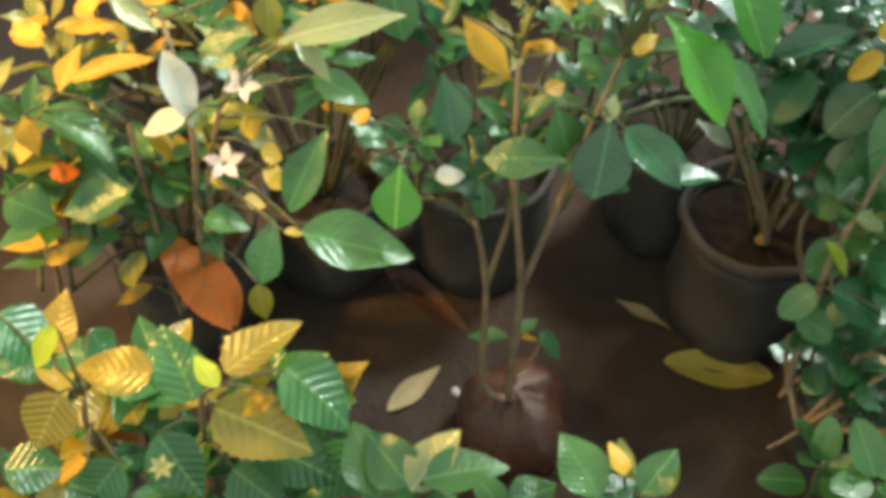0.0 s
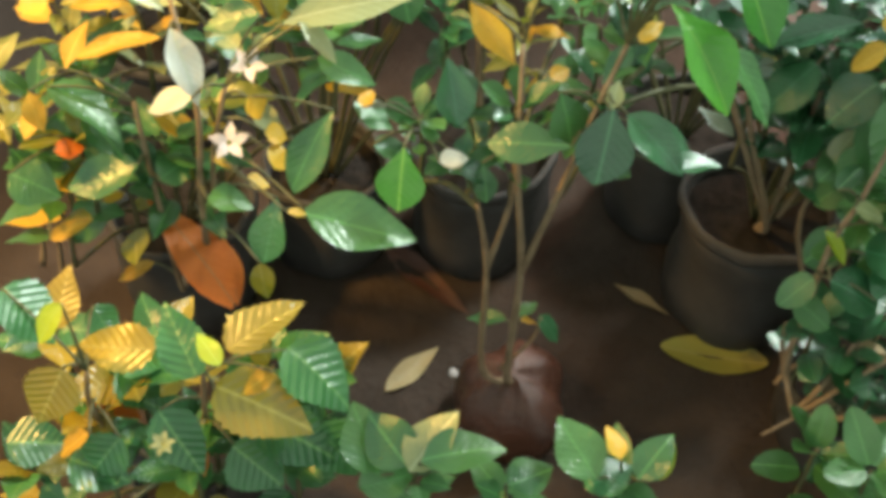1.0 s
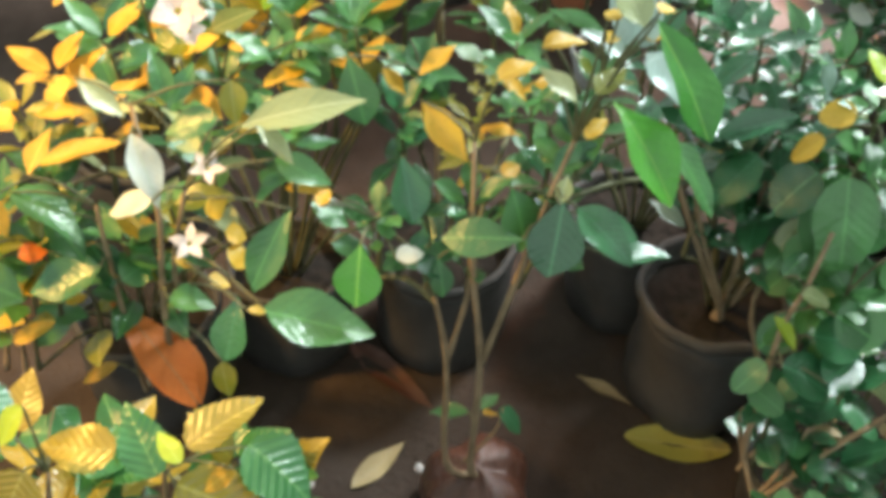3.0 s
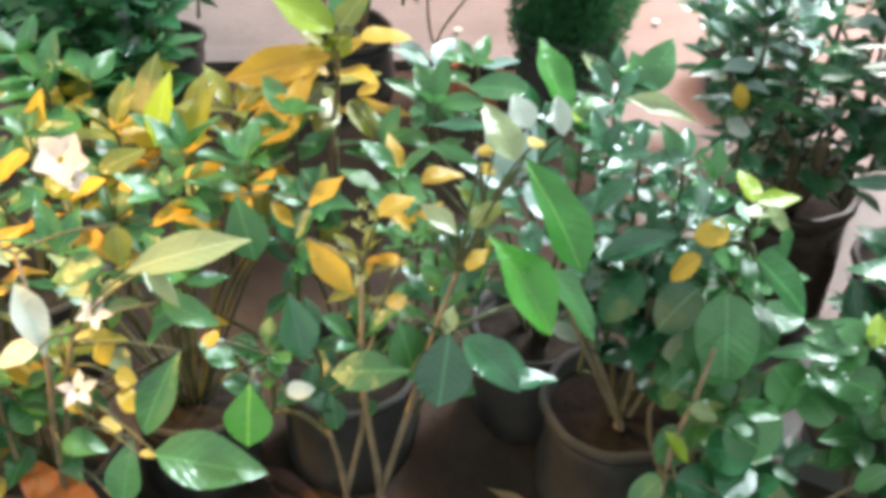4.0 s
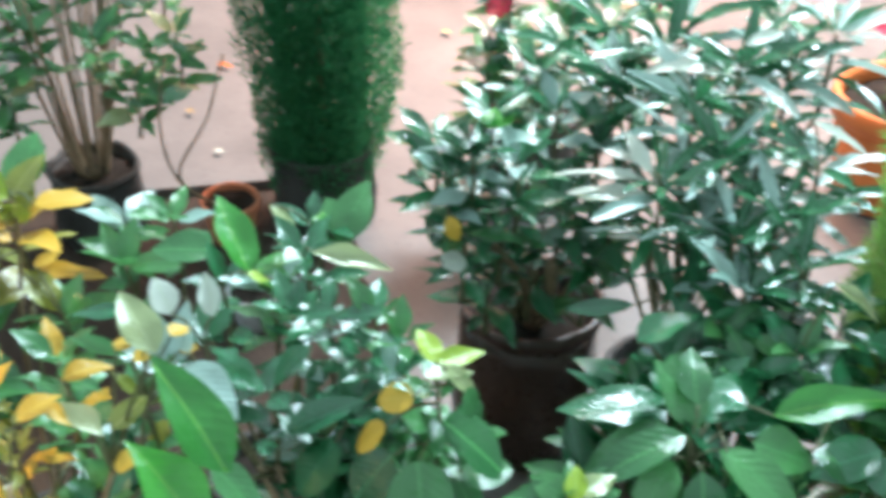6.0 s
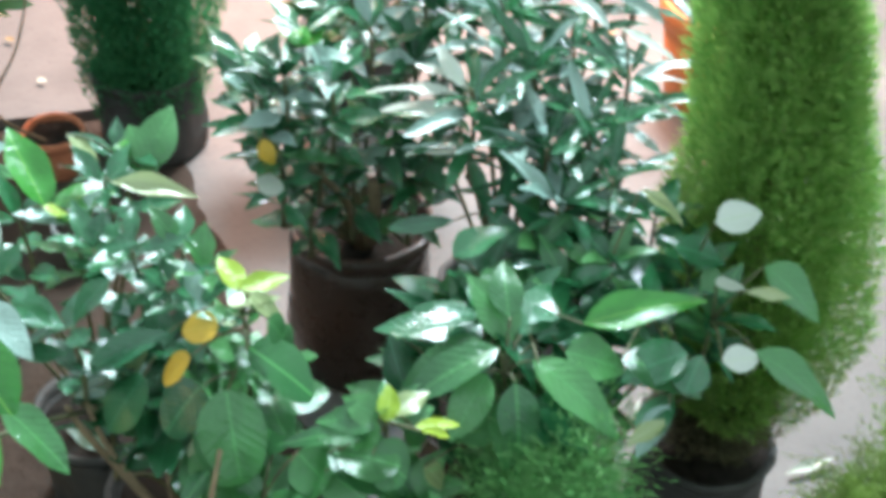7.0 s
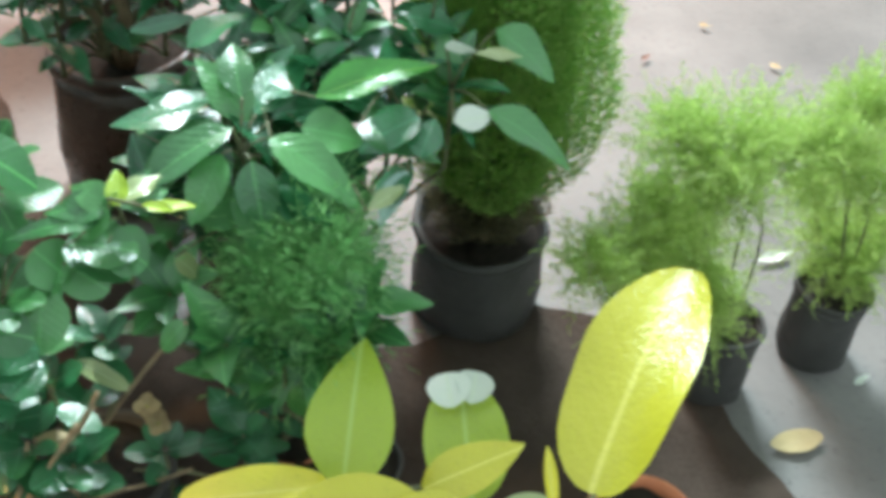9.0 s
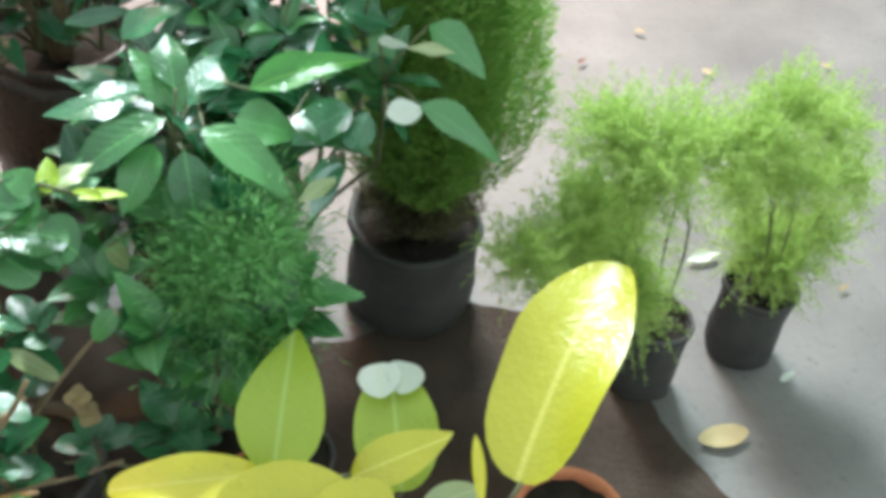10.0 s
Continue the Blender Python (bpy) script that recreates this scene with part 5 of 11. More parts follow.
tube("leaf_stalk", ((-0.032, 1.032, 0.661), (-0.032, 1.014, 0.682), (-0.031, 0.996, 0.682)), 0.0022, 0.0014, TWIG, p)
tube("leaf_stalk", ((-0.032, 1.032, 0.644), (-0.020, 1.001, 0.662), (-0.008, 0.969, 0.659)), 0.0022, 0.0014, TWIG, p)
tube("leaf_stalk", ((0.038, 0.982, 0.578), (0.026, 0.980, 0.619), (0.015, 0.978, 0.640)), 0.0022, 0.0014, TWIG, p)
tube("leaf_stalk", ((0.197, 1.038, 0.779), (0.227, 1.014, 0.887), (0.258, 0.990, 0.975)), 0.0022, 0.0014, TWIG, p)
tube("leaf_stalk", ((0.197, 1.038, 0.779), (0.209, 1.006, 0.842), (0.221, 0.973, 0.885)), 0.0022, 0.0014, TWIG, p)
tube("leaf_stalk", ((0.197, 1.038, 0.779), (0.247, 1.021, 0.801), (0.298, 1.004, 0.804)), 0.0022, 0.0014, TWIG, p)
tube("leaf_stalk", ((0.197, 1.038, 0.779), (0.229, 1.045, 0.861), (0.260, 1.051, 0.924)), 0.0022, 0.0014, TWIG, p)
tube("leaf_stalk", ((0.307, 1.188, 0.810), (0.293, 1.138, 0.885), (0.278, 1.089, 0.940)), 0.0022, 0.0014, TWIG, p)
tube("leaf_stalk", ((0.307, 1.188, 0.810), (0.313, 1.142, 0.877), (0.320, 1.097, 0.923)), 0.0022, 0.0014, TWIG, p)
tube("leaf_stalk", ((0.235, 1.132, 0.781), (0.242, 1.127, 0.858), (0.249, 1.123, 0.915)), 0.0022, 0.0014, TWIG, p)
tube("leaf_stalk", ((0.235, 1.132, 0.781), (0.232, 1.115, 0.842), (0.228, 1.099, 0.883)), 0.0022, 0.0014, TWIG, p)
tube("leaf_stalk", ((0.197, 1.038, 0.779), (0.195, 1.038, 0.816), (0.194, 1.037, 0.834)), 0.0022, 0.0014, TWIG, p)
tube("leaf_stalk", ((0.197, 1.038, 0.779), (0.203, 1.024, 0.832), (0.209, 1.010, 0.866)), 0.0022, 0.0014, TWIG, p)
tube("leaf_stalk", ((0.197, 1.038, 0.779), (0.209, 1.048, 0.863), (0.221, 1.058, 0.928)), 0.0022, 0.0014, TWIG, p)
tube("leaf_stalk", ((0.235, 1.132, 0.781), (0.256, 1.096, 0.868), (0.276, 1.060, 0.936)), 0.0022, 0.0014, TWIG, p)
tube("leaf_stalk", ((0.197, 1.038, 0.779), (0.178, 1.065, 0.833), (0.158, 1.093, 0.867)), 0.0022, 0.0014, TWIG, p)
tube("leaf_stalk", ((0.085, 1.070, 0.751), (0.097, 1.072, 0.804), (0.109, 1.073, 0.837)), 0.0022, 0.0014, TWIG, p)
tube("leaf_stalk", ((0.197, 1.038, 0.779), (0.201, 1.025, 0.801), (0.204, 1.011, 0.803)), 0.0022, 0.0014, TWIG, p)
tube("leaf_stalk", ((0.085, 1.049, 0.719), (0.100, 1.043, 0.734), (0.115, 1.037, 0.729)), 0.0022, 0.0014, TWIG, p)
tube("leaf_stalk", ((0.169, 1.002, 0.722), (0.174, 0.992, 0.737), (0.179, 0.982, 0.731)), 0.0022, 0.0014, TWIG, p)
# four leaves whose white sheen is put into their colour
leaf(p, "ovate", (0.264, 1.130, 0.844), (0.241, 1.160, 0.907), 0.037, "silver", bend=0.15, facing=(0.00, -0.20, 1.02))
tube("leaf_stalk", ((0.235, 1.110, 0.800), (0.249, 1.120, 0.828), (0.264, 1.130, 0.844)), 0.0022, 0.0014, TWIG, p)
leaf(p, "ovate", (0.277, 1.130, 0.841), (0.296, 1.150, 0.907), 0.030, "silver", bend=0.15, facing=(0.00, -0.20, 1.02))
tube("leaf_stalk", ((0.235, 1.110, 0.800), (0.256, 1.120, 0.827), (0.277, 1.130, 0.841)), 0.0022, 0.0014, TWIG, p)
leaf(p, "ovate", (0.261, 1.130, 0.827), (0.208, 1.150, 0.852), 0.029, "silver", bend=0.15, facing=(0.00, -0.20, 1.02))
tube("leaf_stalk", ((0.235, 1.110, 0.800), (0.248, 1.120, 0.820), (0.261, 1.130, 0.827)), 0.0022, 0.0014, TWIG, p)
leaf(p, "ovate", (0.285, 1.130, 0.834), (0.331, 1.080, 0.790), 0.046, "silver", bend=0.30, facing=(0.00, -0.20, 1.02))
tube("leaf_stalk", ((0.235, 1.110, 0.800), (0.260, 1.120, 0.823), (0.285, 1.130, 0.834)), 0.0022, 0.0014, TWIG, p)
leaf(p, "round", (0.230, 1.130, 0.853), (0.252, 1.130, 0.855), 0.020, "amber", bend=0.15, facing=(0.00, -0.20, 1.02))
tube("leaf_stalk", ((0.235, 1.110, 0.800), (0.232, 1.120, 0.833), (0.230, 1.130, 0.853)), 0.0022, 0.0014, TWIG, p)
leaf(p, "round", (0.281, 1.130, 0.855), (0.300, 1.130, 0.856), 0.017, "amber", bend=0.15, facing=(0.00, -0.20, 1.02))
tube("leaf_stalk", ((0.235, 1.110, 0.800), (0.258, 1.120, 0.834), (0.281, 1.130, 0.855)), 0.0022, 0.0014, TWIG, p)
tube("stem", ((0.150, 1.070, 0.500), (0.205, 1.085, 0.660), (0.235, 1.110, 0.800)), 0.0035, 0.0024, TWIG, p)
keep(p)

p = plant("yellow_leaved_shrub", 0.060, 1.440, "tall shrub with yellow and amber pointed leaves", "potted plant")
bag(p, 0.115, 0.220, BAG, 5)
tube("stem", ((0.058, 1.453, 0.187), (0.048, 1.530, 0.535), (0.067, 1.570, 0.700), (0.067, 1.594, 0.779)), 0.0050, 0.0030, BARK, p)
leaf(p, "ovate", (0.067, 1.592, 0.776), (-0.025, 1.648, 0.804), 0.059, "lime", bend=0.12, facing=(0.07, -0.28, 0.96), twist=-8)
leaf(p, "ovate", (0.073, 1.599, 0.786), (0.110, 1.661, 0.835), 0.062, "green", bend=0.20, facing=(0.05, -0.28, 0.95), twist=-1)
leaf(p, "ovate", (0.073, 1.574, 0.787), (0.119, 1.623, 0.821), 0.047, "yellow", bend=0.20, facing=(0.05, -0.28, 0.96), twist=-12)
leaf(p, "ovate", (0.102, 1.549, 0.790), (0.179, 1.559, 0.780), 0.052, "amber", bend=0.20, facing=(0.04, -0.28, 0.96), twist=-17)
leaf(p, "ovate", (0.059, 1.552, 0.758), (-0.103, 1.561, 0.718), 0.062, "amber", bend=0.12, facing=(0.08, -0.27, 0.97), twist=-20)
leaf(p, "ovate", (0.041, 1.521, 0.749), (-0.087, 1.511, 0.689), 0.057, "amber", bend=0.20, facing=(0.08, -0.27, 0.98), twist=6)
leaf(p, "ovate", (0.018, 1.479, 0.725), (-0.079, 1.466, 0.667), 0.068, "amber", bend=0.20, facing=(0.08, -0.26, 0.99), twist=-16)
leaf(p, "ovate", (0.081, 1.476, 0.729), (0.125, 1.453, 0.673), 0.051, "yellow", bend=0.20, facing=(0.05, -0.26, 0.99), twist=-10)
leaf(p, "ovate", (0.096, 1.479, 0.734), (0.128, 1.505, 0.738), 0.027, "amber", bend=0.20, facing=(0.05, -0.27, 0.98), twist=-16)
leaf(p, "ovate", (0.009, 1.388, 0.674), (0.059, 1.349, 0.600), 0.062, "green", bend=0.28, facing=(0.07, -0.25, 1.01), twist=3)
leaf(p, "ovate", (0.045, 1.547, 0.717), (-0.019, 1.515, 0.638), 0.066, "yellow", bend=0.20, facing=(0.07, -0.26, 0.98), twist=18)
leaf(p, "obovate", (-0.067, 1.214, 0.769), (-0.047, 1.176, 0.692), 0.055, "green", bend=0.20, facing=(0.09, -0.24, 1.01), twist=10)
leaf(p, "lance", (0.021, 1.274, 0.694), (0.071, 1.313, 0.716), 0.032, "amber", bend=0.12, facing=(0.07, -0.25, 1.01), twist=-14)
leaf(p, "ovate", (-0.180, 1.236, 0.704), (-0.116, 1.265, 0.715), 0.037, "amber", bend=0.20, facing=(0.11, -0.24, 1.01), twist=-18)
leaf(p, "ovate", (-0.140, 1.296, 0.736), (-0.092, 1.319, 0.737), 0.030, "amber", bend=0.28, facing=(0.11, -0.25, 1.00), twist=-8)
leaf(p, "ovate", (-0.229, 1.295, 0.724), (-0.180, 1.311, 0.718), 0.027, "amber", bend=0.28, facing=(0.13, -0.24, 1.00), twist=1)
leaf(p, "lance", (-0.027, 1.243, 0.730), (0.003, 1.236, 0.692), 0.021, "amber", bend=0.12, facing=(0.08, -0.24, 1.01), twist=15)
leaf(p, "ovate", (-0.255, 1.326, 0.728), (-0.196, 1.356, 0.740), 0.035, "yellow", bend=0.20, facing=(0.13, -0.25, 0.99), twist=10)
leaf(p, "ovate", (-0.226, 1.529, 0.665), (-0.204, 1.609, 0.735), 0.049, "yellow", bend=0.28, facing=(0.12, -0.26, 0.97), twist=-13)
leaf(p, "ovate", (-0.151, 1.520, 0.661), (-0.126, 1.589, 0.718), 0.045, "yellow", bend=0.20, facing=(0.10, -0.26, 0.98), twist=3)
leaf(p, "ovate", (-0.220, 1.505, 0.667), (-0.284, 1.537, 0.668), 0.034, "amber", bend=0.28, facing=(0.13, -0.25, 0.98), twist=-17)
leaf(p, "ovate", (-0.173, 1.500, 0.666), (-0.139, 1.529, 0.674), 0.028, "amber", bend=0.12, facing=(0.11, -0.26, 0.98), twist=19)
tube("stem", ((0.060, 1.453, 0.187), (0.060, 1.532, 0.431), (0.060, 1.608, 0.575)), 0.0038, 0.0028, TWIG, p)
shoot(p, (0.060, 1.608, 0.575), (0.060, 1.608, 0.715), 12, 0.095, 0.043, "ovate", "yellow", spread=55, top=5, bend=0.14, r=0.0040, mat2="amber", share=0.30)
tube("stem", ((0.057, 1.433, 0.187), (0.039, 1.394, 0.388), (0.023, 1.357, 0.497)), 0.0038, 0.0028, TWIG, p)
shoot(p, (0.023, 1.357, 0.497), (0.023, 1.357, 0.637), 12, 0.063, 0.032, "ovate", "green", spread=55, top=5, bend=0.14, r=0.0040, mat2="yellow", share=0.30)
tube("stem", ((0.035, 1.431, 0.187), (-0.110, 1.375, 0.391), (-0.249, 1.322, 0.503)), 0.0038, 0.0028, TWIG, p)
shoot(p, (-0.249, 1.322, 0.503), (-0.249, 1.322, 0.643), 12, 0.061, 0.031, "ovate", "green", spread=55, top=5, bend=0.14, r=0.0040, mat2="amber", share=0.35)
tube("stem", ((0.065, 1.440, 0.187), (0.097, 1.439, 0.405), (0.127, 1.438, 0.530)), 0.0038, 0.0028, TWIG, p)
shoot(p, (0.127, 1.438, 0.530), (0.127, 1.438, 0.670), 10, 0.065, 0.033, "ovate", "green", spread=55, top=5, bend=0.14, r=0.0040)
tube("leaf_stalk", ((0.067, 1.594, 0.779), (0.070, 1.584, 0.793), (0.073, 1.574, 0.787)), 0.0022, 0.0014, TWIG, p)
tube("leaf_stalk", ((0.067, 1.594, 0.779), (0.085, 1.572, 0.795), (0.102, 1.549, 0.790)), 0.0022, 0.0014, TWIG, p)
tube("leaf_stalk", ((0.067, 1.585, 0.750), (0.063, 1.569, 0.764), (0.059, 1.552, 0.758)), 0.0022, 0.0014, TWIG, p)
tube("leaf_stalk", ((0.067, 1.579, 0.730), (0.054, 1.550, 0.749), (0.041, 1.521, 0.749)), 0.0022, 0.0014, TWIG, p)
tube("leaf_stalk", ((0.067, 1.570, 0.700), (0.042, 1.524, 0.723), (0.018, 1.479, 0.725)), 0.0022, 0.0014, TWIG, p)
tube("leaf_stalk", ((0.127, 1.438, 0.670), (0.104, 1.457, 0.709), (0.081, 1.476, 0.729)), 0.0022, 0.0014, TWIG, p)
tube("leaf_stalk", ((0.127, 1.438, 0.670), (0.111, 1.458, 0.712), (0.096, 1.479, 0.734)), 0.0022, 0.0014, TWIG, p)
tube("leaf_stalk", ((0.023, 1.357, 0.637), (0.016, 1.372, 0.666), (0.009, 1.388, 0.674)), 0.0022, 0.0014, TWIG, p)
tube("leaf_stalk", ((0.067, 1.573, 0.710), (0.056, 1.560, 0.723), (0.045, 1.547, 0.717)), 0.0022, 0.0014, TWIG, p)
tube("leaf_stalk", ((0.023, 1.357, 0.637), (-0.022, 1.286, 0.713), (-0.067, 1.214, 0.769)), 0.0022, 0.0014, TWIG, p)
tube("leaf_stalk", ((0.023, 1.357, 0.637), (0.022, 1.316, 0.675), (0.021, 1.274, 0.694)), 0.0022, 0.0014, TWIG, p)
tube("leaf_stalk", ((-0.249, 1.322, 0.643), (-0.214, 1.279, 0.683), (-0.180, 1.236, 0.704)), 0.0022, 0.0014, TWIG, p)
tube("leaf_stalk", ((-0.249, 1.322, 0.643), (-0.195, 1.309, 0.699), (-0.140, 1.296, 0.736)), 0.0022, 0.0014, TWIG, p)
tube("leaf_stalk", ((-0.249, 1.322, 0.643), (-0.239, 1.308, 0.694), (-0.229, 1.295, 0.724)), 0.0022, 0.0014, TWIG, p)
tube("leaf_stalk", ((0.023, 1.357, 0.637), (-0.002, 1.300, 0.694), (-0.027, 1.243, 0.730)), 0.0022, 0.0014, TWIG, p)
tube("leaf_stalk", ((-0.249, 1.322, 0.643), (-0.252, 1.324, 0.695), (-0.255, 1.326, 0.728)), 0.0022, 0.0014, TWIG, p)
tube("leaf_stalk", ((-0.249, 1.322, 0.643), (-0.238, 1.426, 0.664), (-0.226, 1.529, 0.665)), 0.0022, 0.0014, TWIG, p)
tube("leaf_stalk", ((0.060, 1.555, 0.638), (-0.046, 1.537, 0.660), (-0.151, 1.520, 0.661)), 0.0022, 0.0014, TWIG, p)
tube("leaf_stalk", ((-0.249, 1.322, 0.643), (-0.235, 1.413, 0.665), (-0.220, 1.505, 0.667)), 0.0022, 0.0014, TWIG, p)
tube("leaf_stalk", ((-0.249, 1.322, 0.643), (-0.211, 1.411, 0.665), (-0.173, 1.500, 0.666)), 0.0022, 0.0014, TWIG, p)
keep(p)

p = plant("tall_leafy_shrub", -0.500, 1.720, "leafy green and amber shrub beside the yard floor", "potted plant")
bag(p, 0.120, 0.220, BAG, 6)
tube("stem", ((-0.486, 1.715, 0.187), (-0.403, 1.687, 0.398), (-0.324, 1.659, 0.516)), 0.0038, 0.0028, TWIG, p)
shoot(p, (-0.324, 1.659, 0.516), (-0.324, 1.659, 0.656), 14, 0.071, 0.035, "ovate", "green", spread=55, top=5, bend=0.14, r=0.0040, mat2="yellow", share=0.25)
tube("stem", ((-0.491, 1.704, 0.187), (-0.437, 1.609, 0.386), (-0.385, 1.519, 0.494)), 0.0038, 0.0028, TWIG, p)
shoot(p, (-0.385, 1.519, 0.494), (-0.385, 1.519, 0.634), 14, 0.067, 0.034, "ovate", "green", spread=55, top=5, bend=0.14, r=0.0040, mat2="yellow", share=0.25)
tube("stem", ((-0.481, 1.722, 0.187), (-0.372, 1.736, 0.375), (-0.267, 1.749, 0.474)), 0.0038, 0.0028, TWIG, p)
shoot(p, (-0.267, 1.749, 0.474), (-0.267, 1.749, 0.614), 14, 0.074, 0.037, "ovate", "green", spread=55, top=5, bend=0.14, r=0.0040, mat2="yellow", share=0.25)
tube("stem", ((-0.494, 1.718, 0.187), (-0.461, 1.706, 0.416), (-0.428, 1.695, 0.550)), 0.0038, 0.0028, TWIG, p)
shoot(p, (-0.428, 1.695, 0.550), (-0.428, 1.695, 0.690), 14, 0.071, 0.035, "ovate", "green", spread=55, top=5, bend=0.14, r=0.0040, mat2="yellow", share=0.25)
tube("stem", ((-0.488, 1.735, 0.187), (-0.419, 1.826, 0.394), (-0.354, 1.912, 0.509)), 0.0038, 0.0028, TWIG, p)
shoot(p, (-0.354, 1.912, 0.509), (-0.354, 1.912, 0.649), 14, 0.078, 0.039, "ovate", "green", spread=55, top=5, bend=0.14, r=0.0040, mat2="yellow", share=0.25)
tube("stem", ((-0.481, 1.738, 0.187), (-0.372, 1.846, 0.380), (-0.267, 1.949, 0.484)), 0.0038, 0.0028, TWIG, p)
shoot(p, (-0.267, 1.949, 0.484), (-0.267, 1.949, 0.624), 14, 0.080, 0.040, "ovate", "green", spread=55, top=5, bend=0.14, r=0.0040, mat2="yellow", share=0.25)
tube("stem", ((-0.493, 1.748, 0.187), (-0.454, 1.911, 0.409), (-0.416, 2.068, 0.536)), 0.0038, 0.0028, TWIG, p)
shoot(p, (-0.416, 2.068, 0.536), (-0.416, 2.068, 0.676), 14, 0.082, 0.041, "ovate", "green", spread=55, top=5, bend=0.14, r=0.0040, mat2="yellow", share=0.25)
tube("stem", ((-0.494, 1.727, 0.187), (-0.459, 1.769, 0.402), (-0.425, 1.810, 0.524)), 0.0038, 0.0028, TWIG, p)
shoot(p, (-0.425, 1.810, 0.524), (-0.425, 1.810, 0.664), 13, 0.079, 0.039, "ovate", "dark", spread=55, top=5, bend=0.14, r=0.0040, mat2="green", share=0.40)
tube("stem", ((-0.488, 1.724, 0.187), (-0.418, 1.747, 0.380), (-0.351, 1.768, 0.484)), 0.0038, 0.0028, TWIG, p)
shoot(p, (-0.351, 1.768, 0.484), (-0.351, 1.768, 0.624), 13, 0.079, 0.039, "ovate", "dark", spread=55, top=5, bend=0.14, r=0.0040, mat2="green", share=0.40)
tube("stem", ((-0.482, 1.726, 0.187), (-0.377, 1.764, 0.405), (-0.276, 1.800, 0.529)), 0.0038, 0.0028, TWIG, p)
shoot(p, (-0.276, 1.800, 0.529), (-0.276, 1.800, 0.669), 13, 0.079, 0.039, "ovate", "dark", spread=55, top=5, bend=0.14, r=0.0040, mat2="green", share=0.40)
tube("stem", ((-0.493, 1.722, 0.187), (-0.449, 1.735, 0.364), (-0.407, 1.747, 0.454)), 0.0038, 0.0028, TWIG, p)
shoot(p, (-0.407, 1.747, 0.454), (-0.407, 1.747, 0.594), 13, 0.079, 0.039, "ovate", "dark", spread=55, top=5, bend=0.14, r=0.0040, mat2="green", share=0.40)
tube("stem", ((-0.484, 1.721, 0.187), (-0.388, 1.728, 0.362), (-0.296, 1.734, 0.451)), 0.0038, 0.0028, TWIG, p)
shoot(p, (-0.296, 1.734, 0.451), (-0.296, 1.734, 0.591), 13, 0.079, 0.039, "ovate", "dark", spread=55, top=5, bend=0.14, r=0.0040, mat2="green", share=0.40)
tube("stem", ((-0.489, 1.729, 0.187), (-0.422, 1.780, 0.419), (-0.359, 1.830, 0.554)), 0.0038, 0.0028, TWIG, p)
shoot(p, (-0.359, 1.830, 0.554), (-0.359, 1.830, 0.694), 13, 0.079, 0.039, "ovate", "dark", spread=55, top=5, bend=0.14, r=0.0040, mat2="green", share=0.40)
tube("stem", ((-0.480, 1.723, 0.187), (-0.362, 1.743, 0.382), (-0.249, 1.762, 0.488)), 0.0038, 0.0028, TWIG, p)
shoot(p, (-0.249, 1.762, 0.488), (-0.249, 1.762, 0.628), 13, 0.079, 0.039, "ovate", "dark", spread=55, top=5, bend=0.14, r=0.0040, mat2="green", share=0.40)
tube("stem", ((-0.496, 1.724, 0.187), (-0.469, 1.750, 0.379), (-0.444, 1.774, 0.481)), 0.0038, 0.0028, TWIG, p)
shoot(p, (-0.444, 1.774, 0.481), (-0.444, 1.774, 0.621), 13, 0.079, 0.039, "ovate", "dark", spread=55, top=5, bend=0.14, r=0.0040, mat2="green", share=0.40)
tube("stem", ((-0.486, 1.719, 0.187), (-0.404, 1.712, 0.342), (-0.325, 1.705, 0.415)), 0.0038, 0.0028, TWIG, p)
shoot(p, (-0.325, 1.705, 0.415), (-0.325, 1.705, 0.555), 13, 0.079, 0.039, "ovate", "dark", spread=55, top=5, bend=0.14, r=0.0040, mat2="green", share=0.40)
tube("stem", ((-0.495, 1.732, 0.187), (-0.463, 1.803, 0.441), (-0.432, 1.871, 0.594)), 0.0038, 0.0028, TWIG, p)
shoot(p, (-0.432, 1.871, 0.594), (-0.432, 1.871, 0.734), 13, 0.079, 0.039, "ovate", "dark", spread=55, top=5, bend=0.14, r=0.0040, mat2="green", share=0.40)
tube("stem", ((-0.488, 1.731, 0.187), (-0.417, 1.797, 0.438), (-0.349, 1.860, 0.589)), 0.0038, 0.0028, TWIG, p)
shoot(p, (-0.349, 1.860, 0.589), (-0.349, 1.860, 0.729), 13, 0.079, 0.039, "ovate", "dark", spread=55, top=5, bend=0.14, r=0.0040, mat2="green", share=0.40)
tube("stem", ((-0.482, 1.729, 0.187), (-0.376, 1.784, 0.428), (-0.275, 1.837, 0.571)), 0.0038, 0.0028, TWIG, p)
shoot(p, (-0.275, 1.837, 0.571), (-0.275, 1.837, 0.711), 13, 0.079, 0.039, "ovate", "dark", spread=55, top=5, bend=0.14, r=0.0040, mat2="green", share=0.40)
tube("stem", ((-0.492, 1.729, 0.187), (-0.448, 1.782, 0.418), (-0.405, 1.833, 0.552)), 0.0038, 0.0028, TWIG, p)
shoot(p, (-0.405, 1.833, 0.552), (-0.405, 1.833, 0.692), 13, 0.079, 0.039, "ovate", "dark", spread=55, top=5, bend=0.14, r=0.0040, mat2="green", share=0.40)
tube("stem", ((-0.485, 1.728, 0.187), (-0.397, 1.776, 0.416), (-0.313, 1.821, 0.549)), 0.0038, 0.0028, TWIG, p)
shoot(p, (-0.313, 1.821, 0.549), (-0.313, 1.821, 0.689), 13, 0.079, 0.039, "ovate", "dark", spread=55, top=5, bend=0.14, r=0.0040, mat2="green", share=0.40)
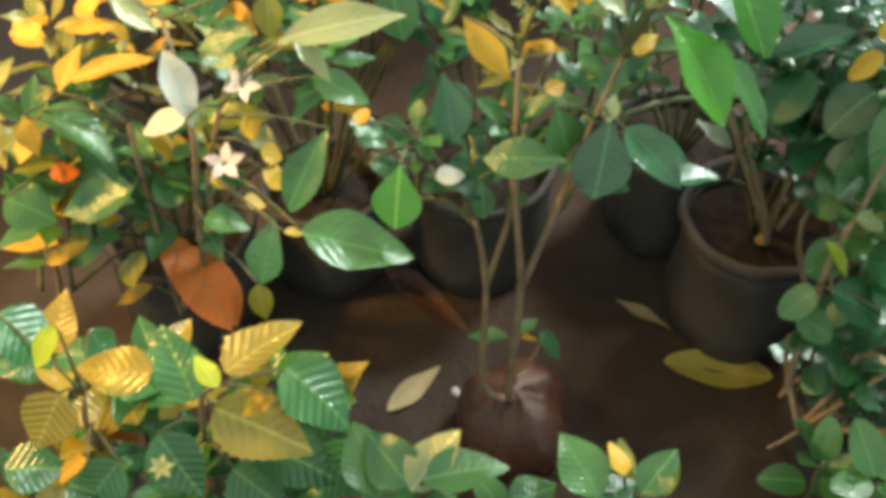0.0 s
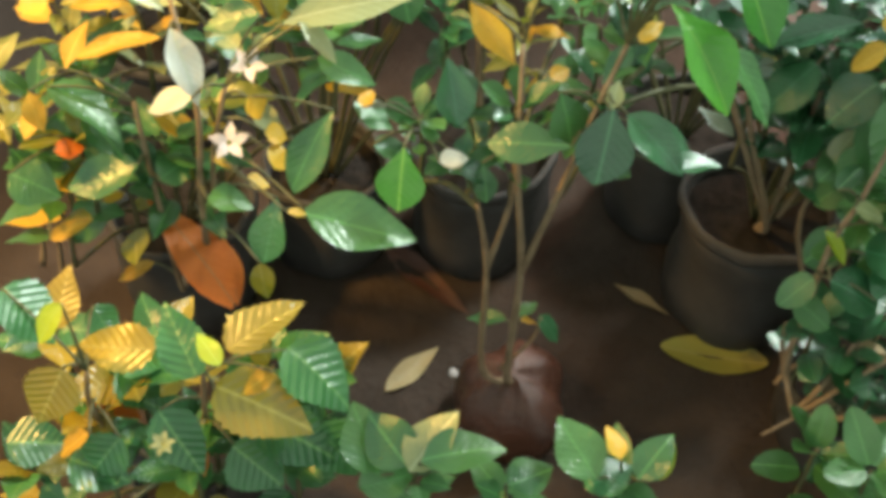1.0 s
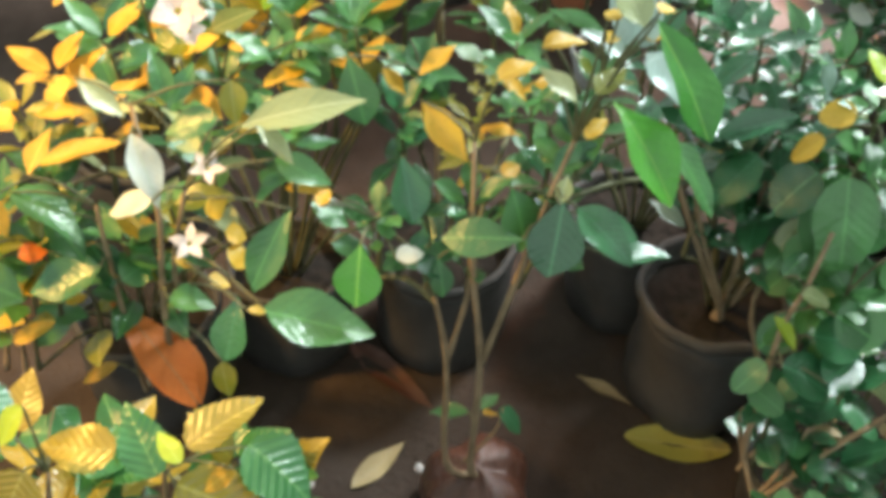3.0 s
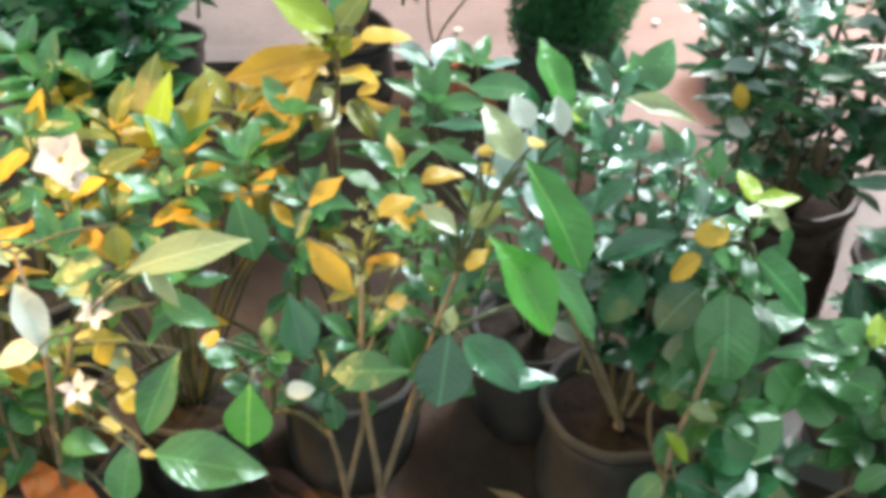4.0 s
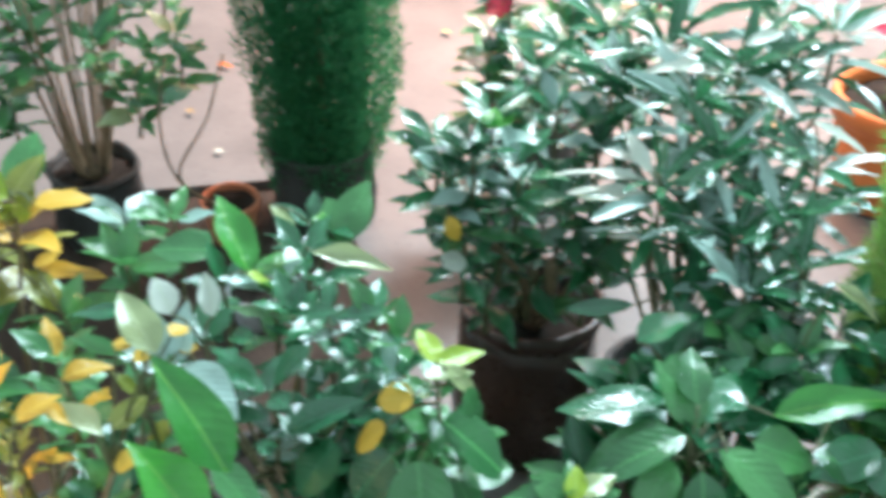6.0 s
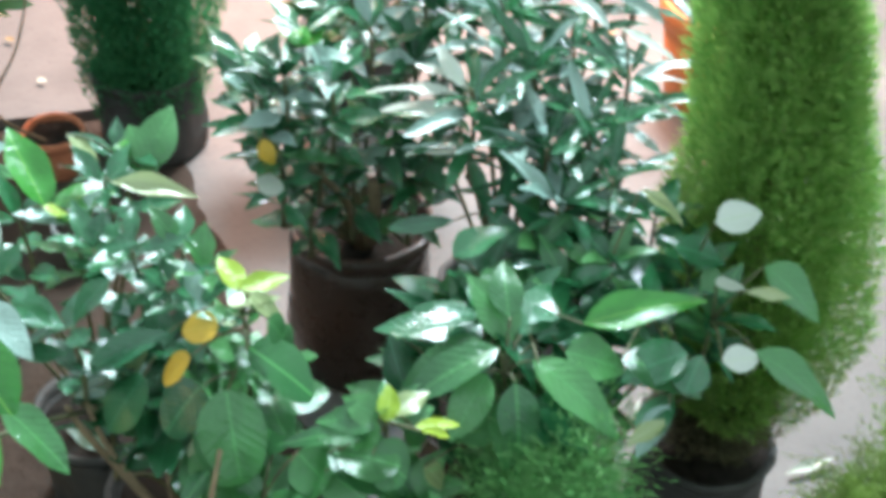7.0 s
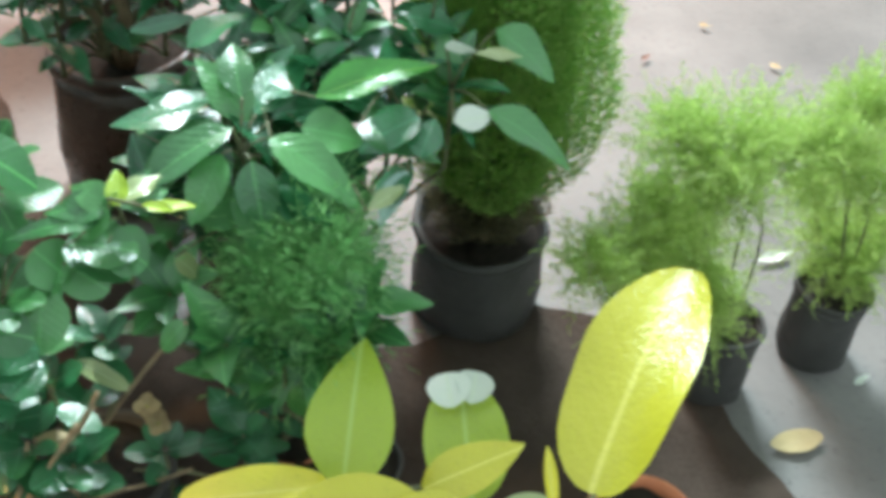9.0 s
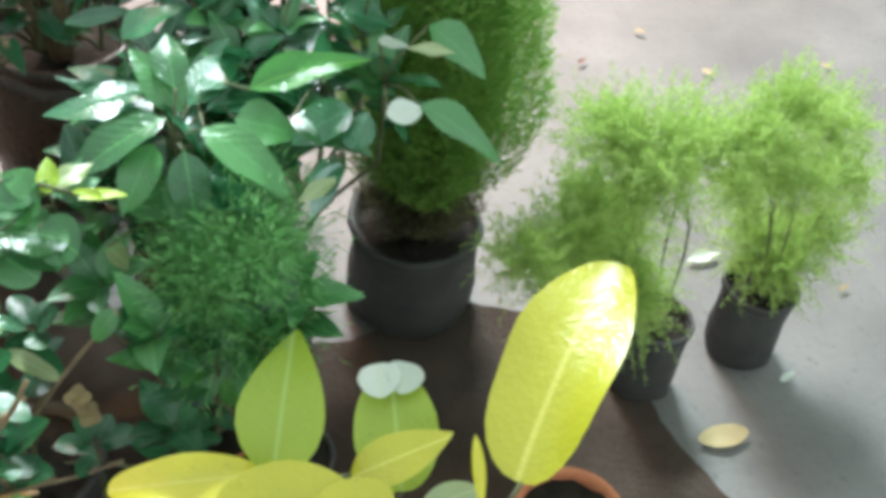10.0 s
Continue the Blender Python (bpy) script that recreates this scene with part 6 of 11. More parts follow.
tube("stem", ((-0.479, 1.727, 0.187), (-0.356, 1.770, 0.413), (-0.239, 1.810, 0.544)), 0.0038, 0.0028, TWIG, p)
shoot(p, (-0.239, 1.810, 0.544), (-0.239, 1.810, 0.684), 13, 0.079, 0.039, "ovate", "dark", spread=55, top=5, bend=0.14, r=0.0040, mat2="green", share=0.40)
tube("stem", ((-0.497, 1.734, 0.187), (-0.478, 1.818, 0.456), (-0.460, 1.897, 0.621)), 0.0038, 0.0028, TWIG, p)
shoot(p, (-0.460, 1.897, 0.621), (-0.460, 1.897, 0.761), 13, 0.079, 0.039, "ovate", "dark", spread=55, top=5, bend=0.14, r=0.0040, mat2="green", share=0.40)
tube("stem", ((-0.478, 1.732, 0.187), (-0.350, 1.803, 0.452), (-0.228, 1.871, 0.615)), 0.0038, 0.0028, TWIG, p)
shoot(p, (-0.228, 1.871, 0.615), (-0.228, 1.871, 0.755), 13, 0.079, 0.039, "ovate", "dark", spread=55, top=5, bend=0.14, r=0.0040, mat2="green", share=0.40)
tube("stem", ((-0.490, 1.726, 0.187), (-0.433, 1.764, 0.399), (-0.378, 1.801, 0.518)), 0.0038, 0.0028, TWIG, p)
shoot(p, (-0.378, 1.801, 0.518), (-0.378, 1.801, 0.658), 13, 0.079, 0.039, "ovate", "dark", spread=55, top=5, bend=0.14, r=0.0040, mat2="green", share=0.40)
tube("stem", ((-0.499, 1.728, 0.187), (-0.494, 1.778, 0.409), (-0.489, 1.826, 0.536)), 0.0038, 0.0028, TWIG, p)
shoot(p, (-0.489, 1.826, 0.536), (-0.489, 1.826, 0.676), 13, 0.079, 0.039, "ovate", "dark", spread=55, top=5, bend=0.14, r=0.0040, mat2="green", share=0.40)
tube("stem", ((-0.508, 1.677, 0.187), (-0.556, 1.426, 0.352), (-0.603, 1.186, 0.433)), 0.0038, 0.0028, TWIG, p)
shoot(p, (-0.603, 1.186, 0.433), (-0.603, 1.186, 0.573), 12, 0.067, 0.034, "lance", "yellow", spread=55, top=5, bend=0.14, r=0.0040, mat2="amber", share=0.50)
keep(p)

p = plant("glossy_shrub", 0.400, 1.520, "green shrub with lime young leaves at its tip", "potted plant")
bag(p, 0.110, 0.220, BAG, 7)
leaf(p, "ovate", (0.375, 1.342, 0.786), (0.346, 1.424, 0.854), 0.056, "bright", bend=0.12, facing=(-0.01, -0.27, 0.98), twist=20)
leaf(p, "ovate", (0.382, 1.358, 0.776), (0.457, 1.372, 0.769), 0.052, "bright", bend=0.20, facing=(-0.02, -0.26, 0.99), twist=-14)
leaf(p, "ovate", (0.370, 1.326, 0.798), (0.402, 1.326, 0.770), 0.025, "lime", bend=0.20, facing=(-0.02, -0.26, 0.99), twist=-18)
leaf(p, "ovate", (0.334, 1.413, 0.775), (0.252, 1.441, 0.768), 0.055, "green", bend=0.12, facing=(0.01, -0.27, 0.98), twist=-1)
leaf(p, "ovate", (0.518, 1.427, 0.748), (0.496, 1.486, 0.787), 0.054, "green", bend=0.28, facing=(-0.04, -0.26, 0.97), twist=-16)
leaf(p, "ovate", (0.498, 1.434, 0.754), (0.555, 1.493, 0.804), 0.056, "green", bend=0.20, facing=(-0.05, -0.26, 0.97), twist=19)
leaf(p, "ovate", (0.476, 1.429, 0.778), (0.488, 1.459, 0.786), 0.023, "bright", bend=0.12, facing=(-0.04, -0.26, 0.97), twist=-9)
leaf(p, "lance", (0.454, 1.348, 0.803), (0.557, 1.336, 0.766), 0.031, "pale", bend=0.20, facing=(-0.05, -0.26, 0.98), twist=14)
leaf(p, "lance", (0.414, 1.459, 0.808), (0.447, 1.443, 0.760), 0.030, "pale", bend=0.28, facing=(-0.02, -0.27, 0.97), twist=-19)
tube("stem", ((0.385, 1.528, 0.187), (0.298, 1.572, 0.418), (0.214, 1.615, 0.553)), 0.0038, 0.0028, TWIG, p)
shoot(p, (0.214, 1.615, 0.553), (0.214, 1.615, 0.693), 14, 0.066, 0.032, "ovate", "green", spread=55, top=5, bend=0.14, r=0.0040, mat2="silver", share=0.1)
tube("stem", ((0.391, 1.525, 0.187), (0.335, 1.556, 0.428), (0.283, 1.585, 0.571)), 0.0038, 0.0028, TWIG, p)
shoot(p, (0.283, 1.585, 0.571), (0.283, 1.585, 0.711), 10, 0.065, 0.031, "ovate", "green", spread=55, top=5, bend=0.14, r=0.0040, mat2="silver", share=0.1)
tube("stem", ((0.385, 1.519, 0.187), (0.296, 1.516, 0.418), (0.211, 1.512, 0.552)), 0.0038, 0.0028, TWIG, p)
shoot(p, (0.211, 1.512, 0.552), (0.211, 1.512, 0.692), 12, 0.063, 0.030, "ovate", "green", spread=55, top=5, bend=0.14, r=0.0040, mat2="silver", share=0.1)
tube("stem", ((0.406, 1.516, 0.187), (0.442, 1.493, 0.449), (0.476, 1.470, 0.610)), 0.0038, 0.0028, TWIG, p)
shoot(p, (0.476, 1.470, 0.610), (0.476, 1.470, 0.750), 12, 0.061, 0.028, "lance", "dark", spread=55, top=5, bend=0.14, r=0.0040, mat2="silver", share=0.1)
tube("stem", ((0.400, 1.506, 0.187), (0.399, 1.424, 0.447), (0.399, 1.346, 0.606)), 0.0038, 0.0028, TWIG, p)
shoot(p, (0.399, 1.346, 0.606), (0.399, 1.346, 0.746), 12, 0.061, 0.029, "ovate", "green", spread=55, top=5, bend=0.14, r=0.0040, mat2="silver", share=0.1)
tube("stem", ((0.395, 1.507, 0.187), (0.366, 1.432, 0.454), (0.338, 1.360, 0.617)), 0.0038, 0.0028, TWIG, p)
shoot(p, (0.338, 1.360, 0.617), (0.338, 1.360, 0.757), 10, 0.061, 0.029, "ovate", "dark", spread=55, top=5, bend=0.14, r=0.0040, mat2="silver", share=0.1)
tube("stem", ((0.405, 1.499, 0.187), (0.434, 1.378, 0.455), (0.462, 1.262, 0.620)), 0.0038, 0.0028, TWIG, p)
shoot(p, (0.462, 1.262, 0.620), (0.462, 1.262, 0.760), 16, 0.055, 0.025, "lance", "dark", spread=55, top=5, bend=0.14, r=0.0040, mat2="silver", share=0.1)
tube("stem", ((0.401, 1.500, 0.187), (0.410, 1.383, 0.458), (0.418, 1.270, 0.625)), 0.0038, 0.0028, TWIG, p)
shoot(p, (0.418, 1.270, 0.625), (0.418, 1.270, 0.765), 14, 0.055, 0.025, "lance", "dark", spread=55, top=5, bend=0.14, r=0.0040, mat2="silver", share=0.1)
tube("stem", ((0.410, 1.499, 0.187), (0.466, 1.373, 0.452), (0.520, 1.253, 0.615)), 0.0038, 0.0028, TWIG, p)
shoot(p, (0.520, 1.253, 0.615), (0.520, 1.253, 0.755), 14, 0.051, 0.025, "lance", "dark", spread=55, top=5, bend=0.14, r=0.0040, mat2="green", share=0.40)
tube("stem", ((0.404, 1.508, 0.187), (0.426, 1.438, 0.467), (0.447, 1.371, 0.642)), 0.0038, 0.0028, TWIG, p)
shoot(p, (0.447, 1.371, 0.642), (0.447, 1.371, 0.782), 12, 0.058, 0.026, "lance", "dark", spread=55, top=5, bend=0.14, r=0.0040, mat2="silver", share=0.1)
tube("leaf_stalk", ((0.399, 1.346, 0.746), (0.387, 1.344, 0.776), (0.375, 1.342, 0.786)), 0.0022, 0.0014, TWIG, p)
tube("leaf_stalk", ((0.399, 1.346, 0.746), (0.391, 1.352, 0.771), (0.382, 1.358, 0.776)), 0.0022, 0.0014, TWIG, p)
tube("leaf_stalk", ((0.338, 1.360, 0.757), (0.354, 1.343, 0.788), (0.370, 1.326, 0.798)), 0.0022, 0.0014, TWIG, p)
tube("leaf_stalk", ((0.338, 1.360, 0.757), (0.336, 1.387, 0.776), (0.334, 1.413, 0.775)), 0.0022, 0.0014, TWIG, p)
tube("leaf_stalk", ((0.476, 1.470, 0.750), (0.497, 1.449, 0.759), (0.518, 1.427, 0.748)), 0.0022, 0.0014, TWIG, p)
tube("leaf_stalk", ((0.476, 1.470, 0.750), (0.487, 1.452, 0.762), (0.498, 1.434, 0.754)), 0.0022, 0.0014, TWIG, p)
tube("leaf_stalk", ((0.476, 1.470, 0.750), (0.476, 1.450, 0.774), (0.476, 1.429, 0.778)), 0.0022, 0.0014, TWIG, p)
tube("leaf_stalk", ((0.447, 1.371, 0.782), (0.450, 1.359, 0.803), (0.454, 1.348, 0.803)), 0.0022, 0.0014, TWIG, p)
tube("leaf_stalk", ((0.476, 1.470, 0.750), (0.445, 1.464, 0.789), (0.414, 1.459, 0.808)), 0.0022, 0.0014, TWIG, p)
keep(p)

p = plant("mixed_leaved_shrub", -0.200, 1.420, "green and amber leaved shrub in a black grow bag", "potted plant")
bag(p, 0.100, 0.200, BAG, 8)
tube("stem", ((-0.188, 1.422, 0.170), (-0.119, 1.432, 0.390), (-0.053, 1.442, 0.515)), 0.0038, 0.0028, TWIG, p)
shoot(p, (-0.053, 1.442, 0.515), (-0.053, 1.442, 0.655), 12, 0.073, 0.033, "ovate", "green", spread=55, top=5, bend=0.14, r=0.0040, mat2="yellow", share=0.40)
tube("stem", ((-0.199, 1.427, 0.170), (-0.191, 1.465, 0.379), (-0.184, 1.502, 0.496)), 0.0038, 0.0028, TWIG, p)
shoot(p, (-0.184, 1.502, 0.496), (-0.184, 1.502, 0.636), 14, 0.075, 0.035, "ovate", "green", spread=55, top=5, bend=0.14, r=0.0040, mat2="yellow", share=0.40)
tube("stem", ((-0.192, 1.417, 0.170), (-0.147, 1.396, 0.386), (-0.103, 1.377, 0.508)), 0.0038, 0.0028, TWIG, p)
shoot(p, (-0.103, 1.377, 0.508), (-0.103, 1.377, 0.648), 12, 0.063, 0.028, "ovate", "green", spread=55, top=5, bend=0.14, r=0.0040, mat2="amber", share=0.30)
tube("stem", ((-0.205, 1.422, 0.170), (-0.231, 1.433, 0.378), (-0.257, 1.443, 0.494)), 0.0038, 0.0028, TWIG, p)
shoot(p, (-0.257, 1.443, 0.494), (-0.257, 1.443, 0.634), 12, 0.073, 0.034, "ovate", "green", spread=55, top=5, bend=0.14, r=0.0040, mat2="amber", share=0.30)
tube("stem", ((-0.222, 1.426, 0.170), (-0.351, 1.459, 0.423), (-0.474, 1.491, 0.576)), 0.0038, 0.0028, TWIG, p)
shoot(p, (-0.474, 1.491, 0.576), (-0.474, 1.491, 0.716), 11, 0.069, 0.031, "ovate", "yellow", spread=55, top=5, bend=0.14, r=0.0040, mat2="amber", share=0.14)
tube("stem", ((-0.213, 1.420, 0.170), (-0.291, 1.421, 0.426), (-0.366, 1.422, 0.581)), 0.0038, 0.0028, TWIG, p)
shoot(p, (-0.366, 1.422, 0.581), (-0.366, 1.422, 0.721), 11, 0.067, 0.030, "ovate", "green", spread=55, top=5, bend=0.14, r=0.0040, mat2="amber", share=0.14)
tube("stem", ((-0.204, 1.424, 0.170), (-0.230, 1.444, 0.414), (-0.255, 1.464, 0.560)), 0.0038, 0.0028, TWIG, p)
shoot(p, (-0.255, 1.464, 0.560), (-0.255, 1.464, 0.700), 11, 0.069, 0.031, "ovate", "yellow", spread=55, top=5, bend=0.14, r=0.0040, mat2="amber", share=0.14)
tube("stem", ((-0.196, 1.418, 0.170), (-0.174, 1.407, 0.417), (-0.153, 1.396, 0.565)), 0.0038, 0.0028, TWIG, p)
shoot(p, (-0.153, 1.396, 0.565), (-0.153, 1.396, 0.705), 11, 0.067, 0.030, "ovate", "green", spread=55, top=5, bend=0.14, r=0.0040, mat2="amber", share=0.14)
tube("stem", ((-0.189, 1.414, 0.170), (-0.125, 1.376, 0.427), (-0.064, 1.340, 0.584)), 0.0038, 0.0028, TWIG, p)
shoot(p, (-0.064, 1.340, 0.584), (-0.064, 1.340, 0.724), 11, 0.065, 0.029, "ovate", "green", spread=55, top=5, bend=0.14, r=0.0040, mat2="amber", share=0.14)
tube("stem", ((-0.215, 1.410, 0.170), (-0.304, 1.353, 0.433), (-0.388, 1.299, 0.593)), 0.0038, 0.0028, TWIG, p)
shoot(p, (-0.388, 1.299, 0.593), (-0.388, 1.299, 0.733), 11, 0.063, 0.028, "ovate", "green", spread=55, top=5, bend=0.14, r=0.0040, mat2="amber", share=0.14)
tube("stem", ((-0.207, 1.407, 0.170), (-0.249, 1.334, 0.431), (-0.288, 1.263, 0.589)), 0.0038, 0.0028, TWIG, p)
shoot(p, (-0.288, 1.263, 0.589), (-0.288, 1.263, 0.729), 11, 0.063, 0.028, "ovate", "yellow", spread=55, top=5, bend=0.14, r=0.0040, mat2="amber", share=0.14)
tube("stem", ((-0.197, 1.410, 0.170), (-0.183, 1.348, 0.418), (-0.168, 1.289, 0.567)), 0.0038, 0.0028, TWIG, p)
shoot(p, (-0.168, 1.289, 0.567), (-0.168, 1.289, 0.707), 11, 0.064, 0.029, "ovate", "green", spread=55, top=5, bend=0.14, r=0.0040, mat2="amber", share=0.14)
tube("stem", ((-0.219, 1.405, 0.170), (-0.333, 1.316, 0.431), (-0.441, 1.231, 0.590)), 0.0038, 0.0028, TWIG, p)
shoot(p, (-0.441, 1.231, 0.590), (-0.441, 1.231, 0.730), 11, 0.061, 0.027, "ovate", "amber", spread=55, top=5, bend=0.14, r=0.0040, mat2="amber", share=0.14)
tube("stem", ((-0.184, 1.423, 0.170), (-0.091, 1.444, 0.422), (-0.003, 1.463, 0.574)), 0.0038, 0.0028, TWIG, p)
shoot(p, (-0.003, 1.463, 0.574), (-0.003, 1.463, 0.714), 11, 0.069, 0.031, "ovate", "green", spread=55, top=5, bend=0.14, r=0.0040, mat2="amber", share=0.14)
tube("stem", ((-0.191, 1.428, 0.170), (-0.138, 1.472, 0.410), (-0.087, 1.515, 0.552)), 0.0038, 0.0028, TWIG, p)
shoot(p, (-0.087, 1.515, 0.552), (-0.087, 1.515, 0.692), 11, 0.071, 0.032, "ovate", "yellow", spread=55, top=5, bend=0.14, r=0.0040, mat2="amber", share=0.14)
tube("stem", ((-0.215, 1.435, 0.170), (-0.300, 1.523, 0.415), (-0.382, 1.607, 0.560)), 0.0038, 0.0028, TWIG, p)
shoot(p, (-0.382, 1.607, 0.560), (-0.382, 1.607, 0.700), 11, 0.073, 0.033, "ovate", "green", spread=55, top=5, bend=0.14, r=0.0040, mat2="amber", share=0.14)
tube("stem", ((-0.184, 1.409, 0.170), (-0.093, 1.345, 0.371), (-0.006, 1.283, 0.481)), 0.0038, 0.0028, TWIG, p)
shoot(p, (-0.006, 1.283, 0.481), (-0.006, 1.283, 0.621), 10, 0.061, 0.028, "ovate", "dark", spread=55, top=5, bend=0.14, r=0.0040)
tube("stem", ((-0.198, 1.407, 0.170), (-0.187, 1.330, 0.369), (-0.176, 1.256, 0.477)), 0.0038, 0.0028, TWIG, p)
shoot(p, (-0.176, 1.256, 0.477), (-0.176, 1.256, 0.617), 10, 0.060, 0.027, "ovate", "green", spread=55, top=5, bend=0.14, r=0.0040, mat2="amber", share=0.30)
leaf(p, "ovate", (-0.199, 1.440, 0.685), (-0.166, 1.470, 0.792), 0.046, "lime", bend=0.15, facing=(0.00, -0.20, 1.02))
tube("leaf_stalk", ((-0.181, 1.440, 0.652), (-0.190, 1.440, 0.675), (-0.199, 1.440, 0.685)), 0.0022, 0.0014, TWIG, p)
leaf(p, "ovate", (-0.150, 1.440, 0.676), (-0.103, 1.470, 0.775), 0.042, "yellow", bend=0.15, facing=(0.00, -0.20, 1.02))
tube("leaf_stalk", ((-0.181, 1.440, 0.652), (-0.165, 1.440, 0.670), (-0.150, 1.440, 0.676)), 0.0022, 0.0014, TWIG, p)
leaf(p, "lance", (-0.199, 1.440, 0.685), (-0.246, 1.440, 0.723), 0.035, "amber", bend=0.15, facing=(0.00, -0.20, 1.02))
tube("leaf_stalk", ((-0.181, 1.440, 0.652), (-0.190, 1.440, 0.675), (-0.199, 1.440, 0.685)), 0.0022, 0.0014, TWIG, p)
leaf(p, "lance", (-0.170, 1.440, 0.677), (-0.114, 1.430, 0.702), 0.037, "amber", bend=0.15, facing=(0.00, -0.20, 1.02))
tube("leaf_stalk", ((-0.181, 1.440, 0.652), (-0.175, 1.440, 0.671), (-0.170, 1.440, 0.677)), 0.0022, 0.0014, TWIG, p)
leaf(p, "ovate", (-0.364, 1.460, 0.696), (-0.347, 1.470, 0.770), 0.041, "amber", bend=0.15, facing=(0.00, -0.20, 1.02))
tube("leaf_stalk", ((-0.181, 1.440, 0.652), (-0.272, 1.450, 0.680), (-0.364, 1.460, 0.696)), 0.0022, 0.0014, TWIG, p)
tube("stem", ((-0.200, 1.420, 0.170), (-0.191, 1.430, 0.411), (-0.181, 1.440, 0.652)), 0.0045, 0.0028, TWIG, p)
keep(p)

p = plant("round_leaved_shrub", 0.500, 1.300, "shrub with rounded dull green leaves and two amber leaves", "potted plant")
bag(p, 0.120, 0.250, BAG, 9)
tube("stem", ((0.494, 1.278, 0.212), (0.457, 1.152, 0.362), (0.379, 1.146, 0.557), (0.354, 1.153, 0.629)), 0.0060, 0.0035, BARK, p)
tube("stem", ((0.493, 1.277, 0.212), (0.454, 1.145, 0.382), (0.396, 1.135, 0.547), (0.376, 1.153, 0.630)), 0.0050, 0.0030, BARK, p)
tube("stem", ((0.494, 1.278, 0.212), (0.460, 1.151, 0.388), (0.463, 1.140, 0.553), (0.470, 1.142, 0.621)), 0.0050, 0.0030, BARK, p)
tube("stem", ((0.468, 1.145, 0.383), (0.496, 1.143, 0.476), (0.507, 1.118, 0.534)), 0.0040, 0.0030, BARK, p)
leaf(p, "ovate", (0.559, 1.094, 0.817), (0.547, 1.135, 0.835), 0.033, "lime", bend=0.12, facing=(-0.07, -0.23, 1.00), twist=19)
leaf(p, "ovate", (0.561, 1.094, 0.817), (0.622, 1.108, 0.810), 0.028, "lime", bend=0.12, facing=(-0.08, -0.23, 1.00), twist=0)
leaf(p, "round", (0.532, 1.080, 0.781), (0.495, 1.098, 0.767), 0.038, "amber", bend=0.20, facing=(-0.06, -0.23, 1.02), twist=-18)
leaf(p, "round", (0.496, 1.065, 0.758), (0.464, 1.067, 0.724), 0.041, "amber", bend=0.12, facing=(-0.05, -0.22, 1.03), twist=17)
leaf(p, "round", (0.558, 1.051, 0.763), (0.622, 1.018, 0.697), 0.075, "green", bend=0.12, facing=(-0.08, -0.21, 1.03), twist=-16)
leaf(p, "round", (0.531, 1.042, 0.717), (0.531, 0.989, 0.618), 0.079, "green", bend=0.20, facing=(-0.06, -0.20, 1.04), twist=9)
leaf(p, "round", (0.584, 1.054, 0.802), (0.598, 1.053, 0.771), 0.037, "green", bend=0.28, facing=(-0.08, -0.22, 1.02), twist=1)
leaf(p, "round", (0.507, 1.077, 0.694), (0.460, 1.064, 0.641), 0.070, "dark", bend=0.20, facing=(-0.05, -0.21, 1.03), twist=4)
leaf(p, "round", (0.503, 1.070, 0.652), (0.531, 1.028, 0.571), 0.071, "green", bend=0.12, facing=(-0.05, -0.20, 1.04), twist=-13)
leaf(p, "round", (0.593, 1.062, 0.653), (0.568, 1.043, 0.594), 0.063, "green", bend=0.20, facing=(-0.07, -0.20, 1.04), twist=-7)
leaf(p, "lance", (0.482, 1.122, 0.747), (0.377, 1.124, 0.705), 0.039, "dark", bend=0.20, facing=(-0.03, -0.23, 1.02), twist=-9)
leaf(p, "round", (0.446, 1.124, 0.681), (0.396, 1.106, 0.622), 0.064, "dark", bend=0.12, facing=(-0.03, -0.22, 1.03), twist=9)
leaf(p, "round", (0.545, 1.069, 0.817), (0.590, 1.081, 0.804), 0.029, "pale", bend=0.28, facing=(-0.07, -0.23, 1.01), twist=-19)
leaf(p, "round", (0.569, 1.074, 0.825), (0.599, 1.064, 0.784), 0.026, "pale", bend=0.20, facing=(-0.08, -0.22, 1.01), twist=-4)
leaf(p, "round", (0.458, 1.195, 0.669), (0.395, 1.172, 0.621), 0.050, "pale", bend=0.20, facing=(-0.07, -0.24, 1.00), twist=4)
leaf(p, "lance", (0.520, 1.108, 0.592), (0.482, 1.083, 0.542), 0.031, "pale", bend=0.12, facing=(-0.09, -0.21, 1.02), twist=13)
leaf(p, "ovate", (0.521, 1.094, 0.593), (0.554, 1.113, 0.584), 0.018, "amber", bend=0.28, facing=(-0.10, -0.21, 1.01), twist=7)
leaf(p, "round", (0.515, 1.043, 0.619), (0.496, 1.027, 0.565), 0.071, "green", bend=0.20, facing=(-0.05, -0.20, 1.05), twist=-7)
tube("stem", ((0.505, 1.284, 0.212), (0.535, 1.188, 0.474), (0.564, 1.097, 0.634)), 0.0038, 0.0028, TWIG, p)
shoot(p, (0.564, 1.097, 0.634), (0.564, 1.097, 0.774), 14, 0.047, 0.023, "ovate", "green", spread=55, top=5, bend=0.14, r=0.0040, mat2="pale", share=0.25)
tube("stem", ((0.502, 1.288, 0.212), (0.512, 1.216, 0.461), (0.522, 1.147, 0.611)), 0.0038, 0.0028, TWIG, p)
shoot(p, (0.522, 1.147, 0.611), (0.522, 1.147, 0.751), 14, 0.052, 0.024, "lance", "dark", spread=55, top=5, bend=0.14, r=0.0040, mat2="silver", share=0.06)
tube("stem", ((0.498, 1.289, 0.212), (0.489, 1.223, 0.424), (0.481, 1.160, 0.543)), 0.0038, 0.0028, TWIG, p)
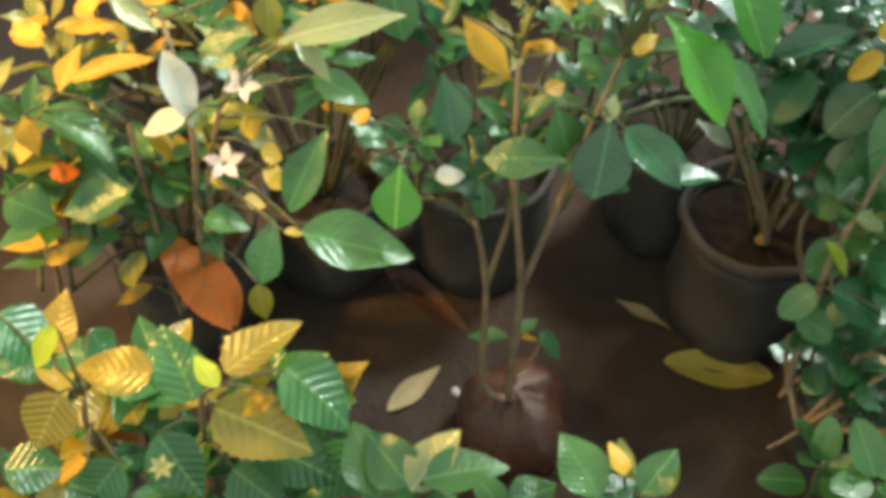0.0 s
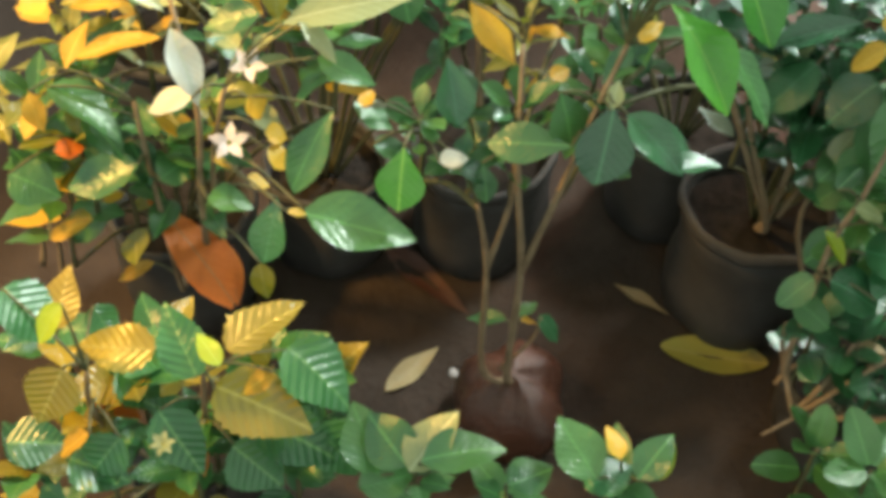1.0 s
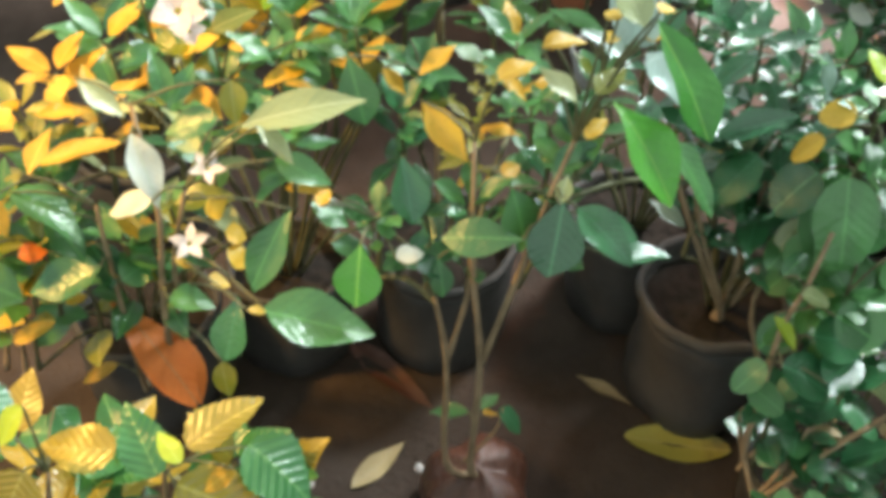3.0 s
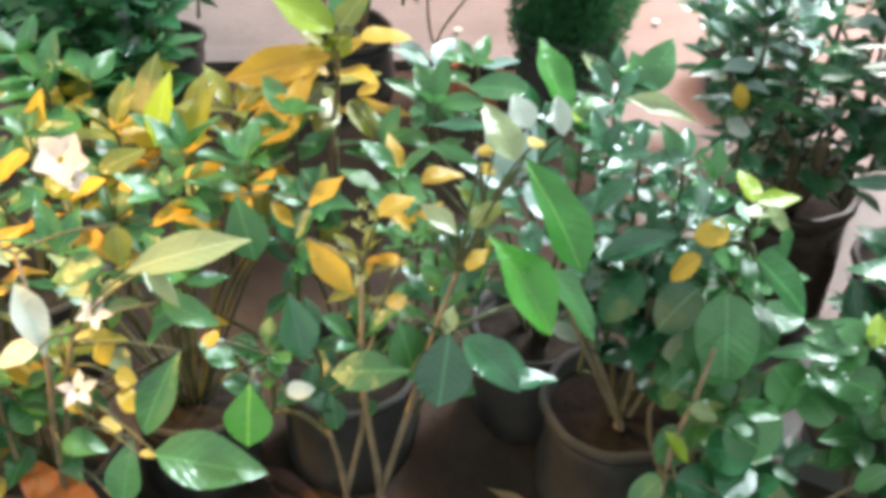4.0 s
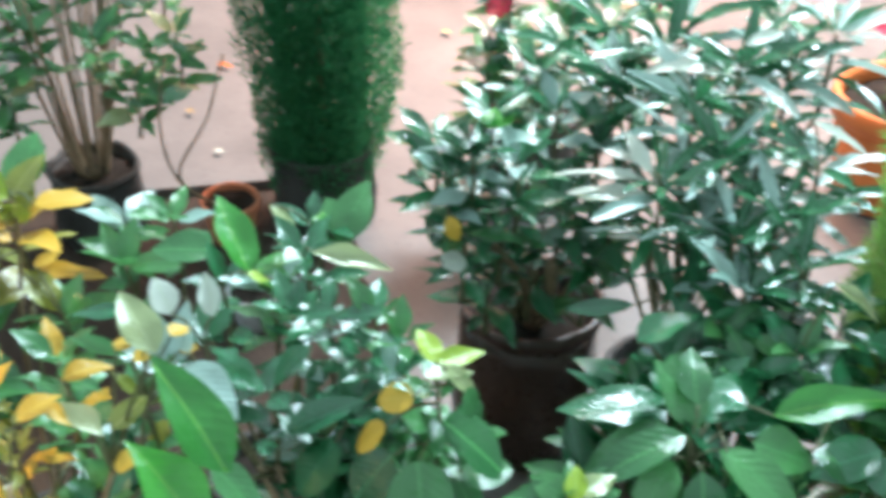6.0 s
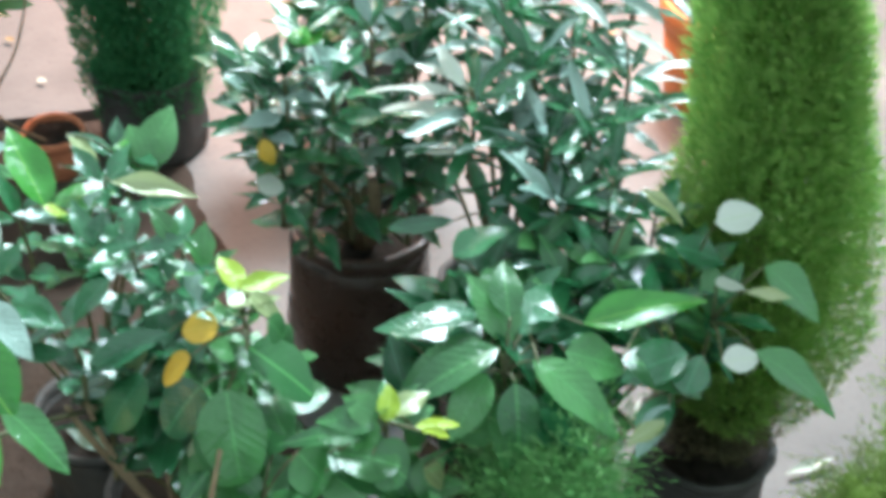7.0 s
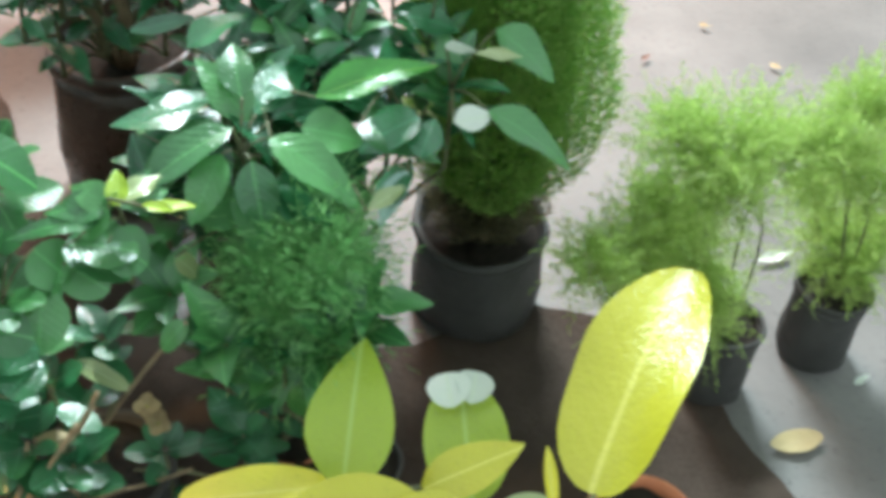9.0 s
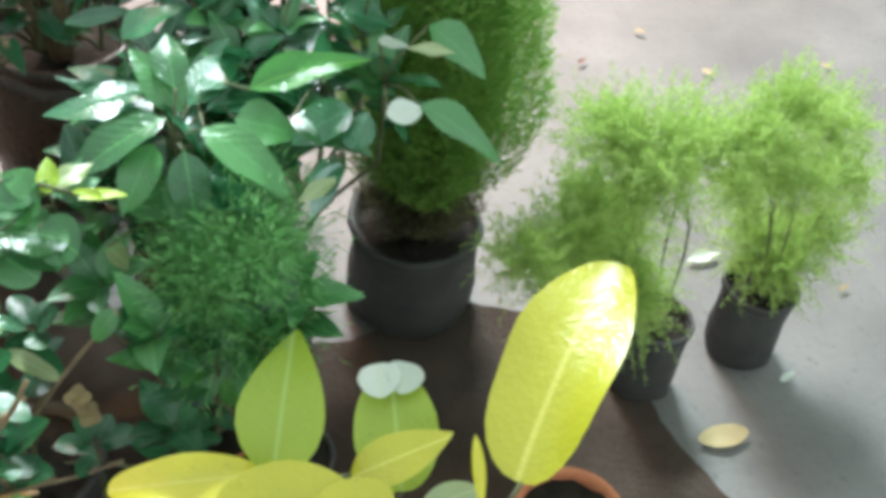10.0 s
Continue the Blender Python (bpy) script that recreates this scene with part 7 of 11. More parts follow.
shoot(p, (0.481, 1.160, 0.543), (0.481, 1.160, 0.683), 14, 0.058, 0.029, "ovate", "dark", spread=55, top=5, bend=0.14, r=0.0040, mat2="silver", share=0.06)
tube("stem", ((0.494, 1.290, 0.212), (0.460, 1.233, 0.406), (0.427, 1.178, 0.510)), 0.0038, 0.0028, TWIG, p)
shoot(p, (0.427, 1.178, 0.510), (0.427, 1.178, 0.650), 14, 0.059, 0.029, "ovate", "dark", spread=55, top=5, bend=0.14, r=0.0040, mat2="silver", share=0.06)
tube("stem", ((0.506, 1.283, 0.212), (0.544, 1.184, 0.426), (0.581, 1.090, 0.545)), 0.0038, 0.0028, TWIG, p)
shoot(p, (0.581, 1.090, 0.545), (0.581, 1.090, 0.685), 12, 0.059, 0.042, "round", "green", spread=55, top=5, bend=0.14, r=0.0040, mat2="silver", share=0.06)
tube("stem", ((0.502, 1.285, 0.212), (0.515, 1.196, 0.393), (0.528, 1.112, 0.487)), 0.0038, 0.0028, TWIG, p)
shoot(p, (0.528, 1.112, 0.487), (0.528, 1.112, 0.627), 12, 0.061, 0.043, "round", "green", spread=55, top=5, bend=0.14, r=0.0040, mat2="silver", share=0.06)
tube("stem", ((0.498, 1.287, 0.212), (0.484, 1.213, 0.367), (0.471, 1.142, 0.439)), 0.0038, 0.0028, TWIG, p)
shoot(p, (0.471, 1.142, 0.439), (0.471, 1.142, 0.579), 12, 0.063, 0.037, "ovate", "dark", spread=55, top=5, bend=0.14, r=0.0040, mat2="silver", share=0.06)
tube("stem", ((0.500, 1.292, 0.212), (0.499, 1.247, 0.455), (0.498, 1.204, 0.600)), 0.0038, 0.0028, TWIG, p)
shoot(p, (0.498, 1.204, 0.600), (0.498, 1.204, 0.740), 14, 0.051, 0.023, "lance", "dark", spread=55, top=5, bend=0.14, r=0.0040, mat2="silver", share=0.06)
tube("stem", ((0.503, 1.290, 0.212), (0.521, 1.229, 0.480), (0.537, 1.171, 0.643)), 0.0038, 0.0028, TWIG, p)
shoot(p, (0.537, 1.171, 0.643), (0.537, 1.171, 0.783), 12, 0.049, 0.022, "lance", "green", spread=55, top=5, bend=0.14, r=0.0040, mat2="silver", share=0.06)
tube("stem", ((0.492, 1.290, 0.212), (0.442, 1.234, 0.371), (0.395, 1.180, 0.447)), 0.0038, 0.0028, TWIG, p)
shoot(p, (0.395, 1.180, 0.447), (0.395, 1.180, 0.587), 12, 0.060, 0.027, "ovate", "dark", spread=55, top=5, bend=0.14, r=0.0040, mat2="silver", share=0.06)
tube("stem", ((0.498, 1.291, 0.212), (0.483, 1.237, 0.375), (0.470, 1.185, 0.453)), 0.0038, 0.0028, TWIG, p)
shoot(p, (0.470, 1.185, 0.453), (0.470, 1.185, 0.593), 14, 0.060, 0.030, "ovate", "dark", spread=55, top=5, bend=0.14, r=0.0040, mat2="silver", share=0.06)
tube("stem", ((0.495, 1.294, 0.212), (0.463, 1.258, 0.394), (0.432, 1.224, 0.487)), 0.0038, 0.0028, TWIG, p)
shoot(p, (0.432, 1.224, 0.487), (0.432, 1.224, 0.627), 14, 0.060, 0.030, "ovate", "dark", spread=55, top=5, bend=0.14, r=0.0040, mat2="silver", share=0.06)
tube("stem", ((0.501, 1.289, 0.212), (0.504, 1.224, 0.364), (0.507, 1.162, 0.434)), 0.0038, 0.0028, TWIG, p)
shoot(p, (0.507, 1.162, 0.434), (0.507, 1.162, 0.574), 12, 0.060, 0.030, "ovate", "dark", spread=55, top=5, bend=0.14, r=0.0040, mat2="silver", share=0.06)
tube("leaf_stalk", ((0.564, 1.097, 0.774), (0.562, 1.095, 0.805), (0.559, 1.094, 0.817)), 0.0022, 0.0014, TWIG, p)
tube("leaf_stalk", ((0.564, 1.097, 0.774), (0.563, 1.095, 0.805), (0.561, 1.094, 0.817)), 0.0022, 0.0014, TWIG, p)
tube("leaf_stalk", ((0.564, 1.097, 0.774), (0.548, 1.088, 0.787), (0.532, 1.080, 0.781)), 0.0022, 0.0014, TWIG, p)
tube("leaf_stalk", ((0.564, 1.097, 0.750), (0.530, 1.081, 0.764), (0.496, 1.065, 0.758)), 0.0022, 0.0014, TWIG, p)
tube("leaf_stalk", ((0.564, 1.097, 0.750), (0.561, 1.074, 0.767), (0.558, 1.051, 0.763)), 0.0022, 0.0014, TWIG, p)
tube("leaf_stalk", ((0.564, 1.097, 0.704), (0.548, 1.070, 0.720), (0.531, 1.042, 0.717)), 0.0022, 0.0014, TWIG, p)
tube("leaf_stalk", ((0.564, 1.097, 0.774), (0.574, 1.076, 0.798), (0.584, 1.054, 0.802)), 0.0022, 0.0014, TWIG, p)
tube("leaf_stalk", ((0.564, 1.097, 0.680), (0.535, 1.087, 0.697), (0.507, 1.077, 0.694)), 0.0022, 0.0014, TWIG, p)
tube("leaf_stalk", ((0.528, 1.112, 0.627), (0.515, 1.091, 0.649), (0.503, 1.070, 0.652)), 0.0022, 0.0014, TWIG, p)
tube("leaf_stalk", ((0.581, 1.090, 0.639), (0.587, 1.076, 0.656), (0.593, 1.062, 0.653)), 0.0022, 0.0014, TWIG, p)
tube("leaf_stalk", ((0.522, 1.147, 0.727), (0.502, 1.134, 0.747), (0.482, 1.122, 0.747)), 0.0022, 0.0014, TWIG, p)
tube("leaf_stalk", ((0.481, 1.160, 0.683), (0.463, 1.142, 0.692), (0.446, 1.124, 0.681)), 0.0022, 0.0014, TWIG, p)
tube("leaf_stalk", ((0.564, 1.097, 0.774), (0.555, 1.083, 0.805), (0.545, 1.069, 0.817)), 0.0022, 0.0014, TWIG, p)
tube("leaf_stalk", ((0.564, 1.097, 0.774), (0.566, 1.085, 0.809), (0.569, 1.074, 0.825)), 0.0022, 0.0014, TWIG, p)
tube("leaf_stalk", ((0.498, 1.204, 0.670), (0.478, 1.200, 0.680), (0.458, 1.195, 0.669)), 0.0022, 0.0014, TWIG, p)
tube("leaf_stalk", ((0.528, 1.112, 0.580), (0.524, 1.110, 0.596), (0.520, 1.108, 0.592)), 0.0022, 0.0014, TWIG, p)
tube("leaf_stalk", ((0.528, 1.112, 0.580), (0.524, 1.103, 0.597), (0.521, 1.094, 0.593)), 0.0022, 0.0014, TWIG, p)
tube("leaf_stalk", ((0.528, 1.112, 0.604), (0.521, 1.077, 0.621), (0.515, 1.043, 0.619)), 0.0022, 0.0014, TWIG, p)
keep(p)

p = plant("branching_shrub", 0.620, 1.040, "open branching shrub with small leaves and a lime tip", "potted plant")
bag(p, 0.100, 0.120, BAG, 10)
tube("stem", ((0.604, 1.025, 0.102), (0.511, 0.941, 0.214), (0.466, 0.936, 0.290), (0.458, 0.941, 0.348), (0.462, 0.945, 0.405), (0.469, 0.964, 0.529), (0.487, 0.971, 0.603), (0.510, 0.999, 0.669)), 0.0065, 0.0030, BARK, p)
tube("stem", ((0.513, 0.932, 0.234), (0.545, 0.918, 0.329), (0.591, 0.917, 0.382), (0.623, 0.895, 0.471)), 0.0060, 0.0030, BARK, p)
tube("stem", ((0.517, 0.935, 0.237), (0.532, 0.936, 0.304), (0.542, 0.937, 0.373)), 0.0050, 0.0025, BARK, p)
tube("stem", ((0.516, 0.932, 0.220), (0.573, 0.909, 0.241), (0.629, 0.884, 0.273)), 0.0045, 0.0030, BARK, p)
tube("stem", ((0.511, 0.935, 0.209), (0.467, 0.917, 0.192), (0.451, 0.911, 0.187)), 0.0030, 0.0020, BARK, p)
leaf(p, "round", (0.463, 0.988, 0.605), (0.497, 1.022, 0.609), 0.026, "green", bend=0.28, facing=(-0.09, -0.21, 1.02), twist=8)
leaf(p, "round", (0.491, 0.968, 0.601), (0.515, 0.959, 0.566), 0.030, "green", bend=0.20, facing=(-0.10, -0.20, 1.03), twist=-18)
leaf(p, "round", (0.477, 0.959, 0.606), (0.517, 0.962, 0.583), 0.027, "pale", bend=0.20, facing=(-0.10, -0.20, 1.03), twist=3)
leaf(p, "lance", (0.456, 0.966, 0.558), (0.487, 0.948, 0.515), 0.023, "lime", bend=0.20, facing=(-0.09, -0.19, 1.04), twist=-3)
leaf(p, "round", (0.455, 0.950, 0.490), (0.418, 0.937, 0.450), 0.040, "green", bend=0.12, facing=(-0.08, -0.18, 1.05), twist=-6)
leaf(p, "round", (0.470, 0.932, 0.501), (0.533, 0.918, 0.463), 0.063, "dark", bend=0.28, facing=(-0.10, -0.18, 1.05), twist=1)
leaf(p, "round", (0.526, 0.916, 0.488), (0.575, 0.950, 0.492), 0.055, "dark", bend=0.12, facing=(-0.11, -0.18, 1.04), twist=8)
leaf(p, "round", (0.439, 0.942, 0.456), (0.489, 0.927, 0.416), 0.044, "green", bend=0.12, facing=(-0.08, -0.18, 1.05), twist=15)
leaf(p, "round", (0.501, 0.991, 0.621), (0.555, 1.010, 0.612), 0.046, "green", bend=0.28, facing=(-0.11, -0.20, 1.02), twist=-12)
leaf(p, "round", (0.525, 0.952, 0.574), (0.573, 0.945, 0.541), 0.061, "green", bend=0.12, facing=(-0.11, -0.19, 1.03), twist=16)
leaf(p, "round", (0.511, 0.958, 0.525), (0.575, 0.960, 0.501), 0.063, "dark", bend=0.20, facing=(-0.11, -0.19, 1.04), twist=16)
leaf(p, "round", (0.515, 0.935, 0.344), (0.476, 0.925, 0.307), 0.042, "dark", bend=0.12, facing=(-0.09, -0.16, 1.06), twist=-4)
leaf(p, "round", (0.538, 0.923, 0.360), (0.583, 0.940, 0.350), 0.034, "dry", bend=0.12, facing=(-0.10, -0.16, 1.05), twist=-5)
leaf(p, "round", (0.561, 0.896, 0.309), (0.621, 0.901, 0.288), 0.051, "dark", bend=0.20, facing=(-0.11, -0.15, 1.06), twist=-16)
leaf(p, "ovate", (0.698, 0.973, 0.681), (0.712, 1.013, 0.700), 0.027, "lime", bend=0.12, facing=(-0.11, -0.19, 1.03), twist=-3)
leaf(p, "blade", (0.729, 0.963, 0.672), (0.787, 0.968, 0.652), 0.019, "lime", bend=0.12, facing=(-0.12, -0.18, 1.03), twist=-6)
leaf(p, "serrate", (0.699, 0.984, 0.679), (0.622, 1.008, 0.669), 0.041, "green", bend=0.12, facing=(-0.09, -0.19, 1.03), twist=-9)
leaf(p, "serrate", (0.692, 0.985, 0.679), (0.660, 1.020, 0.687), 0.038, "green", bend=0.28, facing=(-0.10, -0.19, 1.03), twist=-18)
leaf(p, "serrate", (0.709, 0.983, 0.679), (0.761, 1.005, 0.680), 0.033, "pale", bend=0.12, facing=(-0.11, -0.19, 1.03), twist=-7)
leaf(p, "serrate", (0.712, 0.979, 0.674), (0.763, 0.993, 0.665), 0.035, "green", bend=0.20, facing=(-0.11, -0.19, 1.03), twist=18)
leaf(p, "serrate", (0.689, 0.974, 0.681), (0.658, 0.973, 0.645), 0.037, "green", bend=0.12, facing=(-0.10, -0.19, 1.04), twist=8)
leaf(p, "serrate", (0.685, 0.977, 0.668), (0.574, 1.000, 0.652), 0.032, "green", bend=0.20, facing=(-0.09, -0.19, 1.04), twist=-5)
leaf(p, "round", (0.604, 1.019, 0.610), (0.635, 0.986, 0.570), 0.067, "green", bend=0.12, facing=(0.00, -0.22, 1.04), twist=10)
leaf(p, "round", (0.645, 0.987, 0.632), (0.711, 0.960, 0.615), 0.066, "green", bend=0.20, facing=(-0.02, -0.22, 1.03), twist=-2)
leaf(p, "round", (0.628, 0.991, 0.598), (0.667, 0.959, 0.563), 0.060, "green", bend=0.12, facing=(-0.01, -0.21, 1.04), twist=19)
leaf(p, "round", (0.580, 1.050, 0.581), (0.559, 1.016, 0.514), 0.069, "green", bend=0.20, facing=(0.01, -0.22, 1.04), twist=-11)
leaf(p, "round", (0.599, 1.015, 0.547), (0.570, 0.978, 0.475), 0.069, "green", bend=0.12, facing=(0.01, -0.21, 1.05), twist=-17)
leaf(p, "round", (0.626, 1.040, 0.387), (0.680, 0.989, 0.345), 0.050, "dark", bend=0.12, facing=(-0.00, -0.19, 1.06), twist=-6)
leaf(p, "round", (0.620, 1.017, 0.393), (0.673, 0.973, 0.356), 0.028, "pale", bend=0.12, facing=(-0.00, -0.19, 1.06), twist=3)
leaf(p, "round", (0.749, 0.932, 0.499), (0.717, 0.935, 0.458), 0.031, "green", bend=0.28, facing=(-0.03, -0.19, 1.05), twist=-16)
leaf(p, "round", (0.572, 0.997, 0.463), (0.621, 0.997, 0.460), 0.047, "green", bend=0.12, facing=(0.01, -0.20, 1.05), twist=-19)
leaf(p, "round", (0.582, 1.013, 0.370), (0.614, 0.986, 0.336), 0.050, "dark", bend=0.20, facing=(0.01, -0.19, 1.06), twist=-19)
leaf(p, "round", (0.536, 1.030, 0.445), (0.561, 0.996, 0.402), 0.056, "dark", bend=0.20, facing=(0.02, -0.20, 1.05), twist=-17)
leaf(p, "round", (0.649, 1.005, 0.599), (0.590, 1.007, 0.546), 0.069, "green", bend=0.28, facing=(-0.02, -0.19, 1.06), twist=10)
leaf(p, "round", (0.682, 0.975, 0.628), (0.717, 0.956, 0.595), 0.067, "green", bend=0.28, facing=(-0.04, -0.19, 1.06), twist=10)
leaf(p, "round", (0.635, 1.001, 0.618), (0.698, 0.960, 0.577), 0.075, "green", bend=0.20, facing=(-0.03, -0.19, 1.06), twist=-9)
leaf(p, "round", (0.622, 1.045, 0.553), (0.552, 1.040, 0.488), 0.071, "green", bend=0.12, facing=(-0.01, -0.19, 1.06), twist=-12)
leaf(p, "round", (0.522, 1.075, 0.538), (0.481, 1.073, 0.490), 0.055, "green", bend=0.12, facing=(0.01, -0.19, 1.06), twist=7)
leaf(p, "round", (0.529, 1.053, 0.447), (0.487, 1.051, 0.397), 0.057, "green", bend=0.20, facing=(0.01, -0.18, 1.07), twist=-17)
tube("stem", ((0.601, 1.050, 0.102), (0.490, 1.109, 0.382), (0.511, 1.124, 0.508), (0.510, 1.120, 0.578)), 0.0040, 0.0030, BARK, p)
tube("stem", ((0.603, 1.041, 0.102), (0.508, 1.044, 0.122), (0.574, 1.007, 0.333), (0.589, 0.999, 0.474)), 0.0050, 0.0030, BARK, p)
tube("stem", ((0.611, 1.037, 0.102), (0.558, 1.017, 0.126), (0.673, 0.973, 0.356), (0.749, 0.932, 0.499)), 0.0040, 0.0025, BARK, p)
tube("stem", ((0.613, 1.037, 0.102), (0.571, 1.022, 0.095), (0.661, 0.970, 0.138), (0.727, 0.923, 0.203)), 0.0040, 0.0025, BARK, p)
shoot(p, (0.706, 1.004, 0.517), (0.706, 1.004, 0.657), 10, 0.051, 0.023, "serrate", "green", spread=55, top=5, bend=0.14, r=0.0040)
shoot(p, (0.518, 1.013, 0.408), (0.518, 1.013, 0.548), 10, 0.042, 0.028, "round", "green", spread=55, top=5, bend=0.14, r=0.0040)
shoot(p, (0.486, 0.957, 0.249), (0.486, 0.957, 0.389), 10, 0.045, 0.030, "round", "dark", spread=55, top=5, bend=0.14, r=0.0040)
shoot(p, (0.576, 0.966, 0.286), (0.576, 0.966, 0.426), 10, 0.051, 0.037, "round", "dark", spread=55, top=5, bend=0.14, r=0.0040)
shoot(p, (0.530, 0.946, 0.214), (0.530, 0.946, 0.354), 9, 0.060, 0.042, "round", "dark", spread=55, top=5, bend=0.14, r=0.0040)
tube("stem", ((0.616, 1.030, 0.102), (0.596, 0.970, 0.177), (0.575, 0.912, 0.185)), 0.0038, 0.0028, TWIG, p)
shoot(p, (0.575, 0.912, 0.185), (0.575, 0.912, 0.325), 9, 0.060, 0.042, "round", "dark", spread=55, top=5, bend=0.14, r=0.0040)
tube("stem", ((0.609, 1.023, 0.102), (0.547, 0.924, 0.150), (0.487, 0.829, 0.135)), 0.0038, 0.0028, TWIG, p)
shoot(p, (0.487, 0.829, 0.135), (0.487, 0.829, 0.275), 9, 0.063, 0.042, "round", "green", spread=55, top=5, bend=0.14, r=0.0040)
tube("stem", ((0.614, 1.020, 0.102), (0.578, 0.900, 0.167), (0.544, 0.786, 0.165)), 0.0038, 0.0028, TWIG, p)
shoot(p, (0.544, 0.786, 0.165), (0.544, 0.786, 0.305), 9, 0.065, 0.043, "round", "green", spread=55, top=5, bend=0.14, r=0.0040)
shoot(p, (0.553, 0.999, 0.423), (0.553, 0.999, 0.563), 9, 0.056, 0.039, "round", "green", spread=55, top=5, bend=0.14, r=0.0040)
tube("stem", ((0.617, 1.042, 0.102), (0.602, 1.051, 0.248), (0.587, 1.060, 0.313)), 0.0038, 0.0028, TWIG, p)
shoot(p, (0.587, 1.060, 0.313), (0.587, 1.060, 0.453), 10, 0.058, 0.043, "round", "green", spread=55, top=5, bend=0.14, r=0.0040)
tube("stem", ((0.623, 1.041, 0.102), (0.643, 1.044, 0.210), (0.662, 1.048, 0.244)), 0.0038, 0.0028, TWIG, p)
shoot(p, (0.662, 1.048, 0.244), (0.662, 1.048, 0.384), 8, 0.045, 0.034, "round", "dark", spread=55, top=5, bend=0.14, r=0.0040)
tube("stem", ((0.627, 1.036, 0.102), (0.667, 1.011, 0.095), (0.705, 0.987, 0.034)), 0.0038, 0.0028, TWIG, p)
shoot(p, (0.705, 0.987, 0.034), (0.705, 0.987, 0.174), 8, 0.049, 0.037, "round", "dark", spread=55, top=5, bend=0.14, r=0.0040)
tube("stem", ((0.635, 1.033, 0.102), (0.726, 0.990, 0.108), (0.813, 0.950, 0.058)), 0.0038, 0.0028, TWIG, p)
shoot(p, (0.813, 0.950, 0.058), (0.813, 0.950, 0.198), 10, 0.065, 0.041, "ovate", "dark", spread=55, top=5, bend=0.14, r=0.0040)
flower(p, (0.697, 1.010, 0.259), (-0.074, -0.419, 1.056), 4, 0.020, 0.021, "round", "dry")
flower(p, (0.620, 1.050, 0.254), (-0.043, -0.429, 1.051), 4, 0.020, 0.021, "round", "dry")
flower(p, (0.704, 0.987, 0.244), (-0.076, -0.410, 1.062), 4, 0.020, 0.021, "round", "dry")
tube("leaf_stalk", ((0.487, 0.971, 0.603), (0.475, 0.979, 0.614), (0.463, 0.988, 0.605)), 0.0022, 0.0014, TWIG, p)
tube("leaf_stalk", ((0.487, 0.971, 0.603), (0.482, 0.965, 0.615), (0.477, 0.959, 0.606)), 0.0022, 0.0014, TWIG, p)
tube("leaf_stalk", ((0.476, 0.966, 0.557), (0.466, 0.966, 0.567), (0.456, 0.966, 0.558)), 0.0022, 0.0014, TWIG, p)
tube("leaf_stalk", ((0.467, 0.957, 0.483), (0.461, 0.953, 0.496), (0.455, 0.950, 0.490)), 0.0022, 0.0014, TWIG, p)
tube("leaf_stalk", ((0.468, 0.959, 0.498), (0.469, 0.946, 0.510), (0.470, 0.932, 0.501)), 0.0022, 0.0014, TWIG, p)
tube("leaf_stalk", ((0.467, 0.957, 0.483), (0.496, 0.936, 0.495), (0.526, 0.916, 0.488)), 0.0022, 0.0014, TWIG, p)
tube("leaf_stalk", ((0.465, 0.952, 0.452), (0.452, 0.947, 0.464), (0.439, 0.942, 0.456)), 0.0022, 0.0014, TWIG, p)
tube("leaf_stalk", ((0.493, 0.978, 0.620), (0.497, 0.984, 0.631), (0.501, 0.991, 0.621)), 0.0022, 0.0014, TWIG, p)
tube("leaf_stalk", ((0.478, 0.967, 0.566), (0.502, 0.960, 0.580), (0.525, 0.952, 0.574)), 0.0022, 0.0014, TWIG, p)
tube("leaf_stalk", ((0.468, 0.961, 0.514), (0.490, 0.960, 0.529), (0.511, 0.958, 0.525)), 0.0022, 0.0014, TWIG, p)
tube("leaf_stalk", ((0.530, 0.946, 0.331), (0.523, 0.941, 0.347), (0.515, 0.935, 0.344)), 0.0022, 0.0014, TWIG, p)
tube("leaf_stalk", ((0.540, 0.937, 0.356), (0.539, 0.930, 0.368), (0.538, 0.923, 0.360)), 0.0022, 0.0014, TWIG, p)
tube("leaf_stalk", ((0.575, 0.912, 0.301), (0.568, 0.904, 0.315), (0.561, 0.896, 0.309)), 0.0022, 0.0014, TWIG, p)
tube("leaf_stalk", ((0.706, 1.004, 0.657), (0.702, 0.989, 0.679), (0.698, 0.973, 0.681)), 0.0022, 0.0014, TWIG, p)
tube("leaf_stalk", ((0.706, 1.004, 0.657), (0.718, 0.984, 0.674), (0.729, 0.963, 0.672)), 0.0022, 0.0014, TWIG, p)
tube("leaf_stalk", ((0.706, 1.004, 0.657), (0.703, 0.994, 0.678), (0.699, 0.984, 0.679)), 0.0022, 0.0014, TWIG, p)
tube("leaf_stalk", ((0.706, 1.004, 0.657), (0.699, 0.994, 0.678), (0.692, 0.985, 0.679)), 0.0022, 0.0014, TWIG, p)
tube("leaf_stalk", ((0.706, 1.004, 0.657), (0.708, 0.994, 0.678), (0.709, 0.983, 0.679)), 0.0022, 0.0014, TWIG, p)
tube("leaf_stalk", ((0.706, 1.004, 0.657), (0.709, 0.991, 0.675), (0.712, 0.979, 0.674)), 0.0022, 0.0014, TWIG, p)
tube("leaf_stalk", ((0.706, 1.004, 0.657), (0.697, 0.989, 0.679), (0.689, 0.974, 0.681)), 0.0022, 0.0014, TWIG, p)
tube("leaf_stalk", ((0.706, 1.004, 0.657), (0.696, 0.991, 0.672), (0.685, 0.977, 0.668)), 0.0022, 0.0014, TWIG, p)
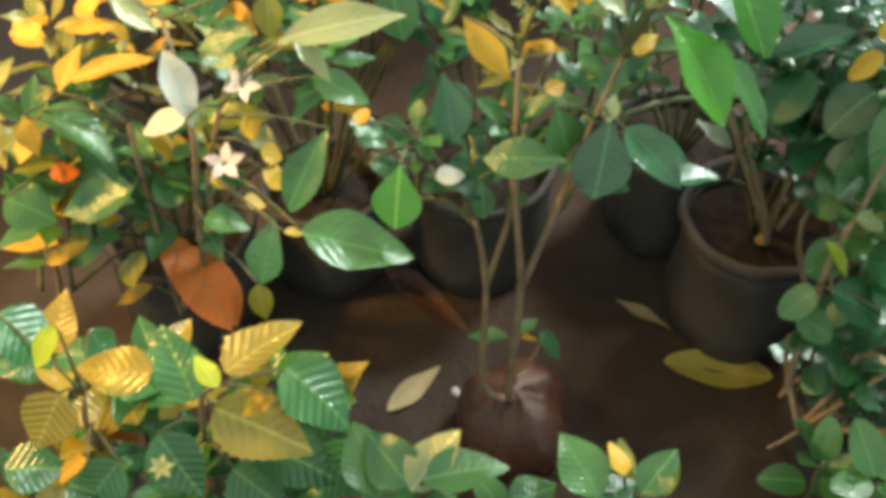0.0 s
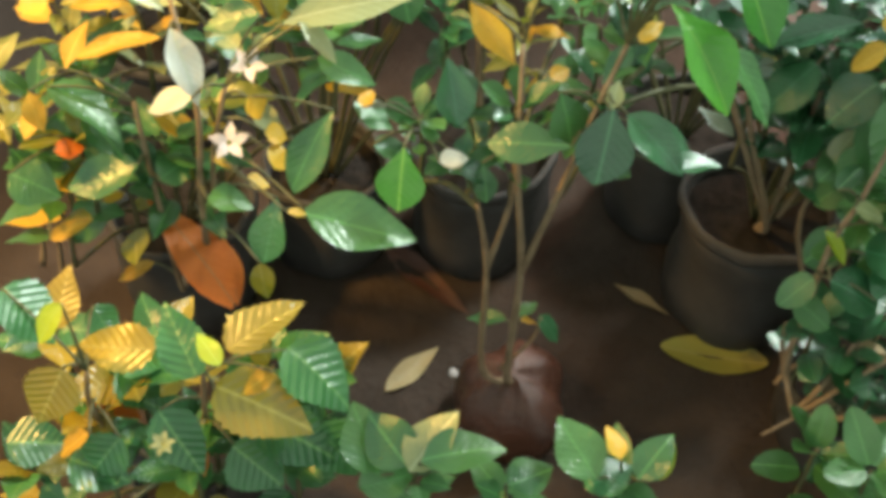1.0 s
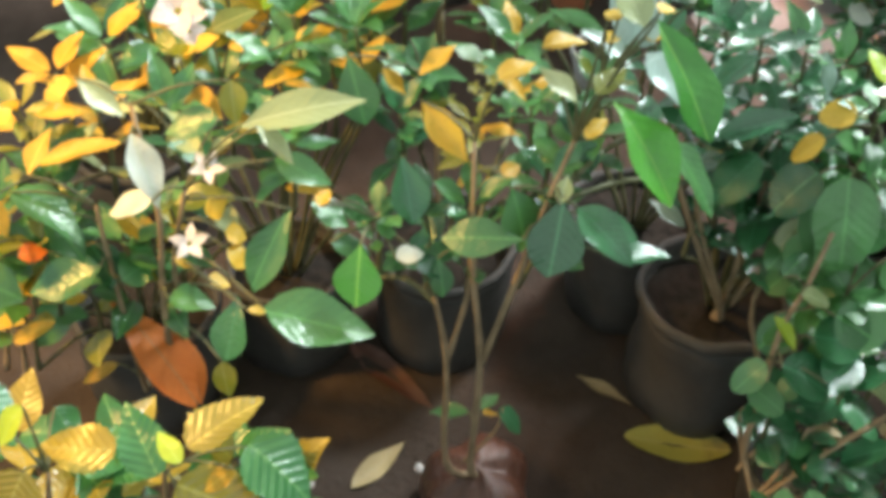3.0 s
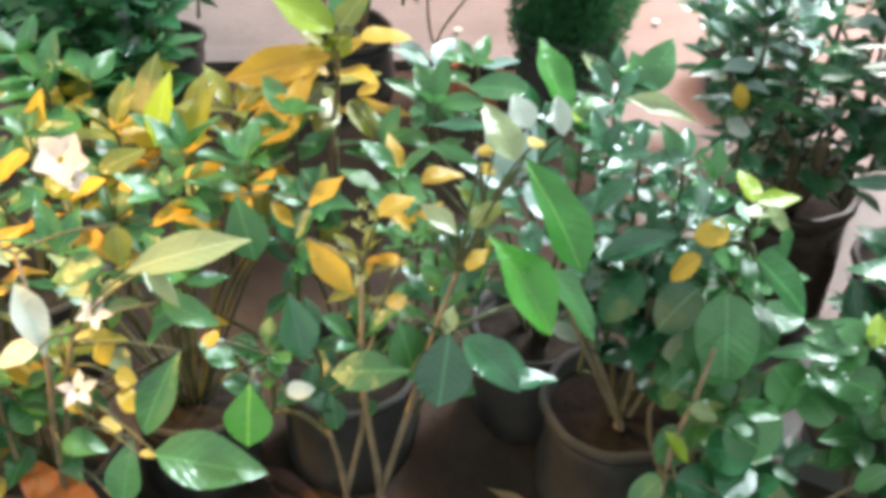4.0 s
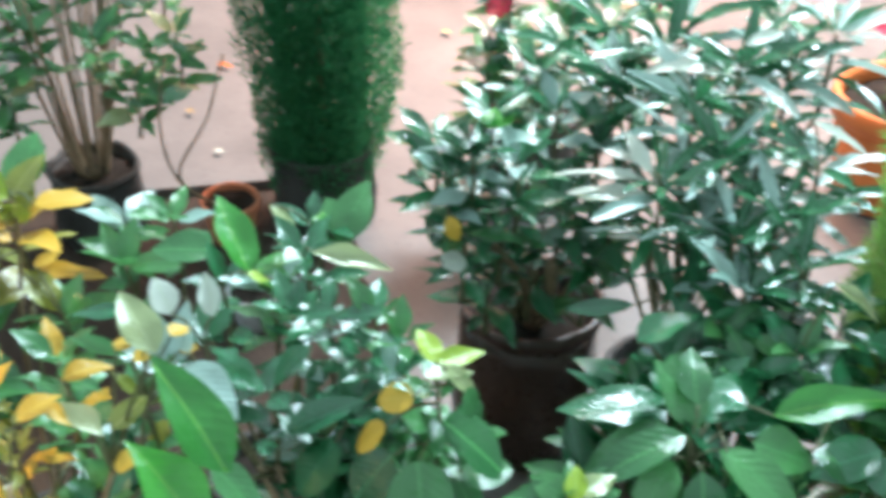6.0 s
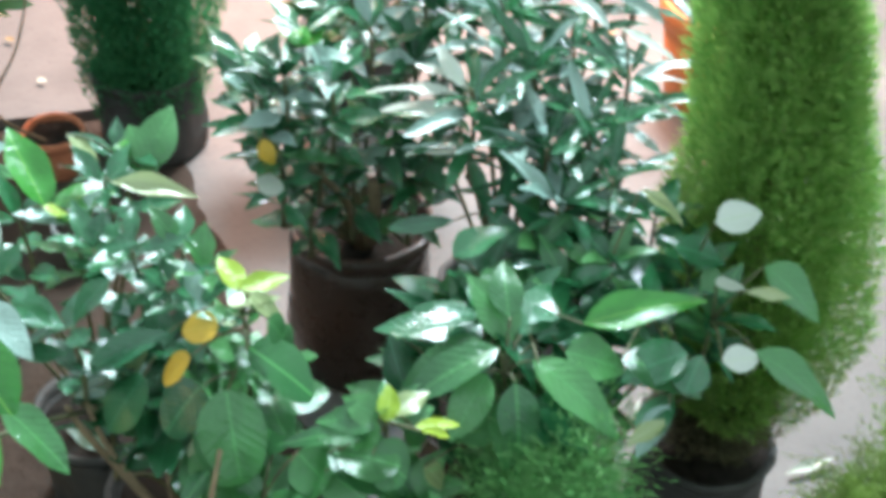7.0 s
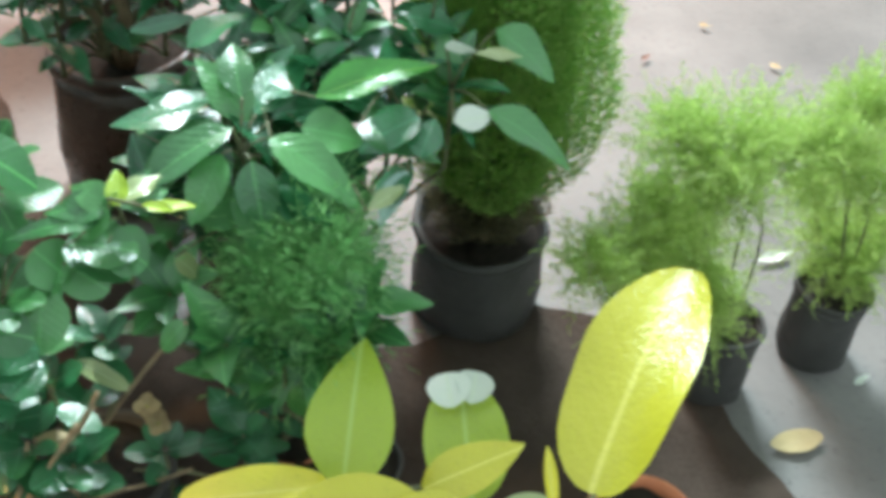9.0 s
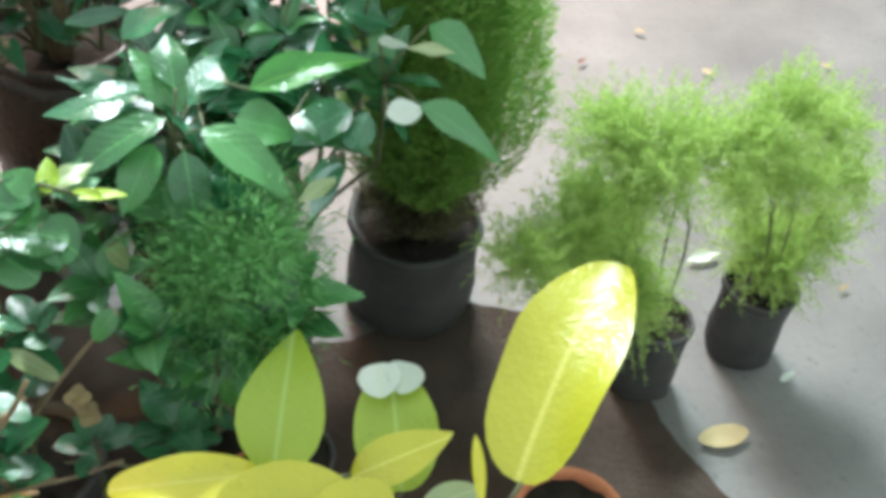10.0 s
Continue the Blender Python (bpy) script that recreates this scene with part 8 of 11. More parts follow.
tube("leaf_stalk", ((0.553, 0.999, 0.563), (0.579, 1.009, 0.596), (0.604, 1.019, 0.610)), 0.0022, 0.0014, TWIG, p)
tube("leaf_stalk", ((0.706, 1.004, 0.633), (0.676, 0.996, 0.643), (0.645, 0.987, 0.632)), 0.0022, 0.0014, TWIG, p)
tube("leaf_stalk", ((0.706, 1.004, 0.587), (0.667, 0.998, 0.602), (0.628, 0.991, 0.598)), 0.0022, 0.0014, TWIG, p)
tube("leaf_stalk", ((0.553, 0.999, 0.563), (0.567, 1.025, 0.582), (0.580, 1.050, 0.581)), 0.0022, 0.0014, TWIG, p)
tube("leaf_stalk", ((0.553, 0.999, 0.540), (0.576, 1.007, 0.554), (0.599, 1.015, 0.547)), 0.0022, 0.0014, TWIG, p)
tube("leaf_stalk", ((0.662, 1.048, 0.384), (0.644, 1.044, 0.395), (0.626, 1.040, 0.387)), 0.0022, 0.0014, TWIG, p)
tube("leaf_stalk", ((0.580, 1.004, 0.386), (0.600, 1.010, 0.400), (0.620, 1.017, 0.393)), 0.0022, 0.0014, TWIG, p)
tube("leaf_stalk", ((0.587, 1.000, 0.456), (0.580, 0.998, 0.470), (0.572, 0.997, 0.463)), 0.0022, 0.0014, TWIG, p)
tube("leaf_stalk", ((0.518, 1.013, 0.431), (0.527, 1.022, 0.448), (0.536, 1.030, 0.445)), 0.0022, 0.0014, TWIG, p)
tube("leaf_stalk", ((0.706, 1.004, 0.587), (0.677, 1.004, 0.603), (0.649, 1.005, 0.599)), 0.0022, 0.0014, TWIG, p)
tube("leaf_stalk", ((0.706, 1.004, 0.610), (0.694, 0.990, 0.629), (0.682, 0.975, 0.628)), 0.0022, 0.0014, TWIG, p)
tube("leaf_stalk", ((0.706, 1.004, 0.610), (0.671, 1.003, 0.624), (0.635, 1.001, 0.618)), 0.0022, 0.0014, TWIG, p)
tube("leaf_stalk", ((0.553, 0.999, 0.540), (0.588, 1.022, 0.556), (0.622, 1.045, 0.553)), 0.0022, 0.0014, TWIG, p)
tube("leaf_stalk", ((0.511, 1.123, 0.534), (0.516, 1.099, 0.546), (0.522, 1.075, 0.538)), 0.0022, 0.0014, TWIG, p)
tube("leaf_stalk", ((0.518, 1.013, 0.431), (0.524, 1.033, 0.449), (0.529, 1.053, 0.447)), 0.0022, 0.0014, TWIG, p)
tube("stem", ((0.475, 0.898, 0.260), (0.454, 0.951, 0.330), (0.443, 0.946, 0.400)), 0.0046, 0.0026, BARK, p)
tube("stem", ((0.475, 0.898, 0.260), (0.509, 0.912, 0.320), (0.532, 0.929, 0.380)), 0.0046, 0.0026, BARK, p)
tube("stem", ((0.475, 0.898, 0.260), (0.493, 0.892, 0.290), (0.553, 0.903, 0.360), (0.591, 0.899, 0.420)), 0.0046, 0.0026, BARK, p)
tube("stem", ((0.475, 0.898, 0.260), (0.500, 0.880, 0.280), (0.560, 0.865, 0.300), (0.600, 0.835, 0.330)), 0.0046, 0.0026, BARK, p)
tube("stem", ((0.620, 1.040, 0.100), (0.547, 0.969, 0.180), (0.475, 0.898, 0.260)), 0.0065, 0.0048, BARK, p)
leaf(p, "blade", (0.710, 0.896, 0.747), (0.744, 0.896, 0.725), 0.013, "lime", bend=0.05, facing=(0.00, -0.20, 1.02))
tube("leaf_stalk", ((0.677, 0.900, 0.767), (0.694, 0.898, 0.757), (0.710, 0.896, 0.747)), 0.0024, 0.0018, TWIG, p)
keep(p)

p = plant("dark_leaved_shrub", 0.900, 1.740, "dark glossy shrub with a thick trunk in a large brown bag", "potted plant")
bag(p, 0.130, 0.340, BROWN_BAG, 11)
tube("stem", ((0.897, 1.719, 0.289), (0.880, 1.603, 0.469), (0.869, 1.577, 0.549)), 0.0150, 0.0100, BARK, p)
tube("stem", ((0.902, 1.718, 0.289), (0.912, 1.596, 0.469), (0.923, 1.566, 0.550)), 0.0100, 0.0070, BARK, p)
tube("stem", ((0.889, 1.717, 0.289), (0.826, 1.585, 0.514), (0.746, 1.564, 0.632)), 0.0090, 0.0050, BARK, p)
# top shoots: a share of leaves carries its sheen as painted colour
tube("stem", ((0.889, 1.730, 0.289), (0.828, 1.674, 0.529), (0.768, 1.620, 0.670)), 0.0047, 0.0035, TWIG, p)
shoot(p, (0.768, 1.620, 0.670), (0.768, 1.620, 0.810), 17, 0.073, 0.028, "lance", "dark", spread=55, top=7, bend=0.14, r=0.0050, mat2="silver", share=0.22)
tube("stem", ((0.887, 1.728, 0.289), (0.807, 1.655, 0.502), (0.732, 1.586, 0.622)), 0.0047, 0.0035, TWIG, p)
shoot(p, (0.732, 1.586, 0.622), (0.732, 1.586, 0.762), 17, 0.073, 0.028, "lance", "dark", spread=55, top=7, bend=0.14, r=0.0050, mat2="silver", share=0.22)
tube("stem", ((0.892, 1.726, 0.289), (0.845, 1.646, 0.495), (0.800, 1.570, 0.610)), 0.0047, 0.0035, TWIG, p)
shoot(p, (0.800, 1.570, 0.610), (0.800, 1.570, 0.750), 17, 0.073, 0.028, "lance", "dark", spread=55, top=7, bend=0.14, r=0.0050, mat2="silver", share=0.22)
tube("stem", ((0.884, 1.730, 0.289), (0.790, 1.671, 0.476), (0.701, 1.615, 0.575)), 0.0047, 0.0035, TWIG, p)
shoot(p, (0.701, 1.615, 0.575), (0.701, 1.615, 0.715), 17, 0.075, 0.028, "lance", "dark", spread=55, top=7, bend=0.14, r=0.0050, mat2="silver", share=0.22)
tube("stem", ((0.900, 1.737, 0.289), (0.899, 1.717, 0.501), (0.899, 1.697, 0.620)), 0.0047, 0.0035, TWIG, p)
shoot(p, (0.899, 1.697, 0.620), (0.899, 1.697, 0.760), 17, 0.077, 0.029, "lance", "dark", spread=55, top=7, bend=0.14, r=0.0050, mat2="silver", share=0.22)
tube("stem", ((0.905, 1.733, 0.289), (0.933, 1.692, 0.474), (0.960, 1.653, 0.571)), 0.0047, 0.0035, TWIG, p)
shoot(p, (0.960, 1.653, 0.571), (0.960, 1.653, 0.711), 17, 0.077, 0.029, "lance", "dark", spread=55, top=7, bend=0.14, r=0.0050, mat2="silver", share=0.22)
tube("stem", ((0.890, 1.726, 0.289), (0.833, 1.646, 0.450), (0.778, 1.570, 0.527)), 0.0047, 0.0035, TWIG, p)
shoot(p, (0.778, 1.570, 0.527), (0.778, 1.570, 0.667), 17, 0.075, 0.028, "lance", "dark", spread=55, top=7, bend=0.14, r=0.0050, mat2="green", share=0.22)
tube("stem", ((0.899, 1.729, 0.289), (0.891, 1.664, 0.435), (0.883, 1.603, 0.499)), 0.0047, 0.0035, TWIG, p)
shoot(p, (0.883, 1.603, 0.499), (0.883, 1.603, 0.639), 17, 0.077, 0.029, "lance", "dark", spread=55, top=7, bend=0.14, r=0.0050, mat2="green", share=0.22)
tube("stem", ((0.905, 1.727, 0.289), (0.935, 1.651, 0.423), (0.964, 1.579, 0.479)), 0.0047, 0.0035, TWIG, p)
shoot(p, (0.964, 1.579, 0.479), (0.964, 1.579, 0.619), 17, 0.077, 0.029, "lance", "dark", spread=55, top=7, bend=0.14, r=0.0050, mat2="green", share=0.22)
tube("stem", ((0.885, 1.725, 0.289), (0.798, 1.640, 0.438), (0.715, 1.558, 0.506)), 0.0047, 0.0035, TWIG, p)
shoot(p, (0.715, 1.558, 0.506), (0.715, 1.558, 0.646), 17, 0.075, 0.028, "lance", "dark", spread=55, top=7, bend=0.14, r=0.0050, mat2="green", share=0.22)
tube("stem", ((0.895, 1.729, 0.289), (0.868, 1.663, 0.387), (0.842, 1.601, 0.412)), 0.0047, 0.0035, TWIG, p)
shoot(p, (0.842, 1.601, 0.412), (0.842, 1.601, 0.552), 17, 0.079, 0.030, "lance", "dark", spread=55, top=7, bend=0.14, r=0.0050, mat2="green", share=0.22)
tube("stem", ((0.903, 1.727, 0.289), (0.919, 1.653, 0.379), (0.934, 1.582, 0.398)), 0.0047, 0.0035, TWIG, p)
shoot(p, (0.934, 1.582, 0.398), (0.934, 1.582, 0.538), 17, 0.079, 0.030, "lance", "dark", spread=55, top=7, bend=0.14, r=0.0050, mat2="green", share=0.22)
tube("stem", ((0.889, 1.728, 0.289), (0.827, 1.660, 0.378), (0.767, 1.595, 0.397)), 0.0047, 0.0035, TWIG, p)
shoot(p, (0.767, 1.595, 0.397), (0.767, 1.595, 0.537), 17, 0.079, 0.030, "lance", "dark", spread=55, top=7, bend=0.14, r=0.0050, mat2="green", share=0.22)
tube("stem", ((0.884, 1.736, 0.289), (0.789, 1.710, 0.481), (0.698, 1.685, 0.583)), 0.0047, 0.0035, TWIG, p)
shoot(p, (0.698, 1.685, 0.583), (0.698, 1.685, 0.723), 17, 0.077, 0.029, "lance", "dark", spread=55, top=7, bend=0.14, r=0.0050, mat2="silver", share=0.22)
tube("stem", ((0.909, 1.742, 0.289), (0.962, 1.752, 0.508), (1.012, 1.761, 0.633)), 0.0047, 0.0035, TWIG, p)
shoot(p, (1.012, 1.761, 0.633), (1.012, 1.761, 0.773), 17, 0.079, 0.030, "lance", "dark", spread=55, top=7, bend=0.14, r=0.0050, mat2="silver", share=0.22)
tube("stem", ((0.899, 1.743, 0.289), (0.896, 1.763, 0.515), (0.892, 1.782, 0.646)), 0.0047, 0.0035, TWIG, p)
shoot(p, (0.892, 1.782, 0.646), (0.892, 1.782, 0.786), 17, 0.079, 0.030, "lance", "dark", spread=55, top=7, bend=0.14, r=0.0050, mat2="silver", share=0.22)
leaf(p, "ovate", (0.685, 1.537, 0.696), (0.693, 1.524, 0.648), 0.027, "amber", bend=0.28, facing=(-0.07, -0.25, 0.98), twist=7)
leaf(p, "round", (0.665, 1.495, 0.640), (0.705, 1.507, 0.629), 0.043, "white", bend=0.28, facing=(-0.07, -0.25, 0.98), twist=12)
leaf(p, "ovate", (0.752, 1.568, 0.822), (0.768, 1.602, 0.835), 0.034, "bright", bend=0.20, facing=(-0.09, -0.27, 0.95), twist=-11)
leaf(p, "ovate", (0.761, 1.567, 0.822), (0.797, 1.594, 0.829), 0.032, "bright", bend=0.12, facing=(-0.09, -0.27, 0.95), twist=-18)
tube("leaf_stalk", ((0.715, 1.558, 0.646), (0.700, 1.548, 0.681), (0.685, 1.537, 0.696)), 0.0022, 0.0014, TWIG, p)
tube("leaf_stalk", ((0.715, 1.558, 0.622), (0.690, 1.526, 0.641), (0.665, 1.495, 0.640)), 0.0022, 0.0014, TWIG, p)
tube("leaf_stalk", ((0.768, 1.620, 0.810), (0.760, 1.594, 0.826), (0.752, 1.568, 0.822)), 0.0022, 0.0014, TWIG, p)
tube("leaf_stalk", ((0.768, 1.620, 0.810), (0.765, 1.594, 0.826), (0.761, 1.567, 0.822)), 0.0022, 0.0014, TWIG, p)
keep(p)

p = plant("narrow_leaved_shrub", 1.150, 1.620, "tall shrub with long narrow glossy leaves", "potted plant")
bag(p, 0.120, 0.220, BAG, 12)
# near-white blades: lamp glare put into the leaf colour
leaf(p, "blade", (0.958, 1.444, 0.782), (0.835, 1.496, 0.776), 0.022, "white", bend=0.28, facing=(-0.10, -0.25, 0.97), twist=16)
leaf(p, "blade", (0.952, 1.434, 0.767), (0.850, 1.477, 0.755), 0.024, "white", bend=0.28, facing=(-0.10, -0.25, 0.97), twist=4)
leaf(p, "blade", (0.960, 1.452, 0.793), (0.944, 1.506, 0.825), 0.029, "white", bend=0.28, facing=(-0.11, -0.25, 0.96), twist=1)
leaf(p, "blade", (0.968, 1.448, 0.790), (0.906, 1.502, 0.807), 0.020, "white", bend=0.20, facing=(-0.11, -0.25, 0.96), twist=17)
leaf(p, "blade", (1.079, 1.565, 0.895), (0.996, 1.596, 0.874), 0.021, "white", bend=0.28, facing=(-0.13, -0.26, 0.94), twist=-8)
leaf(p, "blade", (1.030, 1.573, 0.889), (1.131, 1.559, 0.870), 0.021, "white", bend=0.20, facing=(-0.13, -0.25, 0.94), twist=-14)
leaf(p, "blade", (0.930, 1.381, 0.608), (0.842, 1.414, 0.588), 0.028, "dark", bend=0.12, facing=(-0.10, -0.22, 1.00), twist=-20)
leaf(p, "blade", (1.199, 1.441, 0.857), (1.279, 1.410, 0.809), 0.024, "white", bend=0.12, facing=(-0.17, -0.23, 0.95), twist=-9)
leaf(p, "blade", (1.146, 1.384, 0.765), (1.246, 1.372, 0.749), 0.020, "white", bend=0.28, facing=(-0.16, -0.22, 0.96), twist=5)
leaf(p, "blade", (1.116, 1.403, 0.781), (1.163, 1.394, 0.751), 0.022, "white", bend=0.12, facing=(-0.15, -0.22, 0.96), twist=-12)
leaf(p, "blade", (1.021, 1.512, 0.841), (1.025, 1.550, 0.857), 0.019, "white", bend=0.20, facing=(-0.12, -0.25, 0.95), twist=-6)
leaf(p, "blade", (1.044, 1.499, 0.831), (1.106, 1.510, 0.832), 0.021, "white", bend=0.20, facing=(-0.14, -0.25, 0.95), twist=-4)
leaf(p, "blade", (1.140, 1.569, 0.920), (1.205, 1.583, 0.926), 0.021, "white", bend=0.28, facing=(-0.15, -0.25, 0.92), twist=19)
# about a third of the blades are coloured as if catching the lamp
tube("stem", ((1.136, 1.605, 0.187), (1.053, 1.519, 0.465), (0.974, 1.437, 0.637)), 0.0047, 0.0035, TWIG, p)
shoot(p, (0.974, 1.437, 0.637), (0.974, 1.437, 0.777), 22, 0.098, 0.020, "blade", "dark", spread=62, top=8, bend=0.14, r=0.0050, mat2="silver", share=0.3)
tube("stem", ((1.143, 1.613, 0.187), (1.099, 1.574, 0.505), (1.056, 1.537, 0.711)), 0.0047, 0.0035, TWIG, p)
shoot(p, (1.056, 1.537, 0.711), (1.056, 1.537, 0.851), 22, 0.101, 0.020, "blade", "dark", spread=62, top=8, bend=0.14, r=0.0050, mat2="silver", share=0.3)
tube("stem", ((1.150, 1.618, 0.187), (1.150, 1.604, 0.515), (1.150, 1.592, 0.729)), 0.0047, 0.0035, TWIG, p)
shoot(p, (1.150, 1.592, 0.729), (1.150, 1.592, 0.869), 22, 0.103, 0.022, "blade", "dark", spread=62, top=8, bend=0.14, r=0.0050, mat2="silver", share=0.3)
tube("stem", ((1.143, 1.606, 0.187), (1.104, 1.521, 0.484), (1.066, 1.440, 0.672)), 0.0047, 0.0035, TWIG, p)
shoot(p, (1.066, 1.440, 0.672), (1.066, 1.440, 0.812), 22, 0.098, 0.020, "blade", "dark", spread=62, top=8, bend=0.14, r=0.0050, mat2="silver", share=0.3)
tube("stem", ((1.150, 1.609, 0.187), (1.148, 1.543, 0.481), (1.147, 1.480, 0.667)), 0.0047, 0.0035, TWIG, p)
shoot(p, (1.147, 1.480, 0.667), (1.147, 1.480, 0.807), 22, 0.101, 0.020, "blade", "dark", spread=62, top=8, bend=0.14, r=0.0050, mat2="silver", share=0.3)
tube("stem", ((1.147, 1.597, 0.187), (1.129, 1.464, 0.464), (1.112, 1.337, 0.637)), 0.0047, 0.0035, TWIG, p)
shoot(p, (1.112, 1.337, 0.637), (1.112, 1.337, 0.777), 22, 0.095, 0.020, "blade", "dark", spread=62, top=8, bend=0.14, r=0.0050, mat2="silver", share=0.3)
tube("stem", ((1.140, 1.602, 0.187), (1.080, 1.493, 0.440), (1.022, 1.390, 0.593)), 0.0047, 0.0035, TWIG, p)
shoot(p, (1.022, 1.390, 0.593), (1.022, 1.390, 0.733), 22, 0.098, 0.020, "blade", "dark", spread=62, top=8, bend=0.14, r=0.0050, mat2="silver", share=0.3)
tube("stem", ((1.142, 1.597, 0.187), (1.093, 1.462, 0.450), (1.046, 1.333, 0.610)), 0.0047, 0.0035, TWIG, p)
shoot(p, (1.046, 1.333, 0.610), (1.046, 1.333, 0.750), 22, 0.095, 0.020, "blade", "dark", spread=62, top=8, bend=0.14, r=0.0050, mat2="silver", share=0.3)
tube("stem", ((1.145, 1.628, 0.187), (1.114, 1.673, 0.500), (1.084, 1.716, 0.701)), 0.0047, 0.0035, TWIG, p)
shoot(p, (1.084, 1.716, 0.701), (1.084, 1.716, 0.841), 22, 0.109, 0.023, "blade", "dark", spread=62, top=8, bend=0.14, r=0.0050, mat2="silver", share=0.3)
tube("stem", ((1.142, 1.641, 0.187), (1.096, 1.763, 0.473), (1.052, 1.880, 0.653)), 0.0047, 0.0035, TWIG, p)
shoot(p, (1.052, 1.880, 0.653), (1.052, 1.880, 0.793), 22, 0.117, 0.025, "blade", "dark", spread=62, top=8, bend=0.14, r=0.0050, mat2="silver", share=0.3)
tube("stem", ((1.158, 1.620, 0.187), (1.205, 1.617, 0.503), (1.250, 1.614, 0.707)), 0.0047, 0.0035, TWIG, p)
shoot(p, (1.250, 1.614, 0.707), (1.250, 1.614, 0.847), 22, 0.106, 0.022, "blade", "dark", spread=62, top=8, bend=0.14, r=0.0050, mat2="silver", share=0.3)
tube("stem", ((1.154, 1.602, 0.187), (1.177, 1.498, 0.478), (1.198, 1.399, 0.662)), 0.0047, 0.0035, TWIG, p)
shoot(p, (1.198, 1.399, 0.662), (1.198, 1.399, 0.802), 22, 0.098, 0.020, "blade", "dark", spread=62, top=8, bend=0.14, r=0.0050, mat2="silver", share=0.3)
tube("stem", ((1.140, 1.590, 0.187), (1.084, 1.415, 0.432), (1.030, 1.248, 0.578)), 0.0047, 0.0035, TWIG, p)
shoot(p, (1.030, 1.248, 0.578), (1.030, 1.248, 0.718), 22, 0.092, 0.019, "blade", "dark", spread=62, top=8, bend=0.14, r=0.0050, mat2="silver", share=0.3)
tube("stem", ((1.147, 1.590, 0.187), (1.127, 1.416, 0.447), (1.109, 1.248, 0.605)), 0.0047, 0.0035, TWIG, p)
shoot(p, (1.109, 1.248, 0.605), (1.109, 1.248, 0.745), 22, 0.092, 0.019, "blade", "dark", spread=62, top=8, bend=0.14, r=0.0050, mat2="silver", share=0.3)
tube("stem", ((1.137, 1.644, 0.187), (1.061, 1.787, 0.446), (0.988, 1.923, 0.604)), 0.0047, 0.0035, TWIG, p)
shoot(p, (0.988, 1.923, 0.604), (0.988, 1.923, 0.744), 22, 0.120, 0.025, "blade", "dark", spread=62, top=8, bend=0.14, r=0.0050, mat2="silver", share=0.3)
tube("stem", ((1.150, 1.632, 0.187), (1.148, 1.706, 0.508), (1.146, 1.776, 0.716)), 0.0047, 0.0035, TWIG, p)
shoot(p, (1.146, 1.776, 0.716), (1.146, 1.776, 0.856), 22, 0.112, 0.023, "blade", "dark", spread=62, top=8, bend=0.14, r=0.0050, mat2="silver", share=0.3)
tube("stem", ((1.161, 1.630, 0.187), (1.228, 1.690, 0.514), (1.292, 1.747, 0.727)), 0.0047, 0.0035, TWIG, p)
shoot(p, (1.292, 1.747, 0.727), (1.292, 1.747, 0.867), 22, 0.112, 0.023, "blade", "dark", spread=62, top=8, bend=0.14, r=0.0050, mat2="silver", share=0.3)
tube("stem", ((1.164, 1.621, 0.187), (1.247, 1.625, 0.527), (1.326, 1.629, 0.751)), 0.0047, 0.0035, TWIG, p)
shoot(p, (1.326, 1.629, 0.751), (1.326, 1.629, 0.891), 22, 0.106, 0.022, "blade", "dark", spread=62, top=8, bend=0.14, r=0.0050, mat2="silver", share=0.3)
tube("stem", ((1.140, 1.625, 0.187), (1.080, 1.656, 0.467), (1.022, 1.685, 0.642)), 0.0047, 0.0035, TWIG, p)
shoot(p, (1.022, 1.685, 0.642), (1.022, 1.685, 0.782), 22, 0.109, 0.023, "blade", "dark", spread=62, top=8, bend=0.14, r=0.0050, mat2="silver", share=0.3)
tube("leaf_stalk", ((0.974, 1.437, 0.777), (0.966, 1.440, 0.790), (0.958, 1.444, 0.782)), 0.0022, 0.0014, TWIG, p)
tube("leaf_stalk", ((0.974, 1.437, 0.754), (0.963, 1.435, 0.771), (0.952, 1.434, 0.767)), 0.0022, 0.0014, TWIG, p)
tube("leaf_stalk", ((0.974, 1.437, 0.777), (0.967, 1.444, 0.795), (0.960, 1.452, 0.793)), 0.0022, 0.0014, TWIG, p)
tube("leaf_stalk", ((0.974, 1.437, 0.777), (0.971, 1.442, 0.794), (0.968, 1.448, 0.790)), 0.0022, 0.0014, TWIG, p)
tube("leaf_stalk", ((1.056, 1.537, 0.851), (1.068, 1.551, 0.883), (1.079, 1.565, 0.895)), 0.0022, 0.0014, TWIG, p)
tube("leaf_stalk", ((1.056, 1.537, 0.851), (1.043, 1.555, 0.880), (1.030, 1.573, 0.889)), 0.0022, 0.0014, TWIG, p)
tube("leaf_stalk", ((1.022, 1.390, 0.593), (0.976, 1.386, 0.610), (0.930, 1.381, 0.608)), 0.0022, 0.0014, TWIG, p)
tube("leaf_stalk", ((1.198, 1.399, 0.802), (1.199, 1.420, 0.839), (1.199, 1.441, 0.857)), 0.0022, 0.0014, TWIG, p)
tube("leaf_stalk", ((1.198, 1.399, 0.755), (1.172, 1.391, 0.770), (1.146, 1.384, 0.765)), 0.0022, 0.0014, TWIG, p)
tube("leaf_stalk", ((1.066, 1.440, 0.765), (1.091, 1.421, 0.783), (1.116, 1.403, 0.781)), 0.0022, 0.0014, TWIG, p)
tube("leaf_stalk", ((1.056, 1.537, 0.828), (1.039, 1.525, 0.844), (1.021, 1.512, 0.841)), 0.0022, 0.0014, TWIG, p)
